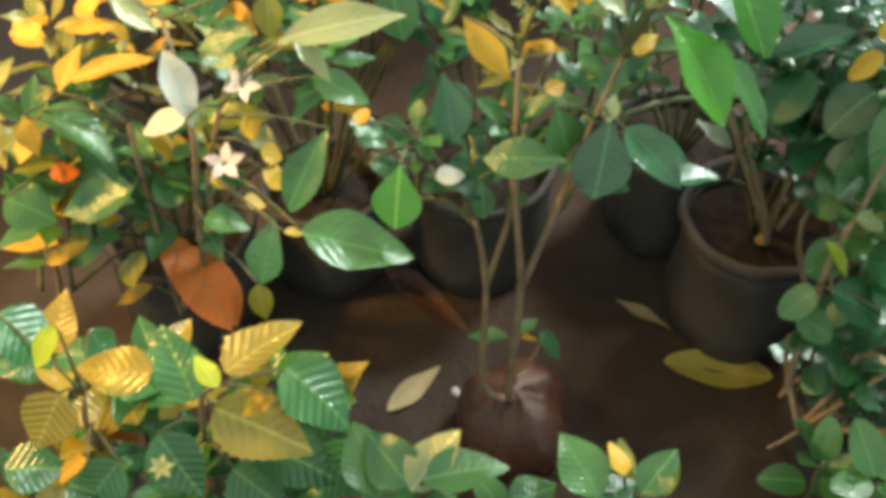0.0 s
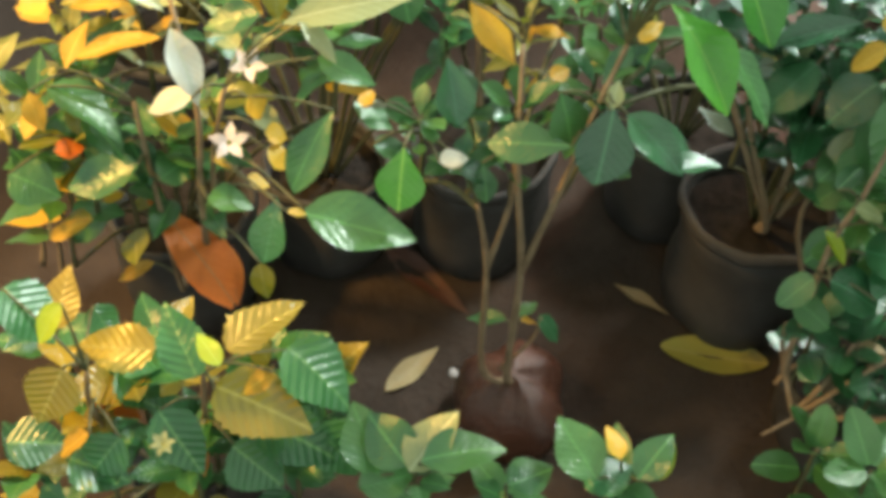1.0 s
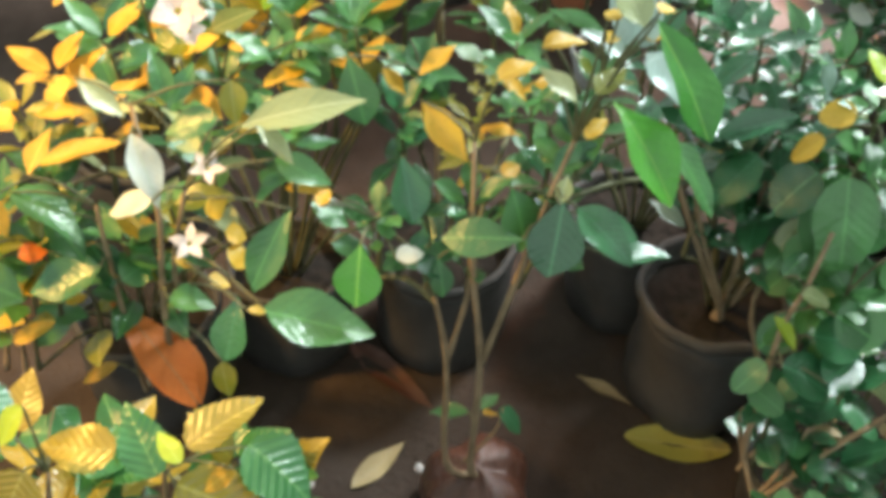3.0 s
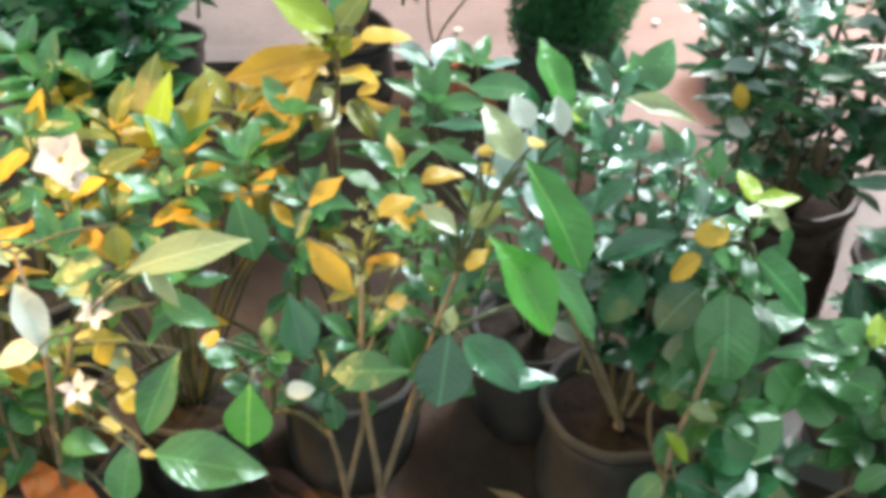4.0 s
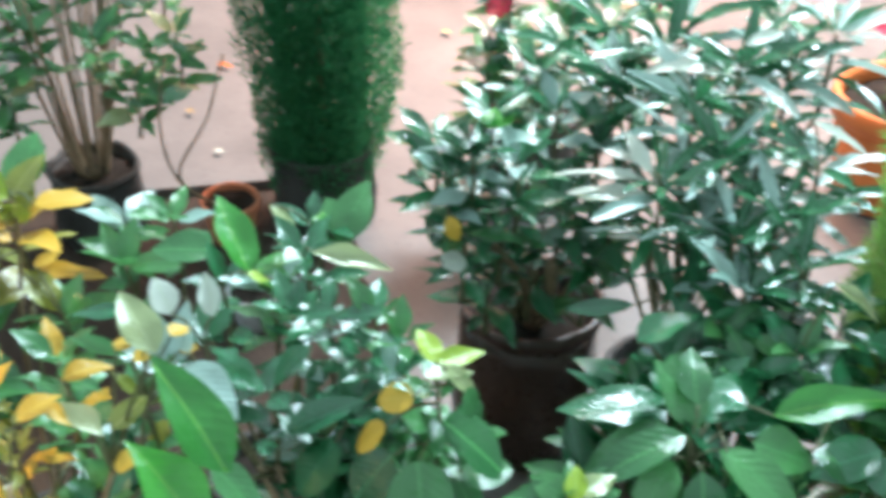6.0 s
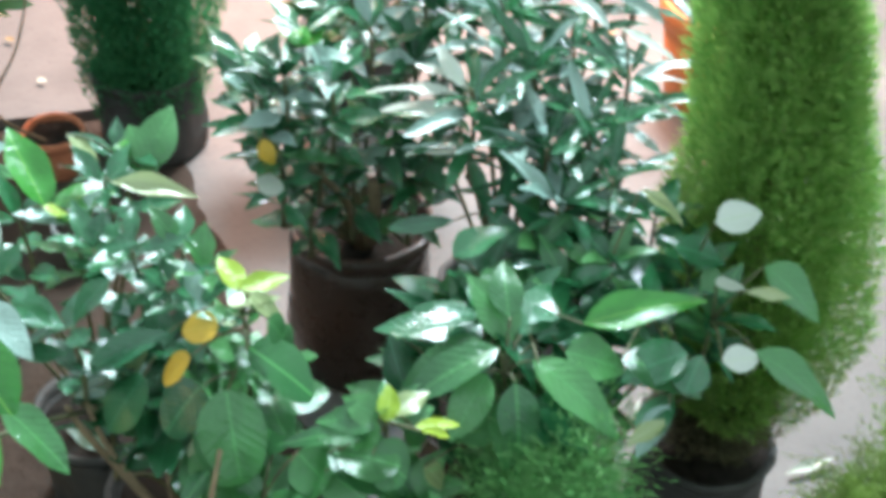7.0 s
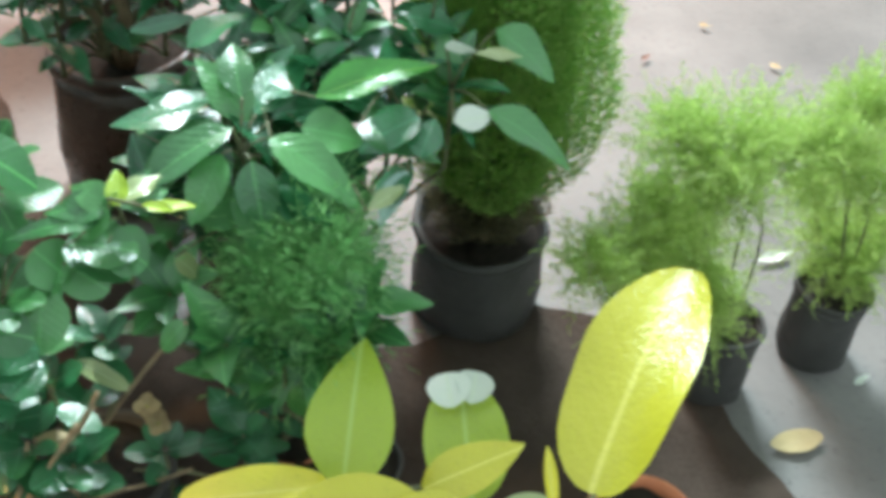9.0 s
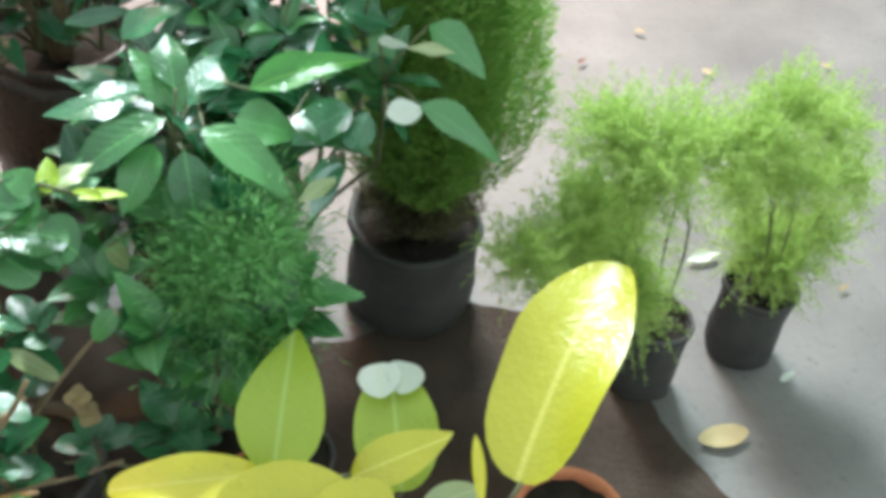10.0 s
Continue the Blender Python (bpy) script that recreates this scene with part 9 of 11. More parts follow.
tube("leaf_stalk", ((1.056, 1.537, 0.828), (1.050, 1.518, 0.840), (1.044, 1.499, 0.831)), 0.0022, 0.0014, TWIG, p)
tube("leaf_stalk", ((1.150, 1.592, 0.869), (1.145, 1.580, 0.905), (1.140, 1.569, 0.920)), 0.0022, 0.0014, TWIG, p)
keep(p)

p = plant("large_leaved_shrub", 1.020, 1.160, "shrub with large drooping pointed leaves", "potted plant")
bag(p, 0.100, 0.200, BAG, 13)
leaf(p, "ovate", (0.860, 1.061, 0.673), (0.749, 1.068, 0.602), 0.067, "green", bend=0.45, facing=(-0.07, -0.20, 1.04), twist=18)
leaf(p, "ovate", (0.895, 0.996, 0.698), (0.969, 0.921, 0.627), 0.059, "green", bend=0.45, facing=(-0.11, -0.18, 1.04), twist=-2)
leaf(p, "ovate", (0.966, 1.026, 0.715), (1.110, 1.007, 0.729), 0.048, "bright", bend=0.45, facing=(-0.13, -0.19, 1.02), twist=9)
leaf(p, "ovate", (1.002, 0.982, 0.687), (1.085, 0.933, 0.646), 0.070, "green", bend=0.45, facing=(-0.13, -0.17, 1.03), twist=-12)
leaf(p, "ovate", (0.946, 1.024, 0.675), (1.014, 0.997, 0.649), 0.063, "green", bend=0.45, facing=(-0.12, -0.19, 1.03), twist=13)
leaf(p, "ovate", (0.859, 1.022, 0.605), (0.803, 1.033, 0.562), 0.072, "green", bend=0.20, facing=(-0.07, -0.19, 1.05), twist=-18)
leaf(p, "ovate", (0.884, 1.013, 0.636), (0.856, 0.971, 0.554), 0.071, "green", bend=0.45, facing=(-0.09, -0.18, 1.05), twist=-13)
leaf(p, "ovate", (0.902, 1.001, 0.632), (0.953, 0.948, 0.574), 0.079, "dark", bend=0.45, facing=(-0.10, -0.18, 1.04), twist=-17)
leaf(p, "ovate", (1.006, 0.909, 0.618), (1.059, 0.944, 0.645), 0.047, "dark", bend=0.28, facing=(-0.13, -0.17, 1.04), twist=-15)
leaf(p, "ovate", (0.784, 1.155, 0.615), (0.882, 1.165, 0.638), 0.066, "dark", bend=0.45, facing=(-0.07, -0.21, 1.02), twist=-3)
leaf(p, "ovate", (0.874, 1.234, 0.672), (0.959, 1.245, 0.691), 0.051, "dark", bend=0.45, facing=(-0.09, -0.22, 1.00), twist=-12)
leaf(p, "lance", (0.929, 1.171, 0.693), (0.991, 1.163, 0.683), 0.020, "dark", bend=0.28, facing=(-0.10, -0.21, 1.01), twist=-13)
leaf(p, "ovate", (1.055, 0.915, 0.674), (1.093, 0.951, 0.696), 0.046, "dark", bend=0.12, facing=(-0.14, -0.17, 1.03), twist=-9)
leaf(p, "lance", (0.978, 0.901, 0.627), (1.040, 0.913, 0.637), 0.023, "pale", bend=0.20, facing=(-0.13, -0.16, 1.04), twist=14)
# the white leaves here are highlights painted as leaf colour
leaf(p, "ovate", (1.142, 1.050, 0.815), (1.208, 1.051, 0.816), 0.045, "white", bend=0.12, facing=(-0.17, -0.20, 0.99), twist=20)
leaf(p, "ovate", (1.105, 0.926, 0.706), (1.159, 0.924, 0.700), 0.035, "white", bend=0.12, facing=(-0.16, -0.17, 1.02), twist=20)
leaf(p, "ovate", (1.155, 0.931, 0.704), (1.233, 0.862, 0.641), 0.047, "green", bend=0.45, facing=(-0.17, -0.15, 1.02), twist=0)
leaf(p, "lance", (1.097, 1.157, 0.797), (1.146, 1.121, 0.754), 0.023, "pale", bend=0.28, facing=(-0.14, -0.21, 0.99), twist=-1)
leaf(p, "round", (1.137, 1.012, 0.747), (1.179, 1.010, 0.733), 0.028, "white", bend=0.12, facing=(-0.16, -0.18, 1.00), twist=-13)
leaf(p, "lance", (1.168, 0.995, 0.743), (1.232, 0.981, 0.728), 0.017, "pale", bend=0.12, facing=(-0.17, -0.18, 1.00), twist=20)
leaf(p, "ovate", (1.224, 1.037, 0.736), (1.280, 0.983, 0.678), 0.057, "green", bend=0.45, facing=(-0.17, -0.17, 1.00), twist=2)
leaf(p, "ovate", (1.121, 1.094, 0.746), (1.186, 1.069, 0.721), 0.049, "dark", bend=0.28, facing=(-0.15, -0.19, 1.00), twist=4)
leaf(p, "ovate", (0.913, 0.996, 0.560), (0.947, 0.954, 0.504), 0.065, "green", bend=0.45, facing=(-0.10, -0.17, 1.05), twist=-18)
leaf(p, "ovate", (0.785, 1.005, 0.439), (0.801, 0.919, 0.348), 0.059, "dark", bend=0.45, facing=(-0.04, -0.19, 1.06), twist=-1)
leaf(p, "ovate", (0.798, 0.962, 0.409), (0.835, 0.902, 0.351), 0.067, "green", bend=0.45, facing=(-0.04, -0.18, 1.06), twist=5)
leaf(p, "ovate", (0.910, 0.942, 0.422), (0.845, 0.891, 0.320), 0.059, "green", bend=0.45, facing=(-0.06, -0.17, 1.06), twist=6)
leaf(p, "round", (0.769, 1.026, 0.517), (0.791, 1.009, 0.487), 0.036, "pale", bend=0.20, facing=(-0.04, -0.21, 1.04), twist=-11)
tube("stem", ((1.013, 1.157, 0.170), (0.970, 1.141, 0.386), (0.929, 1.125, 0.508)), 0.0038, 0.0028, TWIG, p)
shoot(p, (0.929, 1.125, 0.508), (0.929, 1.125, 0.648), 11, 0.066, 0.032, "ovate", "green", spread=55, top=5, bend=0.25, r=0.0040, mat2="dark", share=0.50)
tube("stem", ((1.018, 1.158, 0.170), (1.008, 1.149, 0.395), (0.999, 1.140, 0.525)), 0.0038, 0.0028, TWIG, p)
shoot(p, (0.999, 1.140, 0.525), (0.999, 1.140, 0.665), 11, 0.067, 0.033, "ovate", "green", spread=55, top=5, bend=0.25, r=0.0040, mat2="dark", share=0.50)
tube("stem", ((1.012, 1.164, 0.170), (0.963, 1.189, 0.374), (0.917, 1.213, 0.487)), 0.0038, 0.0028, TWIG, p)
shoot(p, (0.917, 1.213, 0.487), (0.917, 1.213, 0.627), 11, 0.069, 0.034, "ovate", "green", spread=55, top=5, bend=0.25, r=0.0040, mat2="dark", share=0.50)
tube("stem", ((1.023, 1.159, 0.170), (1.043, 1.150, 0.412), (1.062, 1.143, 0.555)), 0.0038, 0.0028, TWIG, p)
shoot(p, (1.062, 1.143, 0.555), (1.062, 1.143, 0.695), 11, 0.067, 0.033, "ovate", "green", spread=55, top=5, bend=0.25, r=0.0040, mat2="dark", share=0.50)
tube("stem", ((1.019, 1.167, 0.170), (1.016, 1.207, 0.390), (1.012, 1.246, 0.516)), 0.0038, 0.0028, TWIG, p)
shoot(p, (1.012, 1.246, 0.516), (1.012, 1.246, 0.656), 11, 0.070, 0.034, "ovate", "green", spread=55, top=5, bend=0.25, r=0.0040, mat2="dark", share=0.50)
tube("stem", ((1.025, 1.153, 0.170), (1.057, 1.109, 0.393), (1.088, 1.067, 0.522)), 0.0038, 0.0028, TWIG, p)
shoot(p, (1.088, 1.067, 0.522), (1.088, 1.067, 0.662), 11, 0.066, 0.032, "ovate", "green", spread=55, top=5, bend=0.25, r=0.0040, mat2="dark", share=0.50)
tube("stem", ((1.031, 1.150, 0.170), (1.098, 1.090, 0.393), (1.161, 1.033, 0.520)), 0.0038, 0.0028, TWIG, p)
shoot(p, (1.161, 1.033, 0.520), (1.161, 1.033, 0.660), 11, 0.066, 0.032, "ovate", "green", spread=55, top=5, bend=0.25, r=0.0040, mat2="dark", share=0.50)
tube("stem", ((1.032, 1.156, 0.170), (1.100, 1.131, 0.401), (1.165, 1.107, 0.536)), 0.0038, 0.0028, TWIG, p)
shoot(p, (1.165, 1.107, 0.536), (1.165, 1.107, 0.676), 11, 0.068, 0.033, "ovate", "green", spread=55, top=5, bend=0.25, r=0.0040, mat2="dark", share=0.50)
tube("stem", ((1.025, 1.167, 0.170), (1.052, 1.208, 0.408), (1.079, 1.248, 0.548)), 0.0038, 0.0028, TWIG, p)
shoot(p, (1.079, 1.248, 0.548), (1.079, 1.248, 0.688), 11, 0.070, 0.034, "ovate", "green", spread=55, top=5, bend=0.25, r=0.0040, mat2="dark", share=0.50)
tube("stem", ((1.031, 1.163, 0.170), (1.095, 1.182, 0.417), (1.157, 1.200, 0.564)), 0.0038, 0.0028, TWIG, p)
shoot(p, (1.157, 1.200, 0.564), (1.157, 1.200, 0.704), 11, 0.070, 0.034, "ovate", "green", spread=55, top=5, bend=0.25, r=0.0040, mat2="dark", share=0.50)
tube("stem", ((1.009, 1.152, 0.170), (0.942, 1.105, 0.307), (0.879, 1.060, 0.364)), 0.0038, 0.0028, TWIG, p)
shoot(p, (0.879, 1.060, 0.364), (0.879, 1.060, 0.504), 11, 0.068, 0.033, "ovate", "green", spread=55, top=5, bend=0.25, r=0.0040, mat2="dark", share=0.50)
tube("stem", ((1.019, 1.150, 0.170), (1.011, 1.094, 0.342), (1.004, 1.040, 0.429)), 0.0038, 0.0028, TWIG, p)
shoot(p, (1.004, 1.040, 0.429), (1.004, 1.040, 0.569), 11, 0.067, 0.033, "ovate", "green", spread=55, top=5, bend=0.25, r=0.0040, mat2="dark", share=0.50)
tube("stem", ((1.006, 1.159, 0.170), (0.924, 1.153, 0.314), (0.846, 1.147, 0.377)), 0.0038, 0.0028, TWIG, p)
shoot(p, (0.846, 1.147, 0.377), (0.846, 1.147, 0.517), 11, 0.070, 0.034, "ovate", "green", spread=55, top=5, bend=0.25, r=0.0040, mat2="dark", share=0.50)
tube("leaf_stalk", ((0.929, 1.125, 0.648), (0.894, 1.093, 0.671), (0.860, 1.061, 0.673)), 0.0022, 0.0014, TWIG, p)
tube("leaf_stalk", ((0.929, 1.125, 0.648), (0.912, 1.061, 0.683), (0.895, 0.996, 0.698)), 0.0022, 0.0014, TWIG, p)
tube("leaf_stalk", ((0.929, 1.125, 0.648), (0.948, 1.076, 0.692), (0.966, 1.026, 0.715)), 0.0022, 0.0014, TWIG, p)
tube("leaf_stalk", ((1.088, 1.067, 0.662), (1.045, 1.025, 0.684), (1.002, 0.982, 0.687)), 0.0022, 0.0014, TWIG, p)
tube("leaf_stalk", ((0.929, 1.125, 0.648), (0.938, 1.075, 0.672), (0.946, 1.024, 0.675)), 0.0022, 0.0014, TWIG, p)
tube("leaf_stalk", ((0.879, 1.060, 0.504), (0.869, 1.041, 0.565), (0.859, 1.022, 0.605)), 0.0022, 0.0014, TWIG, p)
tube("leaf_stalk", ((0.929, 1.125, 0.625), (0.906, 1.069, 0.641), (0.884, 1.013, 0.636)), 0.0022, 0.0014, TWIG, p)
tube("leaf_stalk", ((1.004, 1.040, 0.569), (0.953, 1.020, 0.611), (0.902, 1.001, 0.632)), 0.0022, 0.0014, TWIG, p)
tube("leaf_stalk", ((1.004, 1.040, 0.569), (1.005, 0.974, 0.603), (1.006, 0.909, 0.618)), 0.0022, 0.0014, TWIG, p)
tube("leaf_stalk", ((0.846, 1.147, 0.517), (0.815, 1.151, 0.576), (0.784, 1.155, 0.615)), 0.0022, 0.0014, TWIG, p)
tube("leaf_stalk", ((0.917, 1.213, 0.627), (0.896, 1.224, 0.660), (0.874, 1.234, 0.672)), 0.0022, 0.0014, TWIG, p)
tube("leaf_stalk", ((0.929, 1.125, 0.648), (0.929, 1.148, 0.681), (0.929, 1.171, 0.693)), 0.0022, 0.0014, TWIG, p)
tube("leaf_stalk", ((1.088, 1.067, 0.662), (1.071, 0.991, 0.678), (1.055, 0.915, 0.674)), 0.0022, 0.0014, TWIG, p)
tube("leaf_stalk", ((1.004, 1.040, 0.569), (0.991, 0.970, 0.608), (0.978, 0.901, 0.627)), 0.0022, 0.0014, TWIG, p)
tube("leaf_stalk", ((1.165, 1.107, 0.676), (1.153, 1.079, 0.755), (1.142, 1.050, 0.815)), 0.0022, 0.0014, TWIG, p)
tube("leaf_stalk", ((1.161, 1.033, 0.660), (1.133, 0.979, 0.693), (1.105, 0.926, 0.706)), 0.0022, 0.0014, TWIG, p)
tube("leaf_stalk", ((1.161, 1.033, 0.660), (1.158, 0.982, 0.692), (1.155, 0.931, 0.704)), 0.0022, 0.0014, TWIG, p)
tube("leaf_stalk", ((1.062, 1.143, 0.695), (1.080, 1.150, 0.756), (1.097, 1.157, 0.797)), 0.0022, 0.0014, TWIG, p)
tube("leaf_stalk", ((1.161, 1.033, 0.660), (1.149, 1.023, 0.714), (1.137, 1.012, 0.747)), 0.0022, 0.0014, TWIG, p)
tube("leaf_stalk", ((1.161, 1.033, 0.660), (1.165, 1.014, 0.712), (1.168, 0.995, 0.743)), 0.0022, 0.0014, TWIG, p)
tube("leaf_stalk", ((1.161, 1.033, 0.660), (1.192, 1.035, 0.708), (1.224, 1.037, 0.736)), 0.0022, 0.0014, TWIG, p)
tube("leaf_stalk", ((1.165, 1.107, 0.676), (1.143, 1.101, 0.721), (1.121, 1.094, 0.746)), 0.0022, 0.0014, TWIG, p)
tube("leaf_stalk", ((0.879, 1.060, 0.504), (0.896, 1.028, 0.542), (0.913, 0.996, 0.560)), 0.0022, 0.0014, TWIG, p)
tube("leaf_stalk", ((0.879, 1.060, 0.434), (0.832, 1.033, 0.446), (0.785, 1.005, 0.439)), 0.0022, 0.0014, TWIG, p)
tube("leaf_stalk", ((0.879, 1.060, 0.388), (0.838, 1.011, 0.409), (0.798, 0.962, 0.409)), 0.0022, 0.0014, TWIG, p)
tube("leaf_stalk", ((0.879, 1.060, 0.411), (0.895, 1.001, 0.426), (0.910, 0.942, 0.422)), 0.0022, 0.0014, TWIG, p)
tube("leaf_stalk", ((0.879, 1.060, 0.504), (0.824, 1.043, 0.521), (0.769, 1.026, 0.517)), 0.0022, 0.0014, TWIG, p)
tube("stem", ((1.020, 1.160, 0.180), (0.935, 1.136, 0.399), (0.878, 1.120, 0.570)), 0.0042, 0.0030, TWIG, p)
shoot(p, (0.878, 1.120, 0.570), (0.878, 1.120, 0.670), 11, 0.105, 0.044, "ovate", "green", spread=72, top=4, bend=0.32, r=0.0040, mat2="dark", share=0.75)
tube("stem", ((1.020, 1.160, 0.180), (1.011, 1.136, 0.393), (1.005, 1.120, 0.561)), 0.0042, 0.0030, TWIG, p)
shoot(p, (1.005, 1.120, 0.561), (1.005, 1.120, 0.661), 11, 0.105, 0.044, "ovate", "green", spread=72, top=4, bend=0.32, r=0.0040, mat2="dark", share=0.75)
tube("stem", ((1.020, 1.160, 0.180), (1.057, 1.160, 0.389), (1.081, 1.160, 0.555)), 0.0042, 0.0030, TWIG, p)
shoot(p, (1.081, 1.160, 0.555), (1.081, 1.160, 0.655), 11, 0.105, 0.044, "ovate", "green", spread=72, top=4, bend=0.32, r=0.0040, mat2="dark", share=0.75)
tube("stem", ((1.020, 1.160, 0.180), (0.997, 1.196, 0.389), (0.982, 1.220, 0.556)), 0.0042, 0.0030, TWIG, p)
shoot(p, (0.982, 1.220, 0.556), (0.982, 1.220, 0.656), 11, 0.105, 0.044, "ovate", "green", spread=72, top=4, bend=0.32, r=0.0040, mat2="dark", share=0.75)
tube("stem", ((1.000, 1.150, 0.180), (0.920, 1.080, 0.450), (0.868, 1.030, 0.650)), 0.0050, 0.0032, TWIG, p)
leaf(p, "ovate", (0.862, 1.040, 0.690), (0.737, 1.030, 0.639), 0.052, "green", bend=0.42, facing=(-0.10, -0.19, 1.03))
tube("leaf_stalk", ((0.868, 1.030, 0.650), (0.865, 1.035, 0.678), (0.862, 1.040, 0.690)), 0.0024, 0.0015, TWIG, p)
leaf(p, "ovate", (0.899, 1.020, 0.677), (0.987, 0.950, 0.584), 0.063, "green", bend=0.42, facing=(-0.10, -0.19, 1.03))
tube("leaf_stalk", ((0.868, 1.030, 0.650), (0.883, 1.025, 0.671), (0.899, 1.020, 0.677)), 0.0024, 0.0015, TWIG, p)
leaf(p, "ovate", (0.869, 1.000, 0.667), (0.865, 0.960, 0.583), 0.053, "green", bend=0.30, facing=(-0.10, -0.19, 1.03))
tube("leaf_stalk", ((0.868, 1.030, 0.650), (0.869, 1.015, 0.667), (0.869, 1.000, 0.667)), 0.0024, 0.0015, TWIG, p)
leaf(p, "ovate", (0.915, 1.000, 0.646), (0.948, 0.960, 0.550), 0.085, "dark", bend=0.25, facing=(-0.10, -0.19, 1.03))
tube("leaf_stalk", ((0.868, 1.030, 0.650), (0.891, 1.015, 0.656), (0.915, 1.000, 0.646)), 0.0024, 0.0015, TWIG, p)
leaf(p, "ovate", (0.840, 1.020, 0.672), (0.783, 0.980, 0.614), 0.052, "green", bend=0.30, facing=(-0.10, -0.19, 1.03))
tube("leaf_stalk", ((0.868, 1.030, 0.650), (0.854, 1.025, 0.669), (0.840, 1.020, 0.672)), 0.0024, 0.0015, TWIG, p)
leaf(p, "ovate", (0.893, 1.060, 0.676), (0.854, 1.130, 0.731), 0.056, "green", bend=0.30, facing=(-0.10, -0.19, 1.03))
tube("leaf_stalk", ((0.868, 1.030, 0.650), (0.881, 1.045, 0.671), (0.893, 1.060, 0.676)), 0.0024, 0.0015, TWIG, p)
leaf(p, "ovate", (0.900, 1.060, 0.683), (0.991, 1.120, 0.692), 0.058, "dark", bend=0.30, facing=(-0.10, -0.19, 1.03))
tube("leaf_stalk", ((0.868, 1.030, 0.650), (0.884, 1.045, 0.675), (0.900, 1.060, 0.683)), 0.0024, 0.0015, TWIG, p)
leaf(p, "ovate", (0.888, 1.070, 0.707), (0.904, 1.140, 0.733), 0.044, "green", bend=0.30, facing=(-0.10, -0.19, 1.03))
tube("leaf_stalk", ((0.868, 1.030, 0.650), (0.878, 1.050, 0.686), (0.888, 1.070, 0.707)), 0.0024, 0.0015, TWIG, p)
leaf(p, "ovate", (1.072, 0.950, 0.705), (1.003, 0.970, 0.660), 0.065, "dark", bend=0.35, facing=(-0.10, -0.19, 1.03))
tube("leaf_stalk", ((1.060, 0.960, 0.660), (1.066, 0.955, 0.691), (1.072, 0.950, 0.705)), 0.0024, 0.0015, TWIG, p)
leaf(p, "ovate", (1.048, 0.930, 0.644), (0.996, 0.900, 0.596), 0.032, "silver", bend=0.20, facing=(-0.10, -0.19, 1.03))
tube("leaf_stalk", ((1.060, 0.960, 0.660), (1.054, 0.945, 0.660), (1.048, 0.930, 0.644)), 0.0024, 0.0015, TWIG, p)
leaf(p, "ovate", (0.919, 1.050, 0.677), (1.035, 1.070, 0.632), 0.051, "dark", bend=0.35, facing=(-0.10, -0.19, 1.03))
tube("leaf_stalk", ((0.868, 1.030, 0.650), (0.893, 1.040, 0.671), (0.919, 1.050, 0.677)), 0.0024, 0.0015, TWIG, p)
keep(p)

p = plant("drooping_leaf_shrub", 0.980, 1.400, "dark green shrub with drooping oval leaves beside a brown bag", "potted plant")
bag(p, 0.080, 0.140, BAG, 14)
tube("stem", ((0.967, 1.383, 0.119), (0.894, 1.282, 0.293), (0.823, 1.186, 0.380)), 0.0038, 0.0028, TWIG, p)
shoot(p, (0.823, 1.186, 0.380), (0.823, 1.186, 0.520), 11, 0.074, 0.036, "ovate", "green", spread=55, top=5, bend=0.28, r=0.0040, mat2="dark", share=0.50)
tube("stem", ((0.970, 1.385, 0.119), (0.911, 1.294, 0.314), (0.855, 1.207, 0.418)), 0.0038, 0.0028, TWIG, p)
shoot(p, (0.855, 1.207, 0.418), (0.855, 1.207, 0.558), 11, 0.074, 0.036, "ovate", "green", spread=55, top=5, bend=0.28, r=0.0040, mat2="dark", share=0.50)
tube("stem", ((0.973, 1.387, 0.119), (0.930, 1.311, 0.324), (0.890, 1.238, 0.436)), 0.0038, 0.0028, TWIG, p)
shoot(p, (0.890, 1.238, 0.436), (0.890, 1.238, 0.576), 11, 0.075, 0.036, "ovate", "green", spread=55, top=5, bend=0.28, r=0.0040, mat2="dark", share=0.50)
tube("stem", ((0.965, 1.379, 0.119), (0.874, 1.256, 0.288), (0.787, 1.137, 0.372)), 0.0038, 0.0028, TWIG, p)
shoot(p, (0.787, 1.137, 0.372), (0.787, 1.137, 0.512), 11, 0.073, 0.035, "ovate", "green", spread=55, top=5, bend=0.28, r=0.0040, mat2="dark", share=0.50)
tube("stem", ((0.974, 1.381, 0.119), (0.936, 1.267, 0.323), (0.900, 1.158, 0.436)), 0.0038, 0.0028, TWIG, p)
shoot(p, (0.900, 1.158, 0.436), (0.900, 1.158, 0.576), 11, 0.073, 0.035, "ovate", "green", spread=55, top=5, bend=0.28, r=0.0040, mat2="dark", share=0.50)
keep(p)

p = plant("pointed_leaf_plant", 0.980, 0.900, "small plant with drooping pointed green leaves", "potted plant")
bag(p, 0.060, 0.100, BAG, 15)
tube("stem", ((0.965, 0.902, 0.085), (0.878, 0.916, 0.253), (0.795, 0.928, 0.336)), 0.0038, 0.0028, TWIG, p)
shoot(p, (0.795, 0.928, 0.336), (0.795, 0.928, 0.436), 10, 0.076, 0.044, "ovate", "green", spread=55, top=5, bend=0.30, r=0.0040)
tube("stem", ((0.970, 0.899, 0.085), (0.912, 0.896, 0.239), (0.857, 0.892, 0.310)), 0.0038, 0.0028, TWIG, p)
shoot(p, (0.857, 0.892, 0.310), (0.857, 0.892, 0.410), 10, 0.081, 0.044, "ovate", "green", spread=55, top=5, bend=0.30, r=0.0040, mat2="dark", share=0.30)
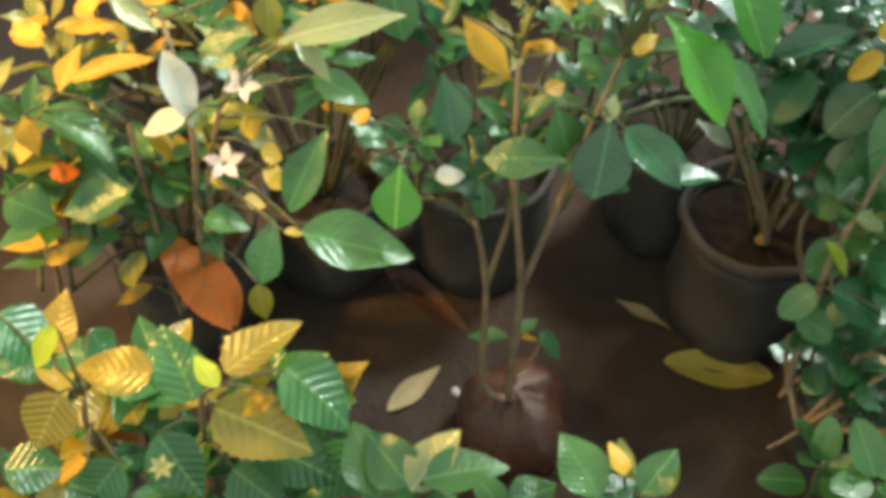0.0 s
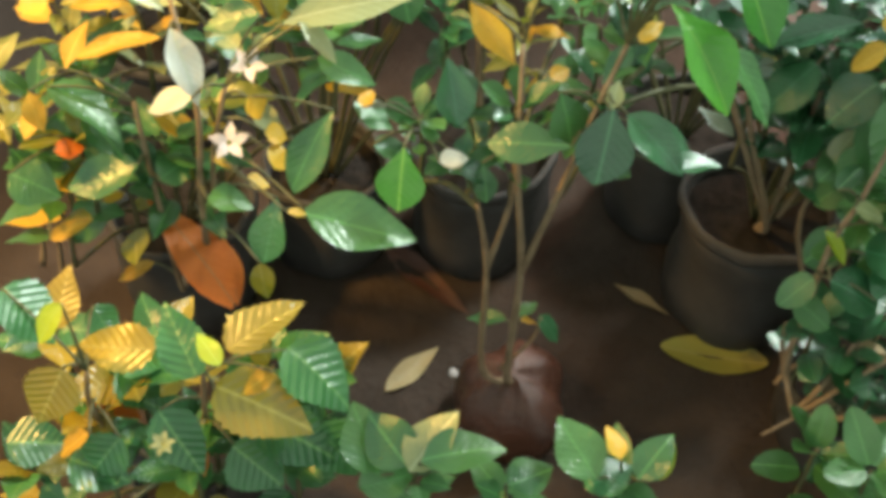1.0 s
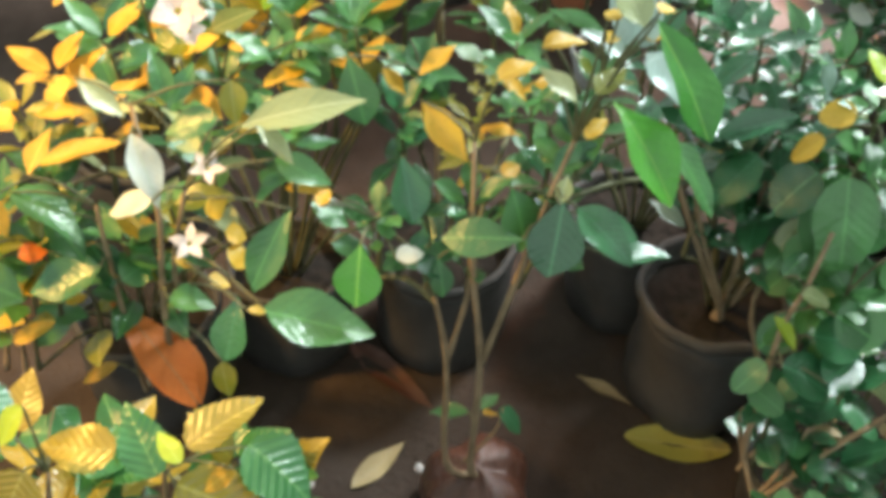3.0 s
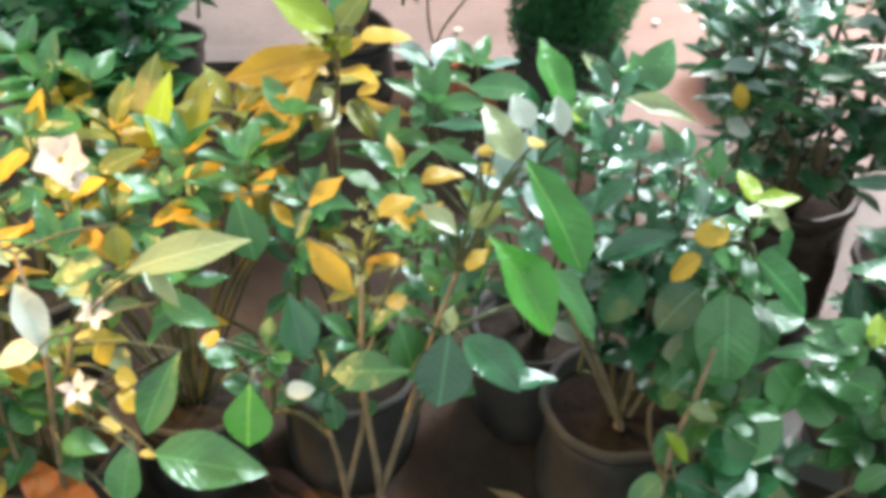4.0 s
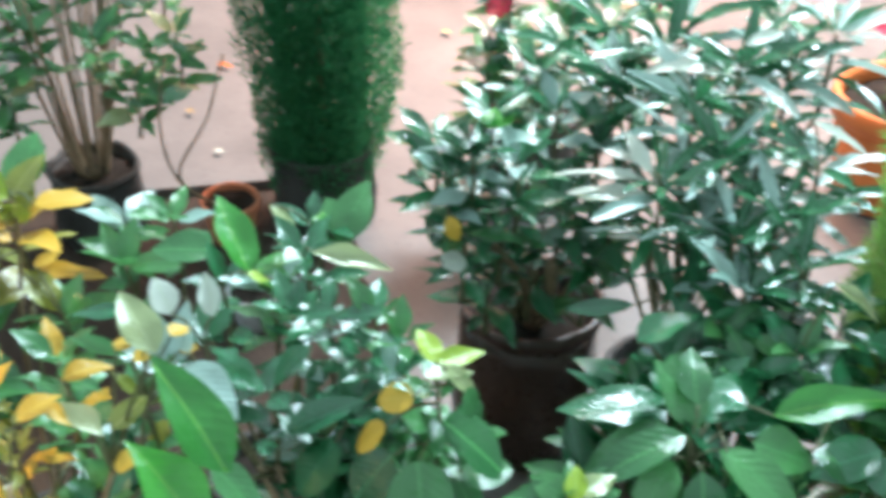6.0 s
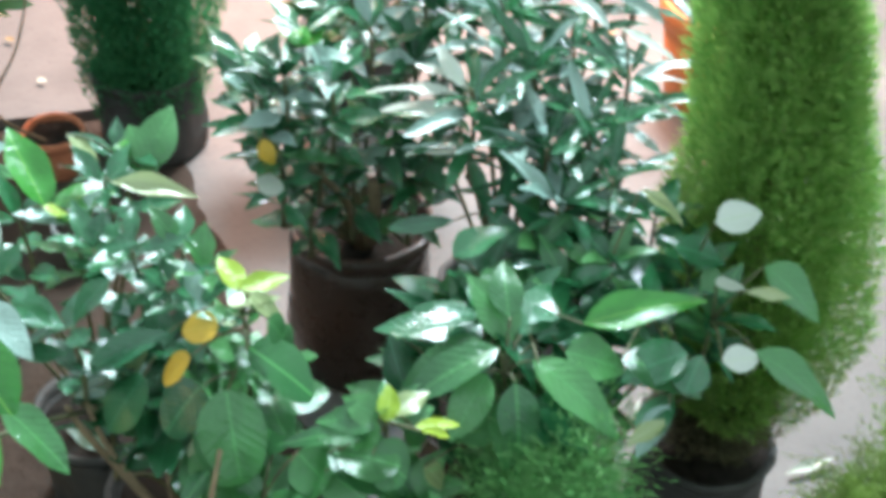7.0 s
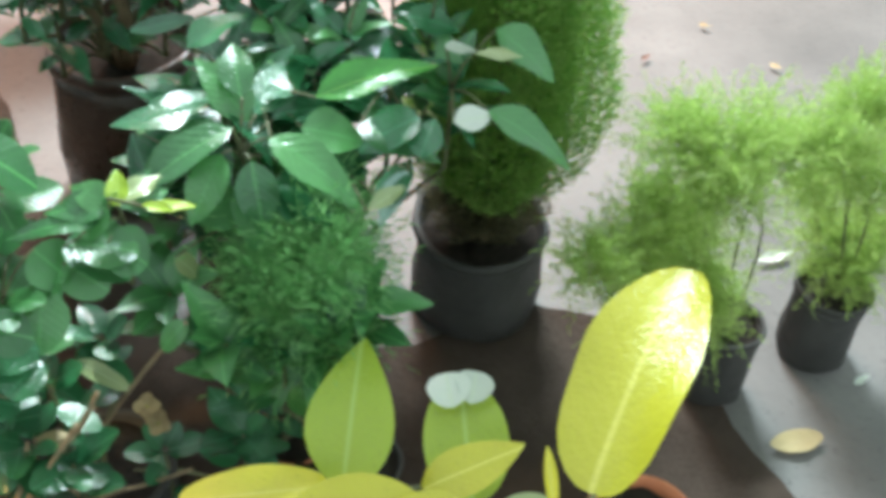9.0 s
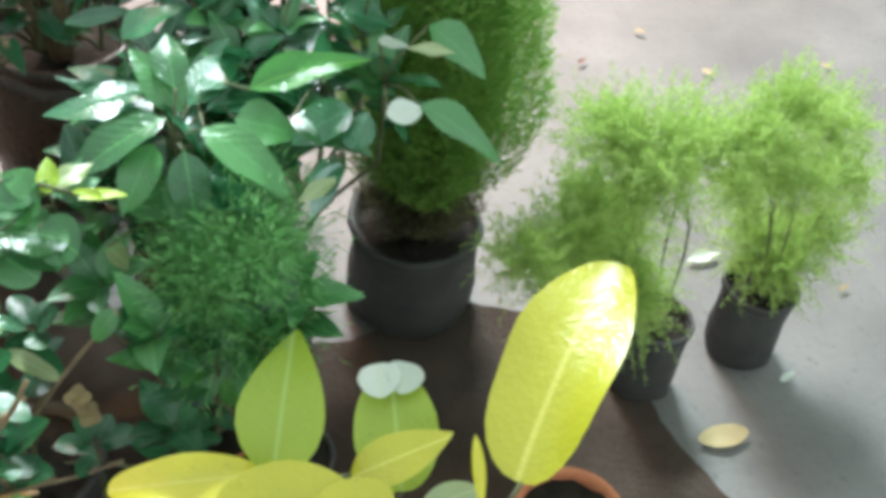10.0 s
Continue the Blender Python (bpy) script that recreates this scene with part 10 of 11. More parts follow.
tube("stem", ((0.976, 0.898, 0.085), (0.949, 0.889, 0.252), (0.924, 0.881, 0.334)), 0.0038, 0.0028, TWIG, p)
shoot(p, (0.924, 0.881, 0.334), (0.924, 0.881, 0.434), 9, 0.074, 0.041, "ovate", "green", spread=55, top=5, bend=0.30, r=0.0040)
tube("stem", ((0.980, 0.900, 0.085), (0.978, 0.903, 0.262), (0.976, 0.905, 0.352)), 0.0038, 0.0028, TWIG, p)
shoot(p, (0.976, 0.905, 0.352), (0.976, 0.905, 0.452), 8, 0.071, 0.037, "ovate", "green", spread=55, top=5, bend=0.30, r=0.0040)
tube("stem", ((0.962, 0.909, 0.085), (0.855, 0.965, 0.267), (0.753, 1.019, 0.362)), 0.0038, 0.0028, TWIG, p)
shoot(p, (0.753, 1.019, 0.362), (0.753, 1.019, 0.462), 9, 0.074, 0.041, "ovate", "green", spread=55, top=5, bend=0.30, r=0.0040)
tube("stem", ((0.971, 0.909, 0.085), (0.915, 0.964, 0.266), (0.862, 1.016, 0.359)), 0.0038, 0.0028, TWIG, p)
shoot(p, (0.862, 1.016, 0.359), (0.862, 1.016, 0.459), 9, 0.075, 0.042, "ovate", "green", spread=55, top=5, bend=0.30, r=0.0040)
keep(p)

p = plant("feathery_plant", 0.922, 0.975, "bushy plant with fine feathery green foliage", "potted plant")
bag(p, 0.080, 0.120, BAG, 16)
crown(p, 0.353, 0.583, 0.125, 16000, NEEDLE_GREEN, 0.022, 0.0011, 5, 0.3, "tuft")
keep(p)

p = plant("conifer", 0.630, 2.550, "tall dense dark green columnar conifer in a bag", "conifer", group="potted conifers")
bag(p, 0.120, 0.220, BAG, 17)
tube("trunk", ((0.630, 2.550, 0.176), (0.634, 2.550, 0.685), (0.630, 2.550, 1.058)), 0.012, 0.004, BARK, p)
crown(p, 0.100, 1.150, 0.185, 40000, NEEDLE_DARK, 0.024, 0.0019, 11, 0.75, "column")
keep(p)

p = plant("conifer", 1.340, 1.190, "dense yellow-green columnar conifer with a bare foot in a black bag", "conifer", group="potted conifers")
bag(p, 0.112, 0.200, BAG, 18)
tube("trunk", ((1.340, 1.190, 0.160), (1.345, 1.190, 0.500), (1.290, 1.190, 1.020)), 0.032, 0.005, BARK, p)
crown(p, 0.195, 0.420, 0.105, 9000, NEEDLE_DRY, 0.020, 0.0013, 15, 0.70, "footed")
crown(p, 0.265, 1.120, 0.168, 60000, NEEDLE_GOLD, 0.020, 0.0013, 12, 0.70, "footed", -0.10)
keep(p)

p = plant("conifer", 1.620, 0.845, "small light green feathery conifer with uneven plumes in a black bag", "conifer", group="potted conifers")
bag(p, 0.058, 0.170, BAG, 19)
plumes(p, (1.620, 0.845, 0.150), ((1.458, 0.810, 0.655, 0.085), (1.420, 0.870, 0.640, 0.060), (1.582, 0.840, 0.580, 0.060), (1.462, 0.810, 0.572, 0.070), (1.410, 0.870, 0.519, 0.050), (1.369, 0.840, 0.484, 0.070), (1.270, 0.810, 0.507, 0.050), (1.485, 0.870, 0.374, 0.075), (1.390, 0.840, 0.381, 0.070), (1.493, 0.810, 0.341, 0.070), (1.491, 0.870, 0.431, 0.060)), NEEDLE_LIGHT, 13)
keep(p)

p = plant("conifer", 1.835, 0.830, "small light green feathery conifer in a black bag on the concrete", "conifer", group="potted conifers")
bag(p, 0.062, 0.170, BAG, 20)
plumes(p, (1.835, 0.830, 0.150), ((1.634, 0.800, 0.605, 0.070), (1.881, 0.860, 0.512, 0.075), (1.726, 0.830, 0.626, 0.060), (1.738, 0.800, 0.505, 0.085), (1.813, 0.860, 0.289, 0.075), (1.905, 0.830, 0.280, 0.080), (1.822, 0.800, 0.265, 0.055), (1.728, 0.860, 0.423, 0.050), (1.928, 0.830, 0.401, 0.060)), NEEDLE_LIGHT, 14)
keep(p)

p = plant("stemmed_shrub", -0.360, 2.550, "shrub with a bundle of pale bare stems and leafy top", "potted plant")
bag(p, 0.100, 0.200, BAG, 21)
tube("stem", ((-0.330, 2.550, 0.17), (-0.309, 2.550, 0.350), (-0.278, 2.550, 0.700)), 0.005, 0.003, BARK, p)
tube("stem", ((-0.382, 2.570, 0.17), (-0.414, 2.599, 0.350), (-0.461, 2.642, 0.700)), 0.005, 0.003, BARK, p)
tube("stem", ((-0.357, 2.520, 0.17), (-0.354, 2.487, 0.350), (-0.350, 2.437, 0.700)), 0.005, 0.003, BARK, p)
tube("stem", ((-0.342, 2.574, 0.17), (-0.327, 2.593, 0.350), (-0.305, 2.621, 0.700)), 0.005, 0.003, BARK, p)
tube("stem", ((-0.390, 2.545, 0.17), (-0.435, 2.537, 0.350), (-0.502, 2.525, 0.700)), 0.005, 0.003, BARK, p)
tube("stem", ((-0.335, 2.534, 0.17), (-0.304, 2.514, 0.350), (-0.258, 2.485, 0.700)), 0.005, 0.003, BARK, p)
tube("stem", ((-0.368, 2.579, 0.17), (-0.375, 2.605, 0.350), (-0.385, 2.644, 0.700)), 0.005, 0.003, BARK, p)
tube("stem", ((-0.374, 2.523, 0.17), (-0.396, 2.480, 0.350), (-0.430, 2.415, 0.700)), 0.005, 0.003, BARK, p)
tube("stem", ((-0.332, 2.560, 0.17), (-0.295, 2.574, 0.350), (-0.239, 2.594, 0.700)), 0.005, 0.003, BARK, p)
tube("stem", ((-0.388, 2.561, 0.17), (-0.416, 2.573, 0.350), (-0.457, 2.590, 0.700)), 0.005, 0.003, BARK, p)
tube("stem", ((-0.347, 2.523, 0.17), (-0.338, 2.504, 0.350), (-0.325, 2.476, 0.700)), 0.005, 0.003, BARK, p)
tube("stem", ((-0.351, 2.579, 0.17), (-0.338, 2.619, 0.350), (-0.319, 2.680, 0.700)), 0.005, 0.003, BARK, p)
tube("stem", ((-0.386, 2.535, 0.17), (-0.415, 2.518, 0.350), (-0.458, 2.493, 0.700)), 0.005, 0.003, BARK, p)
tube("stem", ((-0.331, 2.544, 0.17), (-0.307, 2.538, 0.350), (-0.272, 2.531, 0.700)), 0.005, 0.003, BARK, p)
tube("stem", ((-0.377, 2.575, 0.17), (-0.404, 2.612, 0.350), (-0.443, 2.668, 0.700)), 0.005, 0.003, BARK, p)
tube("stem", ((-0.364, 2.520, 0.17), (-0.368, 2.484, 0.350), (-0.375, 2.430, 0.700)), 0.005, 0.003, BARK, p)
tube("stem", ((-0.337, 2.569, 0.17), (-0.316, 2.587, 0.350), (-0.285, 2.613, 0.700)), 0.005, 0.003, BARK, p)
tube("stem", ((-0.390, 2.551, 0.17), (-0.439, 2.553, 0.350), (-0.512, 2.556, 0.700)), 0.005, 0.003, BARK, p)
shoot(p, (-0.360, 2.550, 0.550), (-0.360, 2.550, 0.700), 16, 0.075, 0.032, "ovate", "green", mat2="pale", share=0.15)
shoot(p, (-0.260, 2.600, 0.470), (-0.260, 2.600, 0.620), 16, 0.075, 0.032, "ovate", "green", mat2="pale", share=0.15)
shoot(p, (-0.460, 2.570, 0.490), (-0.460, 2.570, 0.640), 16, 0.075, 0.032, "ovate", "green", mat2="pale", share=0.15)
shoot(p, (-0.310, 2.450, 0.410), (-0.310, 2.450, 0.560), 16, 0.075, 0.032, "ovate", "green", mat2="pale", share=0.15)
shoot(p, (-0.440, 2.470, 0.430), (-0.440, 2.470, 0.580), 16, 0.075, 0.032, "ovate", "green", mat2="pale", share=0.15)
shoot(p, (-0.200, 2.510, 0.350), (-0.200, 2.510, 0.500), 16, 0.075, 0.032, "ovate", "green", mat2="pale", share=0.15)
shoot(p, (-0.530, 2.550, 0.370), (-0.530, 2.550, 0.520), 16, 0.075, 0.032, "ovate", "green", mat2="pale", share=0.15)
shoot(p, (-0.360, 2.650, 0.600), (-0.360, 2.650, 0.750), 16, 0.075, 0.032, "ovate", "green", mat2="pale", share=0.15)
shoot(p, (-0.260, 2.550, 0.650), (-0.260, 2.550, 0.800), 16, 0.075, 0.032, "ovate", "green", mat2="pale", share=0.15)
shoot(p, (-0.410, 2.600, 0.670), (-0.410, 2.600, 0.820), 16, 0.075, 0.032, "ovate", "green", mat2="pale", share=0.15)
shoot(p, (-0.160, 2.600, 0.510), (-0.160, 2.600, 0.660), 16, 0.075, 0.032, "ovate", "green", mat2="pale", share=0.15)
shoot(p, (-0.560, 2.600, 0.530), (-0.560, 2.600, 0.680), 16, 0.075, 0.032, "ovate", "green", mat2="pale", share=0.15)
shoot(p, (-0.240, 2.430, 0.330), (-0.240, 2.430, 0.480), 16, 0.075, 0.032, "ovate", "green", mat2="pale", share=0.15)
shoot(p, (-0.500, 2.450, 0.310), (-0.500, 2.450, 0.460), 16, 0.075, 0.032, "ovate", "green", mat2="pale", share=0.15)
shoot(p, (-0.140, 2.450, 0.410), (-0.140, 2.450, 0.560), 16, 0.075, 0.032, "ovate", "green", mat2="pale", share=0.15)
shoot(p, (-0.600, 2.500, 0.430), (-0.600, 2.500, 0.580), 16, 0.075, 0.032, "ovate", "green", mat2="pale", share=0.15)
keep(p)

p = plant("stemmed_shrub", 0.100, 2.580, "shrub with a bundle of pale bare stems and leafy top", "potted plant")
bag(p, 0.100, 0.200, BAG, 22)
tube("stem", ((0.130, 2.580, 0.17), (0.151, 2.580, 0.350), (0.182, 2.580, 0.700)), 0.005, 0.003, BARK, p)
tube("stem", ((0.078, 2.600, 0.17), (0.046, 2.629, 0.350), (-0.001, 2.672, 0.700)), 0.005, 0.003, BARK, p)
tube("stem", ((0.103, 2.550, 0.17), (0.106, 2.517, 0.350), (0.110, 2.467, 0.700)), 0.005, 0.003, BARK, p)
tube("stem", ((0.118, 2.604, 0.17), (0.133, 2.623, 0.350), (0.155, 2.651, 0.700)), 0.005, 0.003, BARK, p)
tube("stem", ((0.070, 2.575, 0.17), (0.025, 2.567, 0.350), (-0.042, 2.555, 0.700)), 0.005, 0.003, BARK, p)
tube("stem", ((0.125, 2.564, 0.17), (0.156, 2.544, 0.350), (0.202, 2.515, 0.700)), 0.005, 0.003, BARK, p)
tube("stem", ((0.092, 2.609, 0.17), (0.085, 2.635, 0.350), (0.075, 2.674, 0.700)), 0.005, 0.003, BARK, p)
tube("stem", ((0.086, 2.553, 0.17), (0.064, 2.510, 0.350), (0.030, 2.445, 0.700)), 0.005, 0.003, BARK, p)
tube("stem", ((0.128, 2.590, 0.17), (0.165, 2.604, 0.350), (0.221, 2.624, 0.700)), 0.005, 0.003, BARK, p)
tube("stem", ((0.072, 2.591, 0.17), (0.044, 2.603, 0.350), (0.003, 2.620, 0.700)), 0.005, 0.003, BARK, p)
tube("stem", ((0.113, 2.553, 0.17), (0.122, 2.534, 0.350), (0.135, 2.506, 0.700)), 0.005, 0.003, BARK, p)
tube("stem", ((0.109, 2.609, 0.17), (0.122, 2.649, 0.350), (0.141, 2.710, 0.700)), 0.005, 0.003, BARK, p)
tube("stem", ((0.074, 2.565, 0.17), (0.045, 2.548, 0.350), (0.002, 2.523, 0.700)), 0.005, 0.003, BARK, p)
tube("stem", ((0.129, 2.574, 0.17), (0.153, 2.568, 0.350), (0.188, 2.561, 0.700)), 0.005, 0.003, BARK, p)
tube("stem", ((0.083, 2.605, 0.17), (0.056, 2.642, 0.350), (0.017, 2.698, 0.700)), 0.005, 0.003, BARK, p)
tube("stem", ((0.096, 2.550, 0.17), (0.092, 2.514, 0.350), (0.085, 2.460, 0.700)), 0.005, 0.003, BARK, p)
tube("stem", ((0.123, 2.599, 0.17), (0.144, 2.617, 0.350), (0.175, 2.643, 0.700)), 0.005, 0.003, BARK, p)
tube("stem", ((0.070, 2.581, 0.17), (0.021, 2.583, 0.350), (-0.052, 2.586, 0.700)), 0.005, 0.003, BARK, p)
shoot(p, (0.100, 2.580, 0.550), (0.100, 2.580, 0.700), 16, 0.075, 0.032, "ovate", "green", mat2="pale", share=0.15)
shoot(p, (0.200, 2.630, 0.470), (0.200, 2.630, 0.620), 16, 0.075, 0.032, "ovate", "green", mat2="pale", share=0.15)
shoot(p, (0.000, 2.600, 0.490), (0.000, 2.600, 0.640), 16, 0.075, 0.032, "ovate", "green", mat2="pale", share=0.15)
shoot(p, (0.150, 2.480, 0.410), (0.150, 2.480, 0.560), 16, 0.075, 0.032, "ovate", "green", mat2="pale", share=0.15)
shoot(p, (0.020, 2.500, 0.430), (0.020, 2.500, 0.580), 16, 0.075, 0.032, "ovate", "green", mat2="pale", share=0.15)
shoot(p, (0.260, 2.540, 0.350), (0.260, 2.540, 0.500), 16, 0.075, 0.032, "ovate", "green", mat2="pale", share=0.15)
shoot(p, (-0.070, 2.580, 0.370), (-0.070, 2.580, 0.520), 16, 0.075, 0.032, "ovate", "green", mat2="pale", share=0.15)
shoot(p, (0.100, 2.680, 0.600), (0.100, 2.680, 0.750), 16, 0.075, 0.032, "ovate", "green", mat2="pale", share=0.15)
shoot(p, (0.200, 2.580, 0.650), (0.200, 2.580, 0.800), 16, 0.075, 0.032, "ovate", "green", mat2="pale", share=0.15)
shoot(p, (0.050, 2.630, 0.670), (0.050, 2.630, 0.820), 16, 0.075, 0.032, "ovate", "green", mat2="pale", share=0.15)
shoot(p, (0.300, 2.630, 0.510), (0.300, 2.630, 0.660), 16, 0.075, 0.032, "ovate", "green", mat2="pale", share=0.15)
shoot(p, (-0.100, 2.630, 0.530), (-0.100, 2.630, 0.680), 16, 0.075, 0.032, "ovate", "green", mat2="pale", share=0.15)
shoot(p, (0.220, 2.460, 0.330), (0.220, 2.460, 0.480), 16, 0.075, 0.032, "ovate", "green", mat2="pale", share=0.15)
shoot(p, (-0.040, 2.480, 0.310), (-0.040, 2.480, 0.460), 16, 0.075, 0.032, "ovate", "green", mat2="pale", share=0.15)
shoot(p, (0.320, 2.480, 0.410), (0.320, 2.480, 0.560), 16, 0.075, 0.032, "ovate", "green", mat2="pale", share=0.15)
shoot(p, (-0.140, 2.530, 0.430), (-0.140, 2.530, 0.580), 16, 0.075, 0.032, "ovate", "green", mat2="pale", share=0.15)
keep(p)

p = plant("twiggy_sapling", 0.400, 2.500, "thin bare twiggy sapling in a terracotta pot", "potted plant")
pot(p, 0.070, 0.120, TERRACOTTA, 23)
tube("stem", ((0.384, 2.482, 0.102), (0.290, 2.380, 0.262), (0.266, 2.326, 0.433), (0.292, 2.323, 0.593)), 0.0040, 0.0020, BARK, p)
tube("stem", ((0.384, 2.483, 0.102), (0.291, 2.384, 0.267), (0.363, 2.326, 0.443), (0.408, 2.314, 0.594)), 0.0040, 0.0020, BARK, p)
leaf(p, "ovate", (0.278, 2.311, 0.496), (0.340, 2.338, 0.505), 0.053, "dark", bend=0.20, facing=(0.01, -0.29, 0.94), twist=-9)
tube("leaf_stalk", ((0.276, 2.325, 0.493), (0.277, 2.318, 0.504), (0.278, 2.311, 0.496)), 0.0022, 0.0014, TWIG, p)
keep(p)

p = plant("red_flowered_shrub", 1.150, 2.600, "olive green shrub with small red flowers", "potted plant")
bag(p, 0.130, 0.220, BAG, 24)
tube("stem", ((1.138, 2.588, 0.187), (1.068, 2.516, 0.326), (1.001, 2.448, 0.386)), 0.0047, 0.0035, TWIG, p)
shoot(p, (1.001, 2.448, 0.386), (1.001, 2.448, 0.526), 18, 0.088, 0.035, "ovate", "green", spread=55, top=5, bend=0.14, r=0.0050, mat2="dark", share=0.40)
tube("stem", ((1.142, 2.584, 0.187), (1.098, 2.489, 0.299), (1.055, 2.399, 0.336)), 0.0047, 0.0035, TWIG, p)
shoot(p, (1.055, 2.399, 0.336), (1.055, 2.399, 0.476), 18, 0.088, 0.035, "ovate", "green", spread=55, top=5, bend=0.14, r=0.0050, mat2="dark", share=0.40)
tube("stem", ((1.138, 2.585, 0.187), (1.067, 2.499, 0.257), (1.000, 2.416, 0.261)), 0.0047, 0.0035, TWIG, p)
shoot(p, (1.000, 2.416, 0.261), (1.000, 2.416, 0.401), 18, 0.090, 0.036, "ovate", "green", spread=55, top=5, bend=0.14, r=0.0050, mat2="dark", share=0.40)
tube("stem", ((1.146, 2.580, 0.187), (1.120, 2.459, 0.266), (1.096, 2.345, 0.276)), 0.0047, 0.0035, TWIG, p)
shoot(p, (1.096, 2.345, 0.276), (1.096, 2.345, 0.416), 18, 0.088, 0.035, "ovate", "green", spread=55, top=5, bend=0.14, r=0.0050, mat2="dark", share=0.40)
tube("stem", ((1.152, 2.585, 0.187), (1.163, 2.497, 0.327), (1.173, 2.413, 0.388)), 0.0047, 0.0035, TWIG, p)
shoot(p, (1.173, 2.413, 0.388), (1.173, 2.413, 0.528), 18, 0.088, 0.035, "ovate", "green", spread=55, top=5, bend=0.14, r=0.0050, mat2="dark", share=0.40)
tube("stem", ((1.160, 2.585, 0.187), (1.218, 2.494, 0.339), (1.274, 2.408, 0.409)), 0.0047, 0.0035, TWIG, p)
shoot(p, (1.274, 2.408, 0.409), (1.274, 2.408, 0.549), 18, 0.088, 0.035, "ovate", "green", spread=55, top=5, bend=0.14, r=0.0050, mat2="dark", share=0.40)
tube("stem", ((1.141, 2.586, 0.187), (1.087, 2.502, 0.405), (1.035, 2.422, 0.529)), 0.0047, 0.0035, TWIG, p)
shoot(p, (1.035, 2.422, 0.529), (1.035, 2.422, 0.669), 18, 0.085, 0.034, "ovate", "green", spread=55, top=5, bend=0.14, r=0.0050, mat2="dark", share=0.40)
tube("stem", ((1.152, 2.585, 0.187), (1.167, 2.494, 0.416), (1.180, 2.407, 0.550)), 0.0047, 0.0035, TWIG, p)
shoot(p, (1.180, 2.407, 0.550), (1.180, 2.407, 0.690), 18, 0.085, 0.034, "ovate", "green", spread=55, top=5, bend=0.14, r=0.0050, mat2="dark", share=0.40)
tube("stem", ((1.163, 2.580, 0.187), (1.242, 2.463, 0.396), (1.317, 2.350, 0.512)), 0.0047, 0.0035, TWIG, p)
shoot(p, (1.317, 2.350, 0.512), (1.317, 2.350, 0.652), 18, 0.085, 0.034, "ovate", "green", spread=55, top=5, bend=0.14, r=0.0050, mat2="dark", share=0.40)
flower(p, (0.997, 2.384, 0.608), (-0.186, -0.604, 0.800), 6, 0.028, 0.027, "round", "petal_red")
flower(p, (1.324, 2.321, 0.615), (-0.267, -0.577, 0.793), 6, 0.024, 0.023, "round", "petal_red")
flower(p, (1.004, 2.369, 0.624), (-0.190, -0.604, 0.798), 5, 0.022, 0.021, "round", "petal_red")
keep(p)

p = plant("philodendron", 1.282, 0.598, "lemon yellow philodendron with large smooth leaves in a terracotta pot", "potted plant")
pot(p, 0.085, 0.150, TERRACOTTA, 25)
leaf(p, "ovate", (0.863, 0.705, 0.360), (0.959, 0.856, 0.440), 0.113, "lime", bend=0.20, facing=(-0.30, -0.42, 1.04), name="leaf")
leaf(p, "oblong", (0.992, 0.619, 0.370), (1.038, 0.747, 0.440), 0.108, "lime", bend=0.12, facing=(-0.30, -0.42, 1.04), name="leaf")
leaf(p, "oblong", (1.098, 0.525, 0.450), (1.335, 0.699, 0.545), 0.147, "lemon", bend=0.32, facing=(-0.22, 0.12, 1.0), name="leaf")
leaf(p, "oblong", (0.829, 0.681, 0.430), (0.672, 0.753, 0.400), 0.061, "lemon", bend=0.25, facing=(-0.30, -0.42, 1.04), name="leaf")
leaf(p, "oblong", (0.904, 0.566, 0.460), (0.764, 0.652, 0.440), 0.097, "lemon", bend=0.20, facing=(-0.30, -0.42, 1.04), name="leaf")
leaf(p, "oblong", (0.857, 0.586, 0.465), (0.949, 0.569, 0.455), 0.071, "lemon", bend=0.20, facing=(-0.30, -0.42, 1.04), name="leaf")
leaf(p, "ovate", (0.923, 0.628, 0.440), (1.050, 0.612, 0.470), 0.060, "lemon", bend=0.20, facing=(-0.30, -0.42, 1.04), name="leaf")
leaf(p, "blade", (1.044, 0.524, 0.440), (1.074, 0.596, 0.470), 0.016, "lemon", bend=0.20, facing=(-0.30, -0.42, 1.04), name="leaf")
leaf(p, "oblong", (0.991, 0.566, 0.400), (1.064, 0.558, 0.410), 0.041, "pale", bend=0.20, facing=(-0.30, -0.42, 1.04), name="leaf")
# folded-over tip, its white colour painting the glare on the underside
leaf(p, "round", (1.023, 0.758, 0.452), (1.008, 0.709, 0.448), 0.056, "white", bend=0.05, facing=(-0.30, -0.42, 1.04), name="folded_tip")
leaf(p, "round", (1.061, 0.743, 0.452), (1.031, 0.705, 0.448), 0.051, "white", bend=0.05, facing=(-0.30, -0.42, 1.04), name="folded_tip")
tube("stalk", ((1.265, 0.600, 0.128), (1.043, 0.644, 0.220), (0.848, 0.682, 0.348), (0.863, 0.705, 0.360)), 0.0045, 0.0032, TWIG, p)
tube("stalk", ((1.270, 0.598, 0.128), (1.118, 0.596, 0.224), (0.983, 0.594, 0.356), (0.992, 0.619, 0.370)), 0.0045, 0.0032, TWIG, p)
tube("stalk", ((1.275, 0.597, 0.128), (1.168, 0.549, 0.271), (1.075, 0.508, 0.441), (1.098, 0.525, 0.450)), 0.0045, 0.0032, TWIG, p)
tube("stalk", ((1.264, 0.600, 0.128), (1.048, 0.637, 0.268), (0.856, 0.669, 0.435), (0.829, 0.681, 0.430)), 0.0045, 0.0032, TWIG, p)
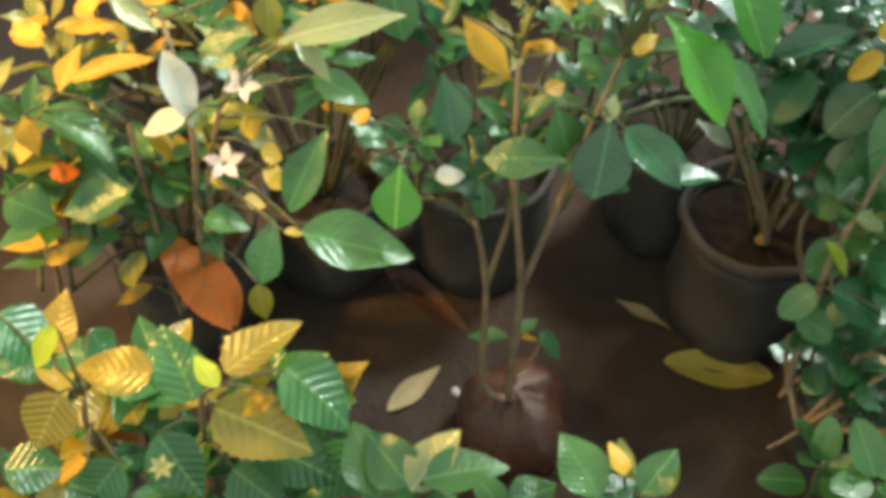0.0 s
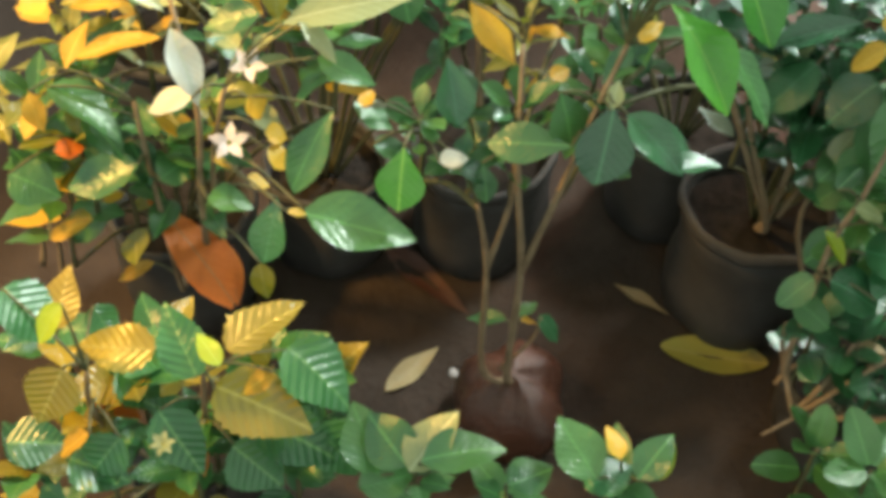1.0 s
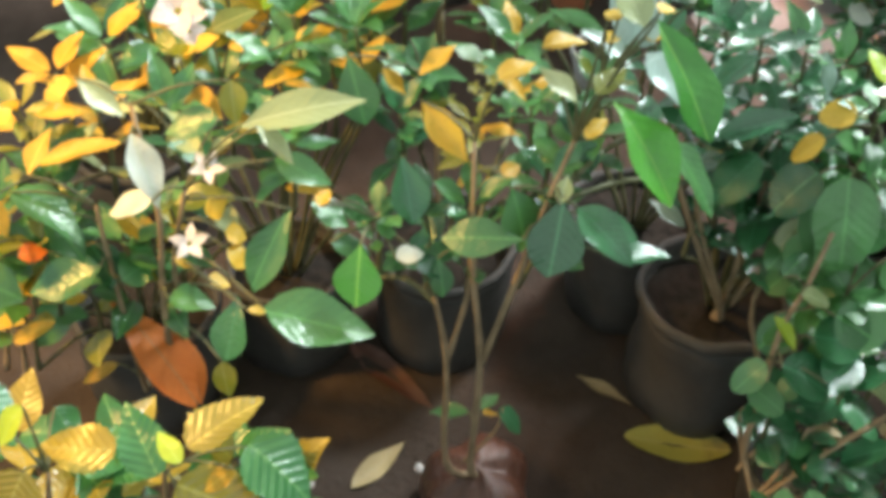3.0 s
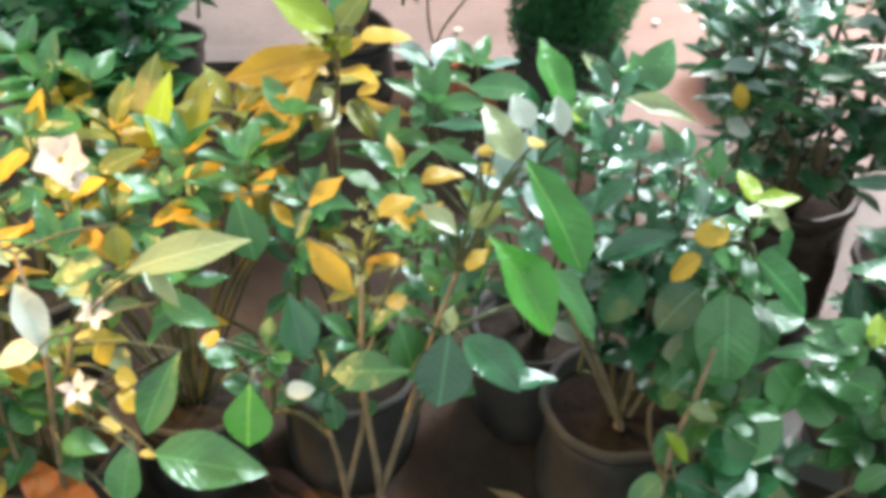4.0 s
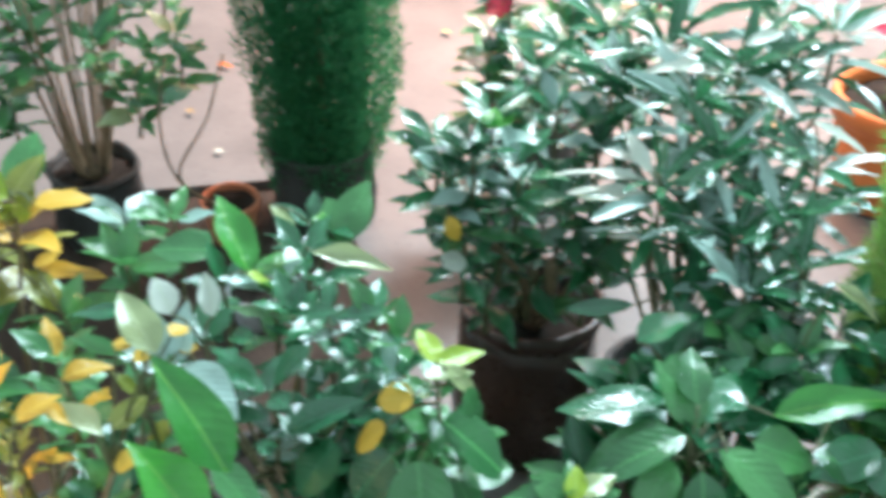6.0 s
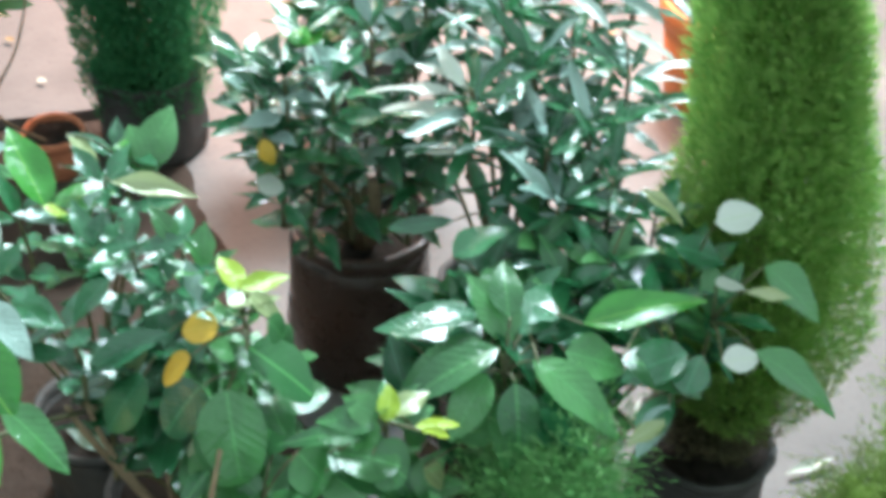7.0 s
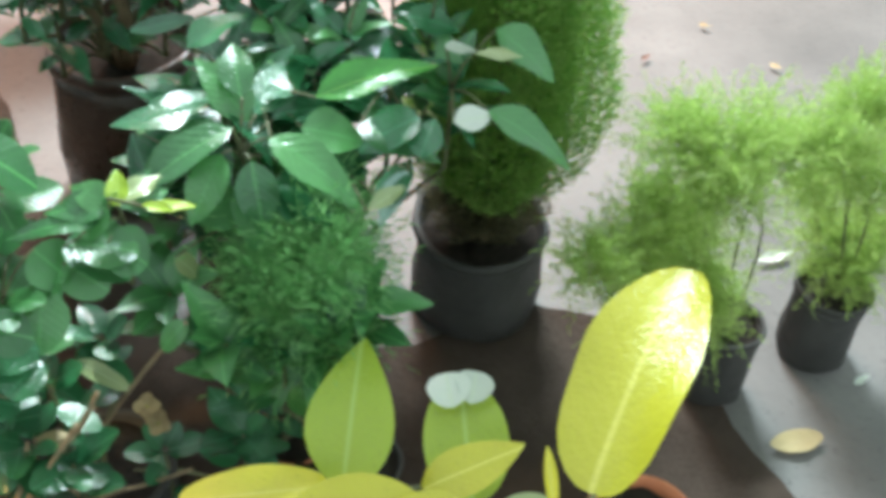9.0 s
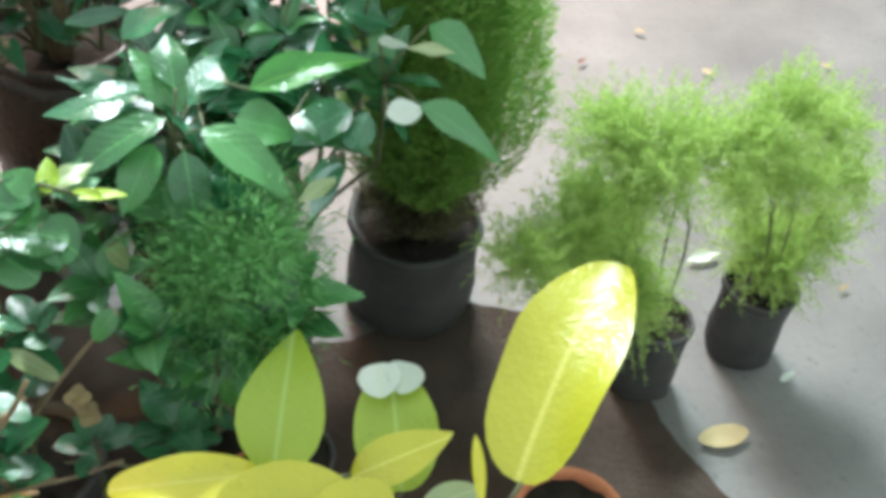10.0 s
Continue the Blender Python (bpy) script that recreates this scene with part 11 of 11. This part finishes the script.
tube("stalk", ((1.267, 0.597, 0.128), (1.088, 0.572, 0.283), (0.929, 0.550, 0.464), (0.904, 0.566, 0.460)), 0.0045, 0.0032, TWIG, p)
tube("stalk", ((1.265, 0.598, 0.128), (1.032, 0.594, 0.286), (0.828, 0.591, 0.468), (0.857, 0.586, 0.465)), 0.0045, 0.0032, TWIG, p)
tube("stalk", ((1.268, 0.599, 0.128), (1.069, 0.617, 0.267), (0.894, 0.632, 0.433), (0.923, 0.628, 0.440)), 0.0045, 0.0032, TWIG, p)
tube("stalk", ((1.272, 0.597, 0.128), (1.145, 0.543, 0.265), (1.033, 0.498, 0.429), (1.044, 0.524, 0.440)), 0.0045, 0.0032, TWIG, p)
tube("stalk", ((1.270, 0.597, 0.128), (1.106, 0.582, 0.246), (0.961, 0.569, 0.396), (0.991, 0.566, 0.400)), 0.0045, 0.0032, TWIG, p)
keep(p)

p = plant("flower_planter", 2.040, 2.360, "orange terracotta planter with a pink-flowered plant", "potted plant")
pot(p, 0.170, 0.300, ORANGE_CLAY, 26)
shoot(p, (2.040, 2.360, 0.260), (2.140, 2.360, 0.550), 12, 0.08, 0.03, "lance", "green")
shoot(p, (2.040, 2.360, 0.260), (2.067, 2.456, 0.580), 12, 0.08, 0.03, "lance", "green")
shoot(p, (2.040, 2.360, 0.260), (1.954, 2.412, 0.610), 12, 0.08, 0.03, "lance", "green")
shoot(p, (2.040, 2.360, 0.260), (1.967, 2.291, 0.640), 12, 0.08, 0.03, "lance", "green")
shoot(p, (2.040, 2.360, 0.260), (2.087, 2.272, 0.670), 12, 0.08, 0.03, "lance", "green")
flower(p, (1.782, 2.129, 0.612), (-0.371, -0.519, 0.789), 6, 0.036, 0.034, "ovate", "petal_red")
keep(p)

p = plant("cement_pot", 0.420, 2.176, "small grey cement pot half hidden by leaves", "flower pot")
pot(p, 0.060, 0.100, GREY_POT, 27)
keep(p)

p = plant("small_pot_plant", 0.901, 0.981, "small reddish clay pot with a few dark leaves", "potted plant")
pot(p, 0.060, 0.110, TERRACOTTA, 28)
tube("stem", ((0.899, 0.979, 0.093), (0.887, 0.967, 0.135), (0.876, 0.956, 0.114)), 0.0038, 0.0028, TWIG, p)
shoot(p, (0.876, 0.956, 0.114), (0.876, 0.956, 0.194), 8, 0.050, 0.030, "ovate", "dark", spread=55, top=5, bend=0.14, r=0.0040)
tube("stem", ((0.894, 0.979, 0.093), (0.853, 0.967, 0.117), (0.813, 0.956, 0.082)), 0.0038, 0.0028, TWIG, p)
shoot(p, (0.813, 0.956, 0.082), (0.813, 0.956, 0.162), 7, 0.050, 0.030, "round", "dark", spread=55, top=5, bend=0.14, r=0.0040)
keep(p)


# ---- loose things on the ground ----
def fallen(name, a, b, wide, mat, label, kind="ovate", bend=0.12):
    """A fallen leaf lying on the floor, its edges curled up."""
    ob = leaf(None, kind, (a[0], a[1], 0.012), (b[0], b[1], 0.014), wide, mat, -bend, (0, 0, 1), 8, name)
    return tagged(ob, label, "fallen leaf", "leaves on the ground")


def pebble(x, y, r, seed):
    bm = bmesh.new()
    bmesh.ops.create_icosphere(bm, subdivisions=2, radius=r)
    for v in bm.verts:
        v.co *= 1 + 0.25 * noise.noise(v.co / r + Vector((seed, 0, 0)))
        v.co.z *= 0.6
    ob = part("pebble", bm, STONE)
    ob.location = (x, y, r * 0.55)
    return tagged(ob, "small rounded grey pebble on the floor", "pebble", "pebbles on the ground")


for spot in ((-0.16, 1.1, 0.012, 1), (0.02, 1.13, 0.01, 2), (1.05, 1.5, 0.012, 3), (1.5, 1.9, 0.01, 4), (0.55, 2.9, 0.012, 5)):
    pebble(*spot)
fallen("fallen_leaf", (0.364, 1.190), (0.537, 1.156), 0.070, "fallen", "yellow fallen leaf lying on dark earth", "blade")
fallen("fallen_leaf", (-0.089, 1.090), (-0.005, 1.177), 0.037, "dry", "pale brown curled fallen leaf on dark earth", "ovate")
fallen("fallen_leaf", (0.297, 1.321), (0.385, 1.254), 0.022, "dry", "thin brown dry leaf on dark earth", "lance")
fallen("fallen_leaf", (-0.110, 1.407), (0.045, 1.249), 0.051, "rust", "long reddish brown dry leaf on dark earth", "lance")
fallen("fallen_leaf", (1.633, 0.687), (1.725, 0.663), 0.044, "dry", "pale curled dry leaf on the concrete floor", "blade")
fallen("fallen_leaf", (1.877, 1.039), (1.956, 1.028), 0.024, "white", "bleached dry leaf on the concrete floor", "lance")
fallen("fallen_leaf", (1.551, 1.199), (1.659, 1.203), 0.021, "white", "bleached dry leaf on the concrete floor", "lance")
fallen("fallen_leaf", (1.850, 0.725), (1.887, 0.730), 0.014, "white", "tiny bleached leaf on the concrete floor", "ovate")
fallen("fallen_leaf", (1.340, 1.405), (1.428, 1.458), 0.033, "white", "cream dry leaf on the concrete floor", "lance")
fallen("fallen_leaf", (-0.310, 3.198), (-0.231, 3.226), 0.039, "orange", "small orange dry leaf on the lit floor", "ovate")
fallen("fallen_leaf", (0.434, 3.377), (0.476, 3.341), 0.020, "orange", "tiny dry leaf on the lit concrete floor", "ovate")
fallen("fallen_leaf", (0.386, 2.894), (0.409, 2.878), 0.018, "white", "tiny dry leaf on the lit concrete floor", "ovate")
fallen("fallen_leaf", (0.632, 2.712), (0.671, 2.726), 0.018, "dry", "tiny dry leaf on the lit concrete floor", "ovate")
fallen("fallen_leaf", (1.137, 3.460), (1.166, 3.431), 0.021, "dry", "tiny dry leaf on the lit concrete floor", "ovate")
fallen("fallen_leaf", (0.943, 2.908), (0.958, 2.886), 0.019, "white", "tiny dry leaf on the lit concrete floor", "ovate")
fallen("fallen_leaf", (0.327, 3.122), (0.348, 3.099), 0.019, "dry", "tiny dry leaf on the lit concrete floor", "ovate")
fallen("fallen_leaf", (1.904, 2.718), (1.954, 2.732), 0.019, "dry", "tiny dry leaf on the lit concrete floor", "ovate")
fallen("fallen_leaf", (2.236, 1.717), (2.254, 1.695), 0.012, "dry", "tiny dry leaf on the concrete floor", "ovate")
fallen("fallen_leaf", (2.296, 1.527), (2.311, 1.498), 0.012, "dry", "tiny dry leaf on the concrete floor", "ovate")
fallen("fallen_leaf", (2.030, 1.655), (2.060, 1.662), 0.012, "rust", "tiny dry leaf on the concrete floor", "ovate")
fallen("fallen_leaf", (2.586, 1.435), (2.601, 1.411), 0.012, "dry", "tiny dry leaf on the concrete floor", "ovate")
fallen("fallen_leaf", (2.072, 1.359), (2.084, 1.342), 0.011, "dry", "tiny dry leaf on the concrete floor", "ovate")
fallen("fallen_leaf", (2.110, 0.853), (2.140, 0.853), 0.010, "dry", "tiny dry leaf on the concrete floor", "ovate")
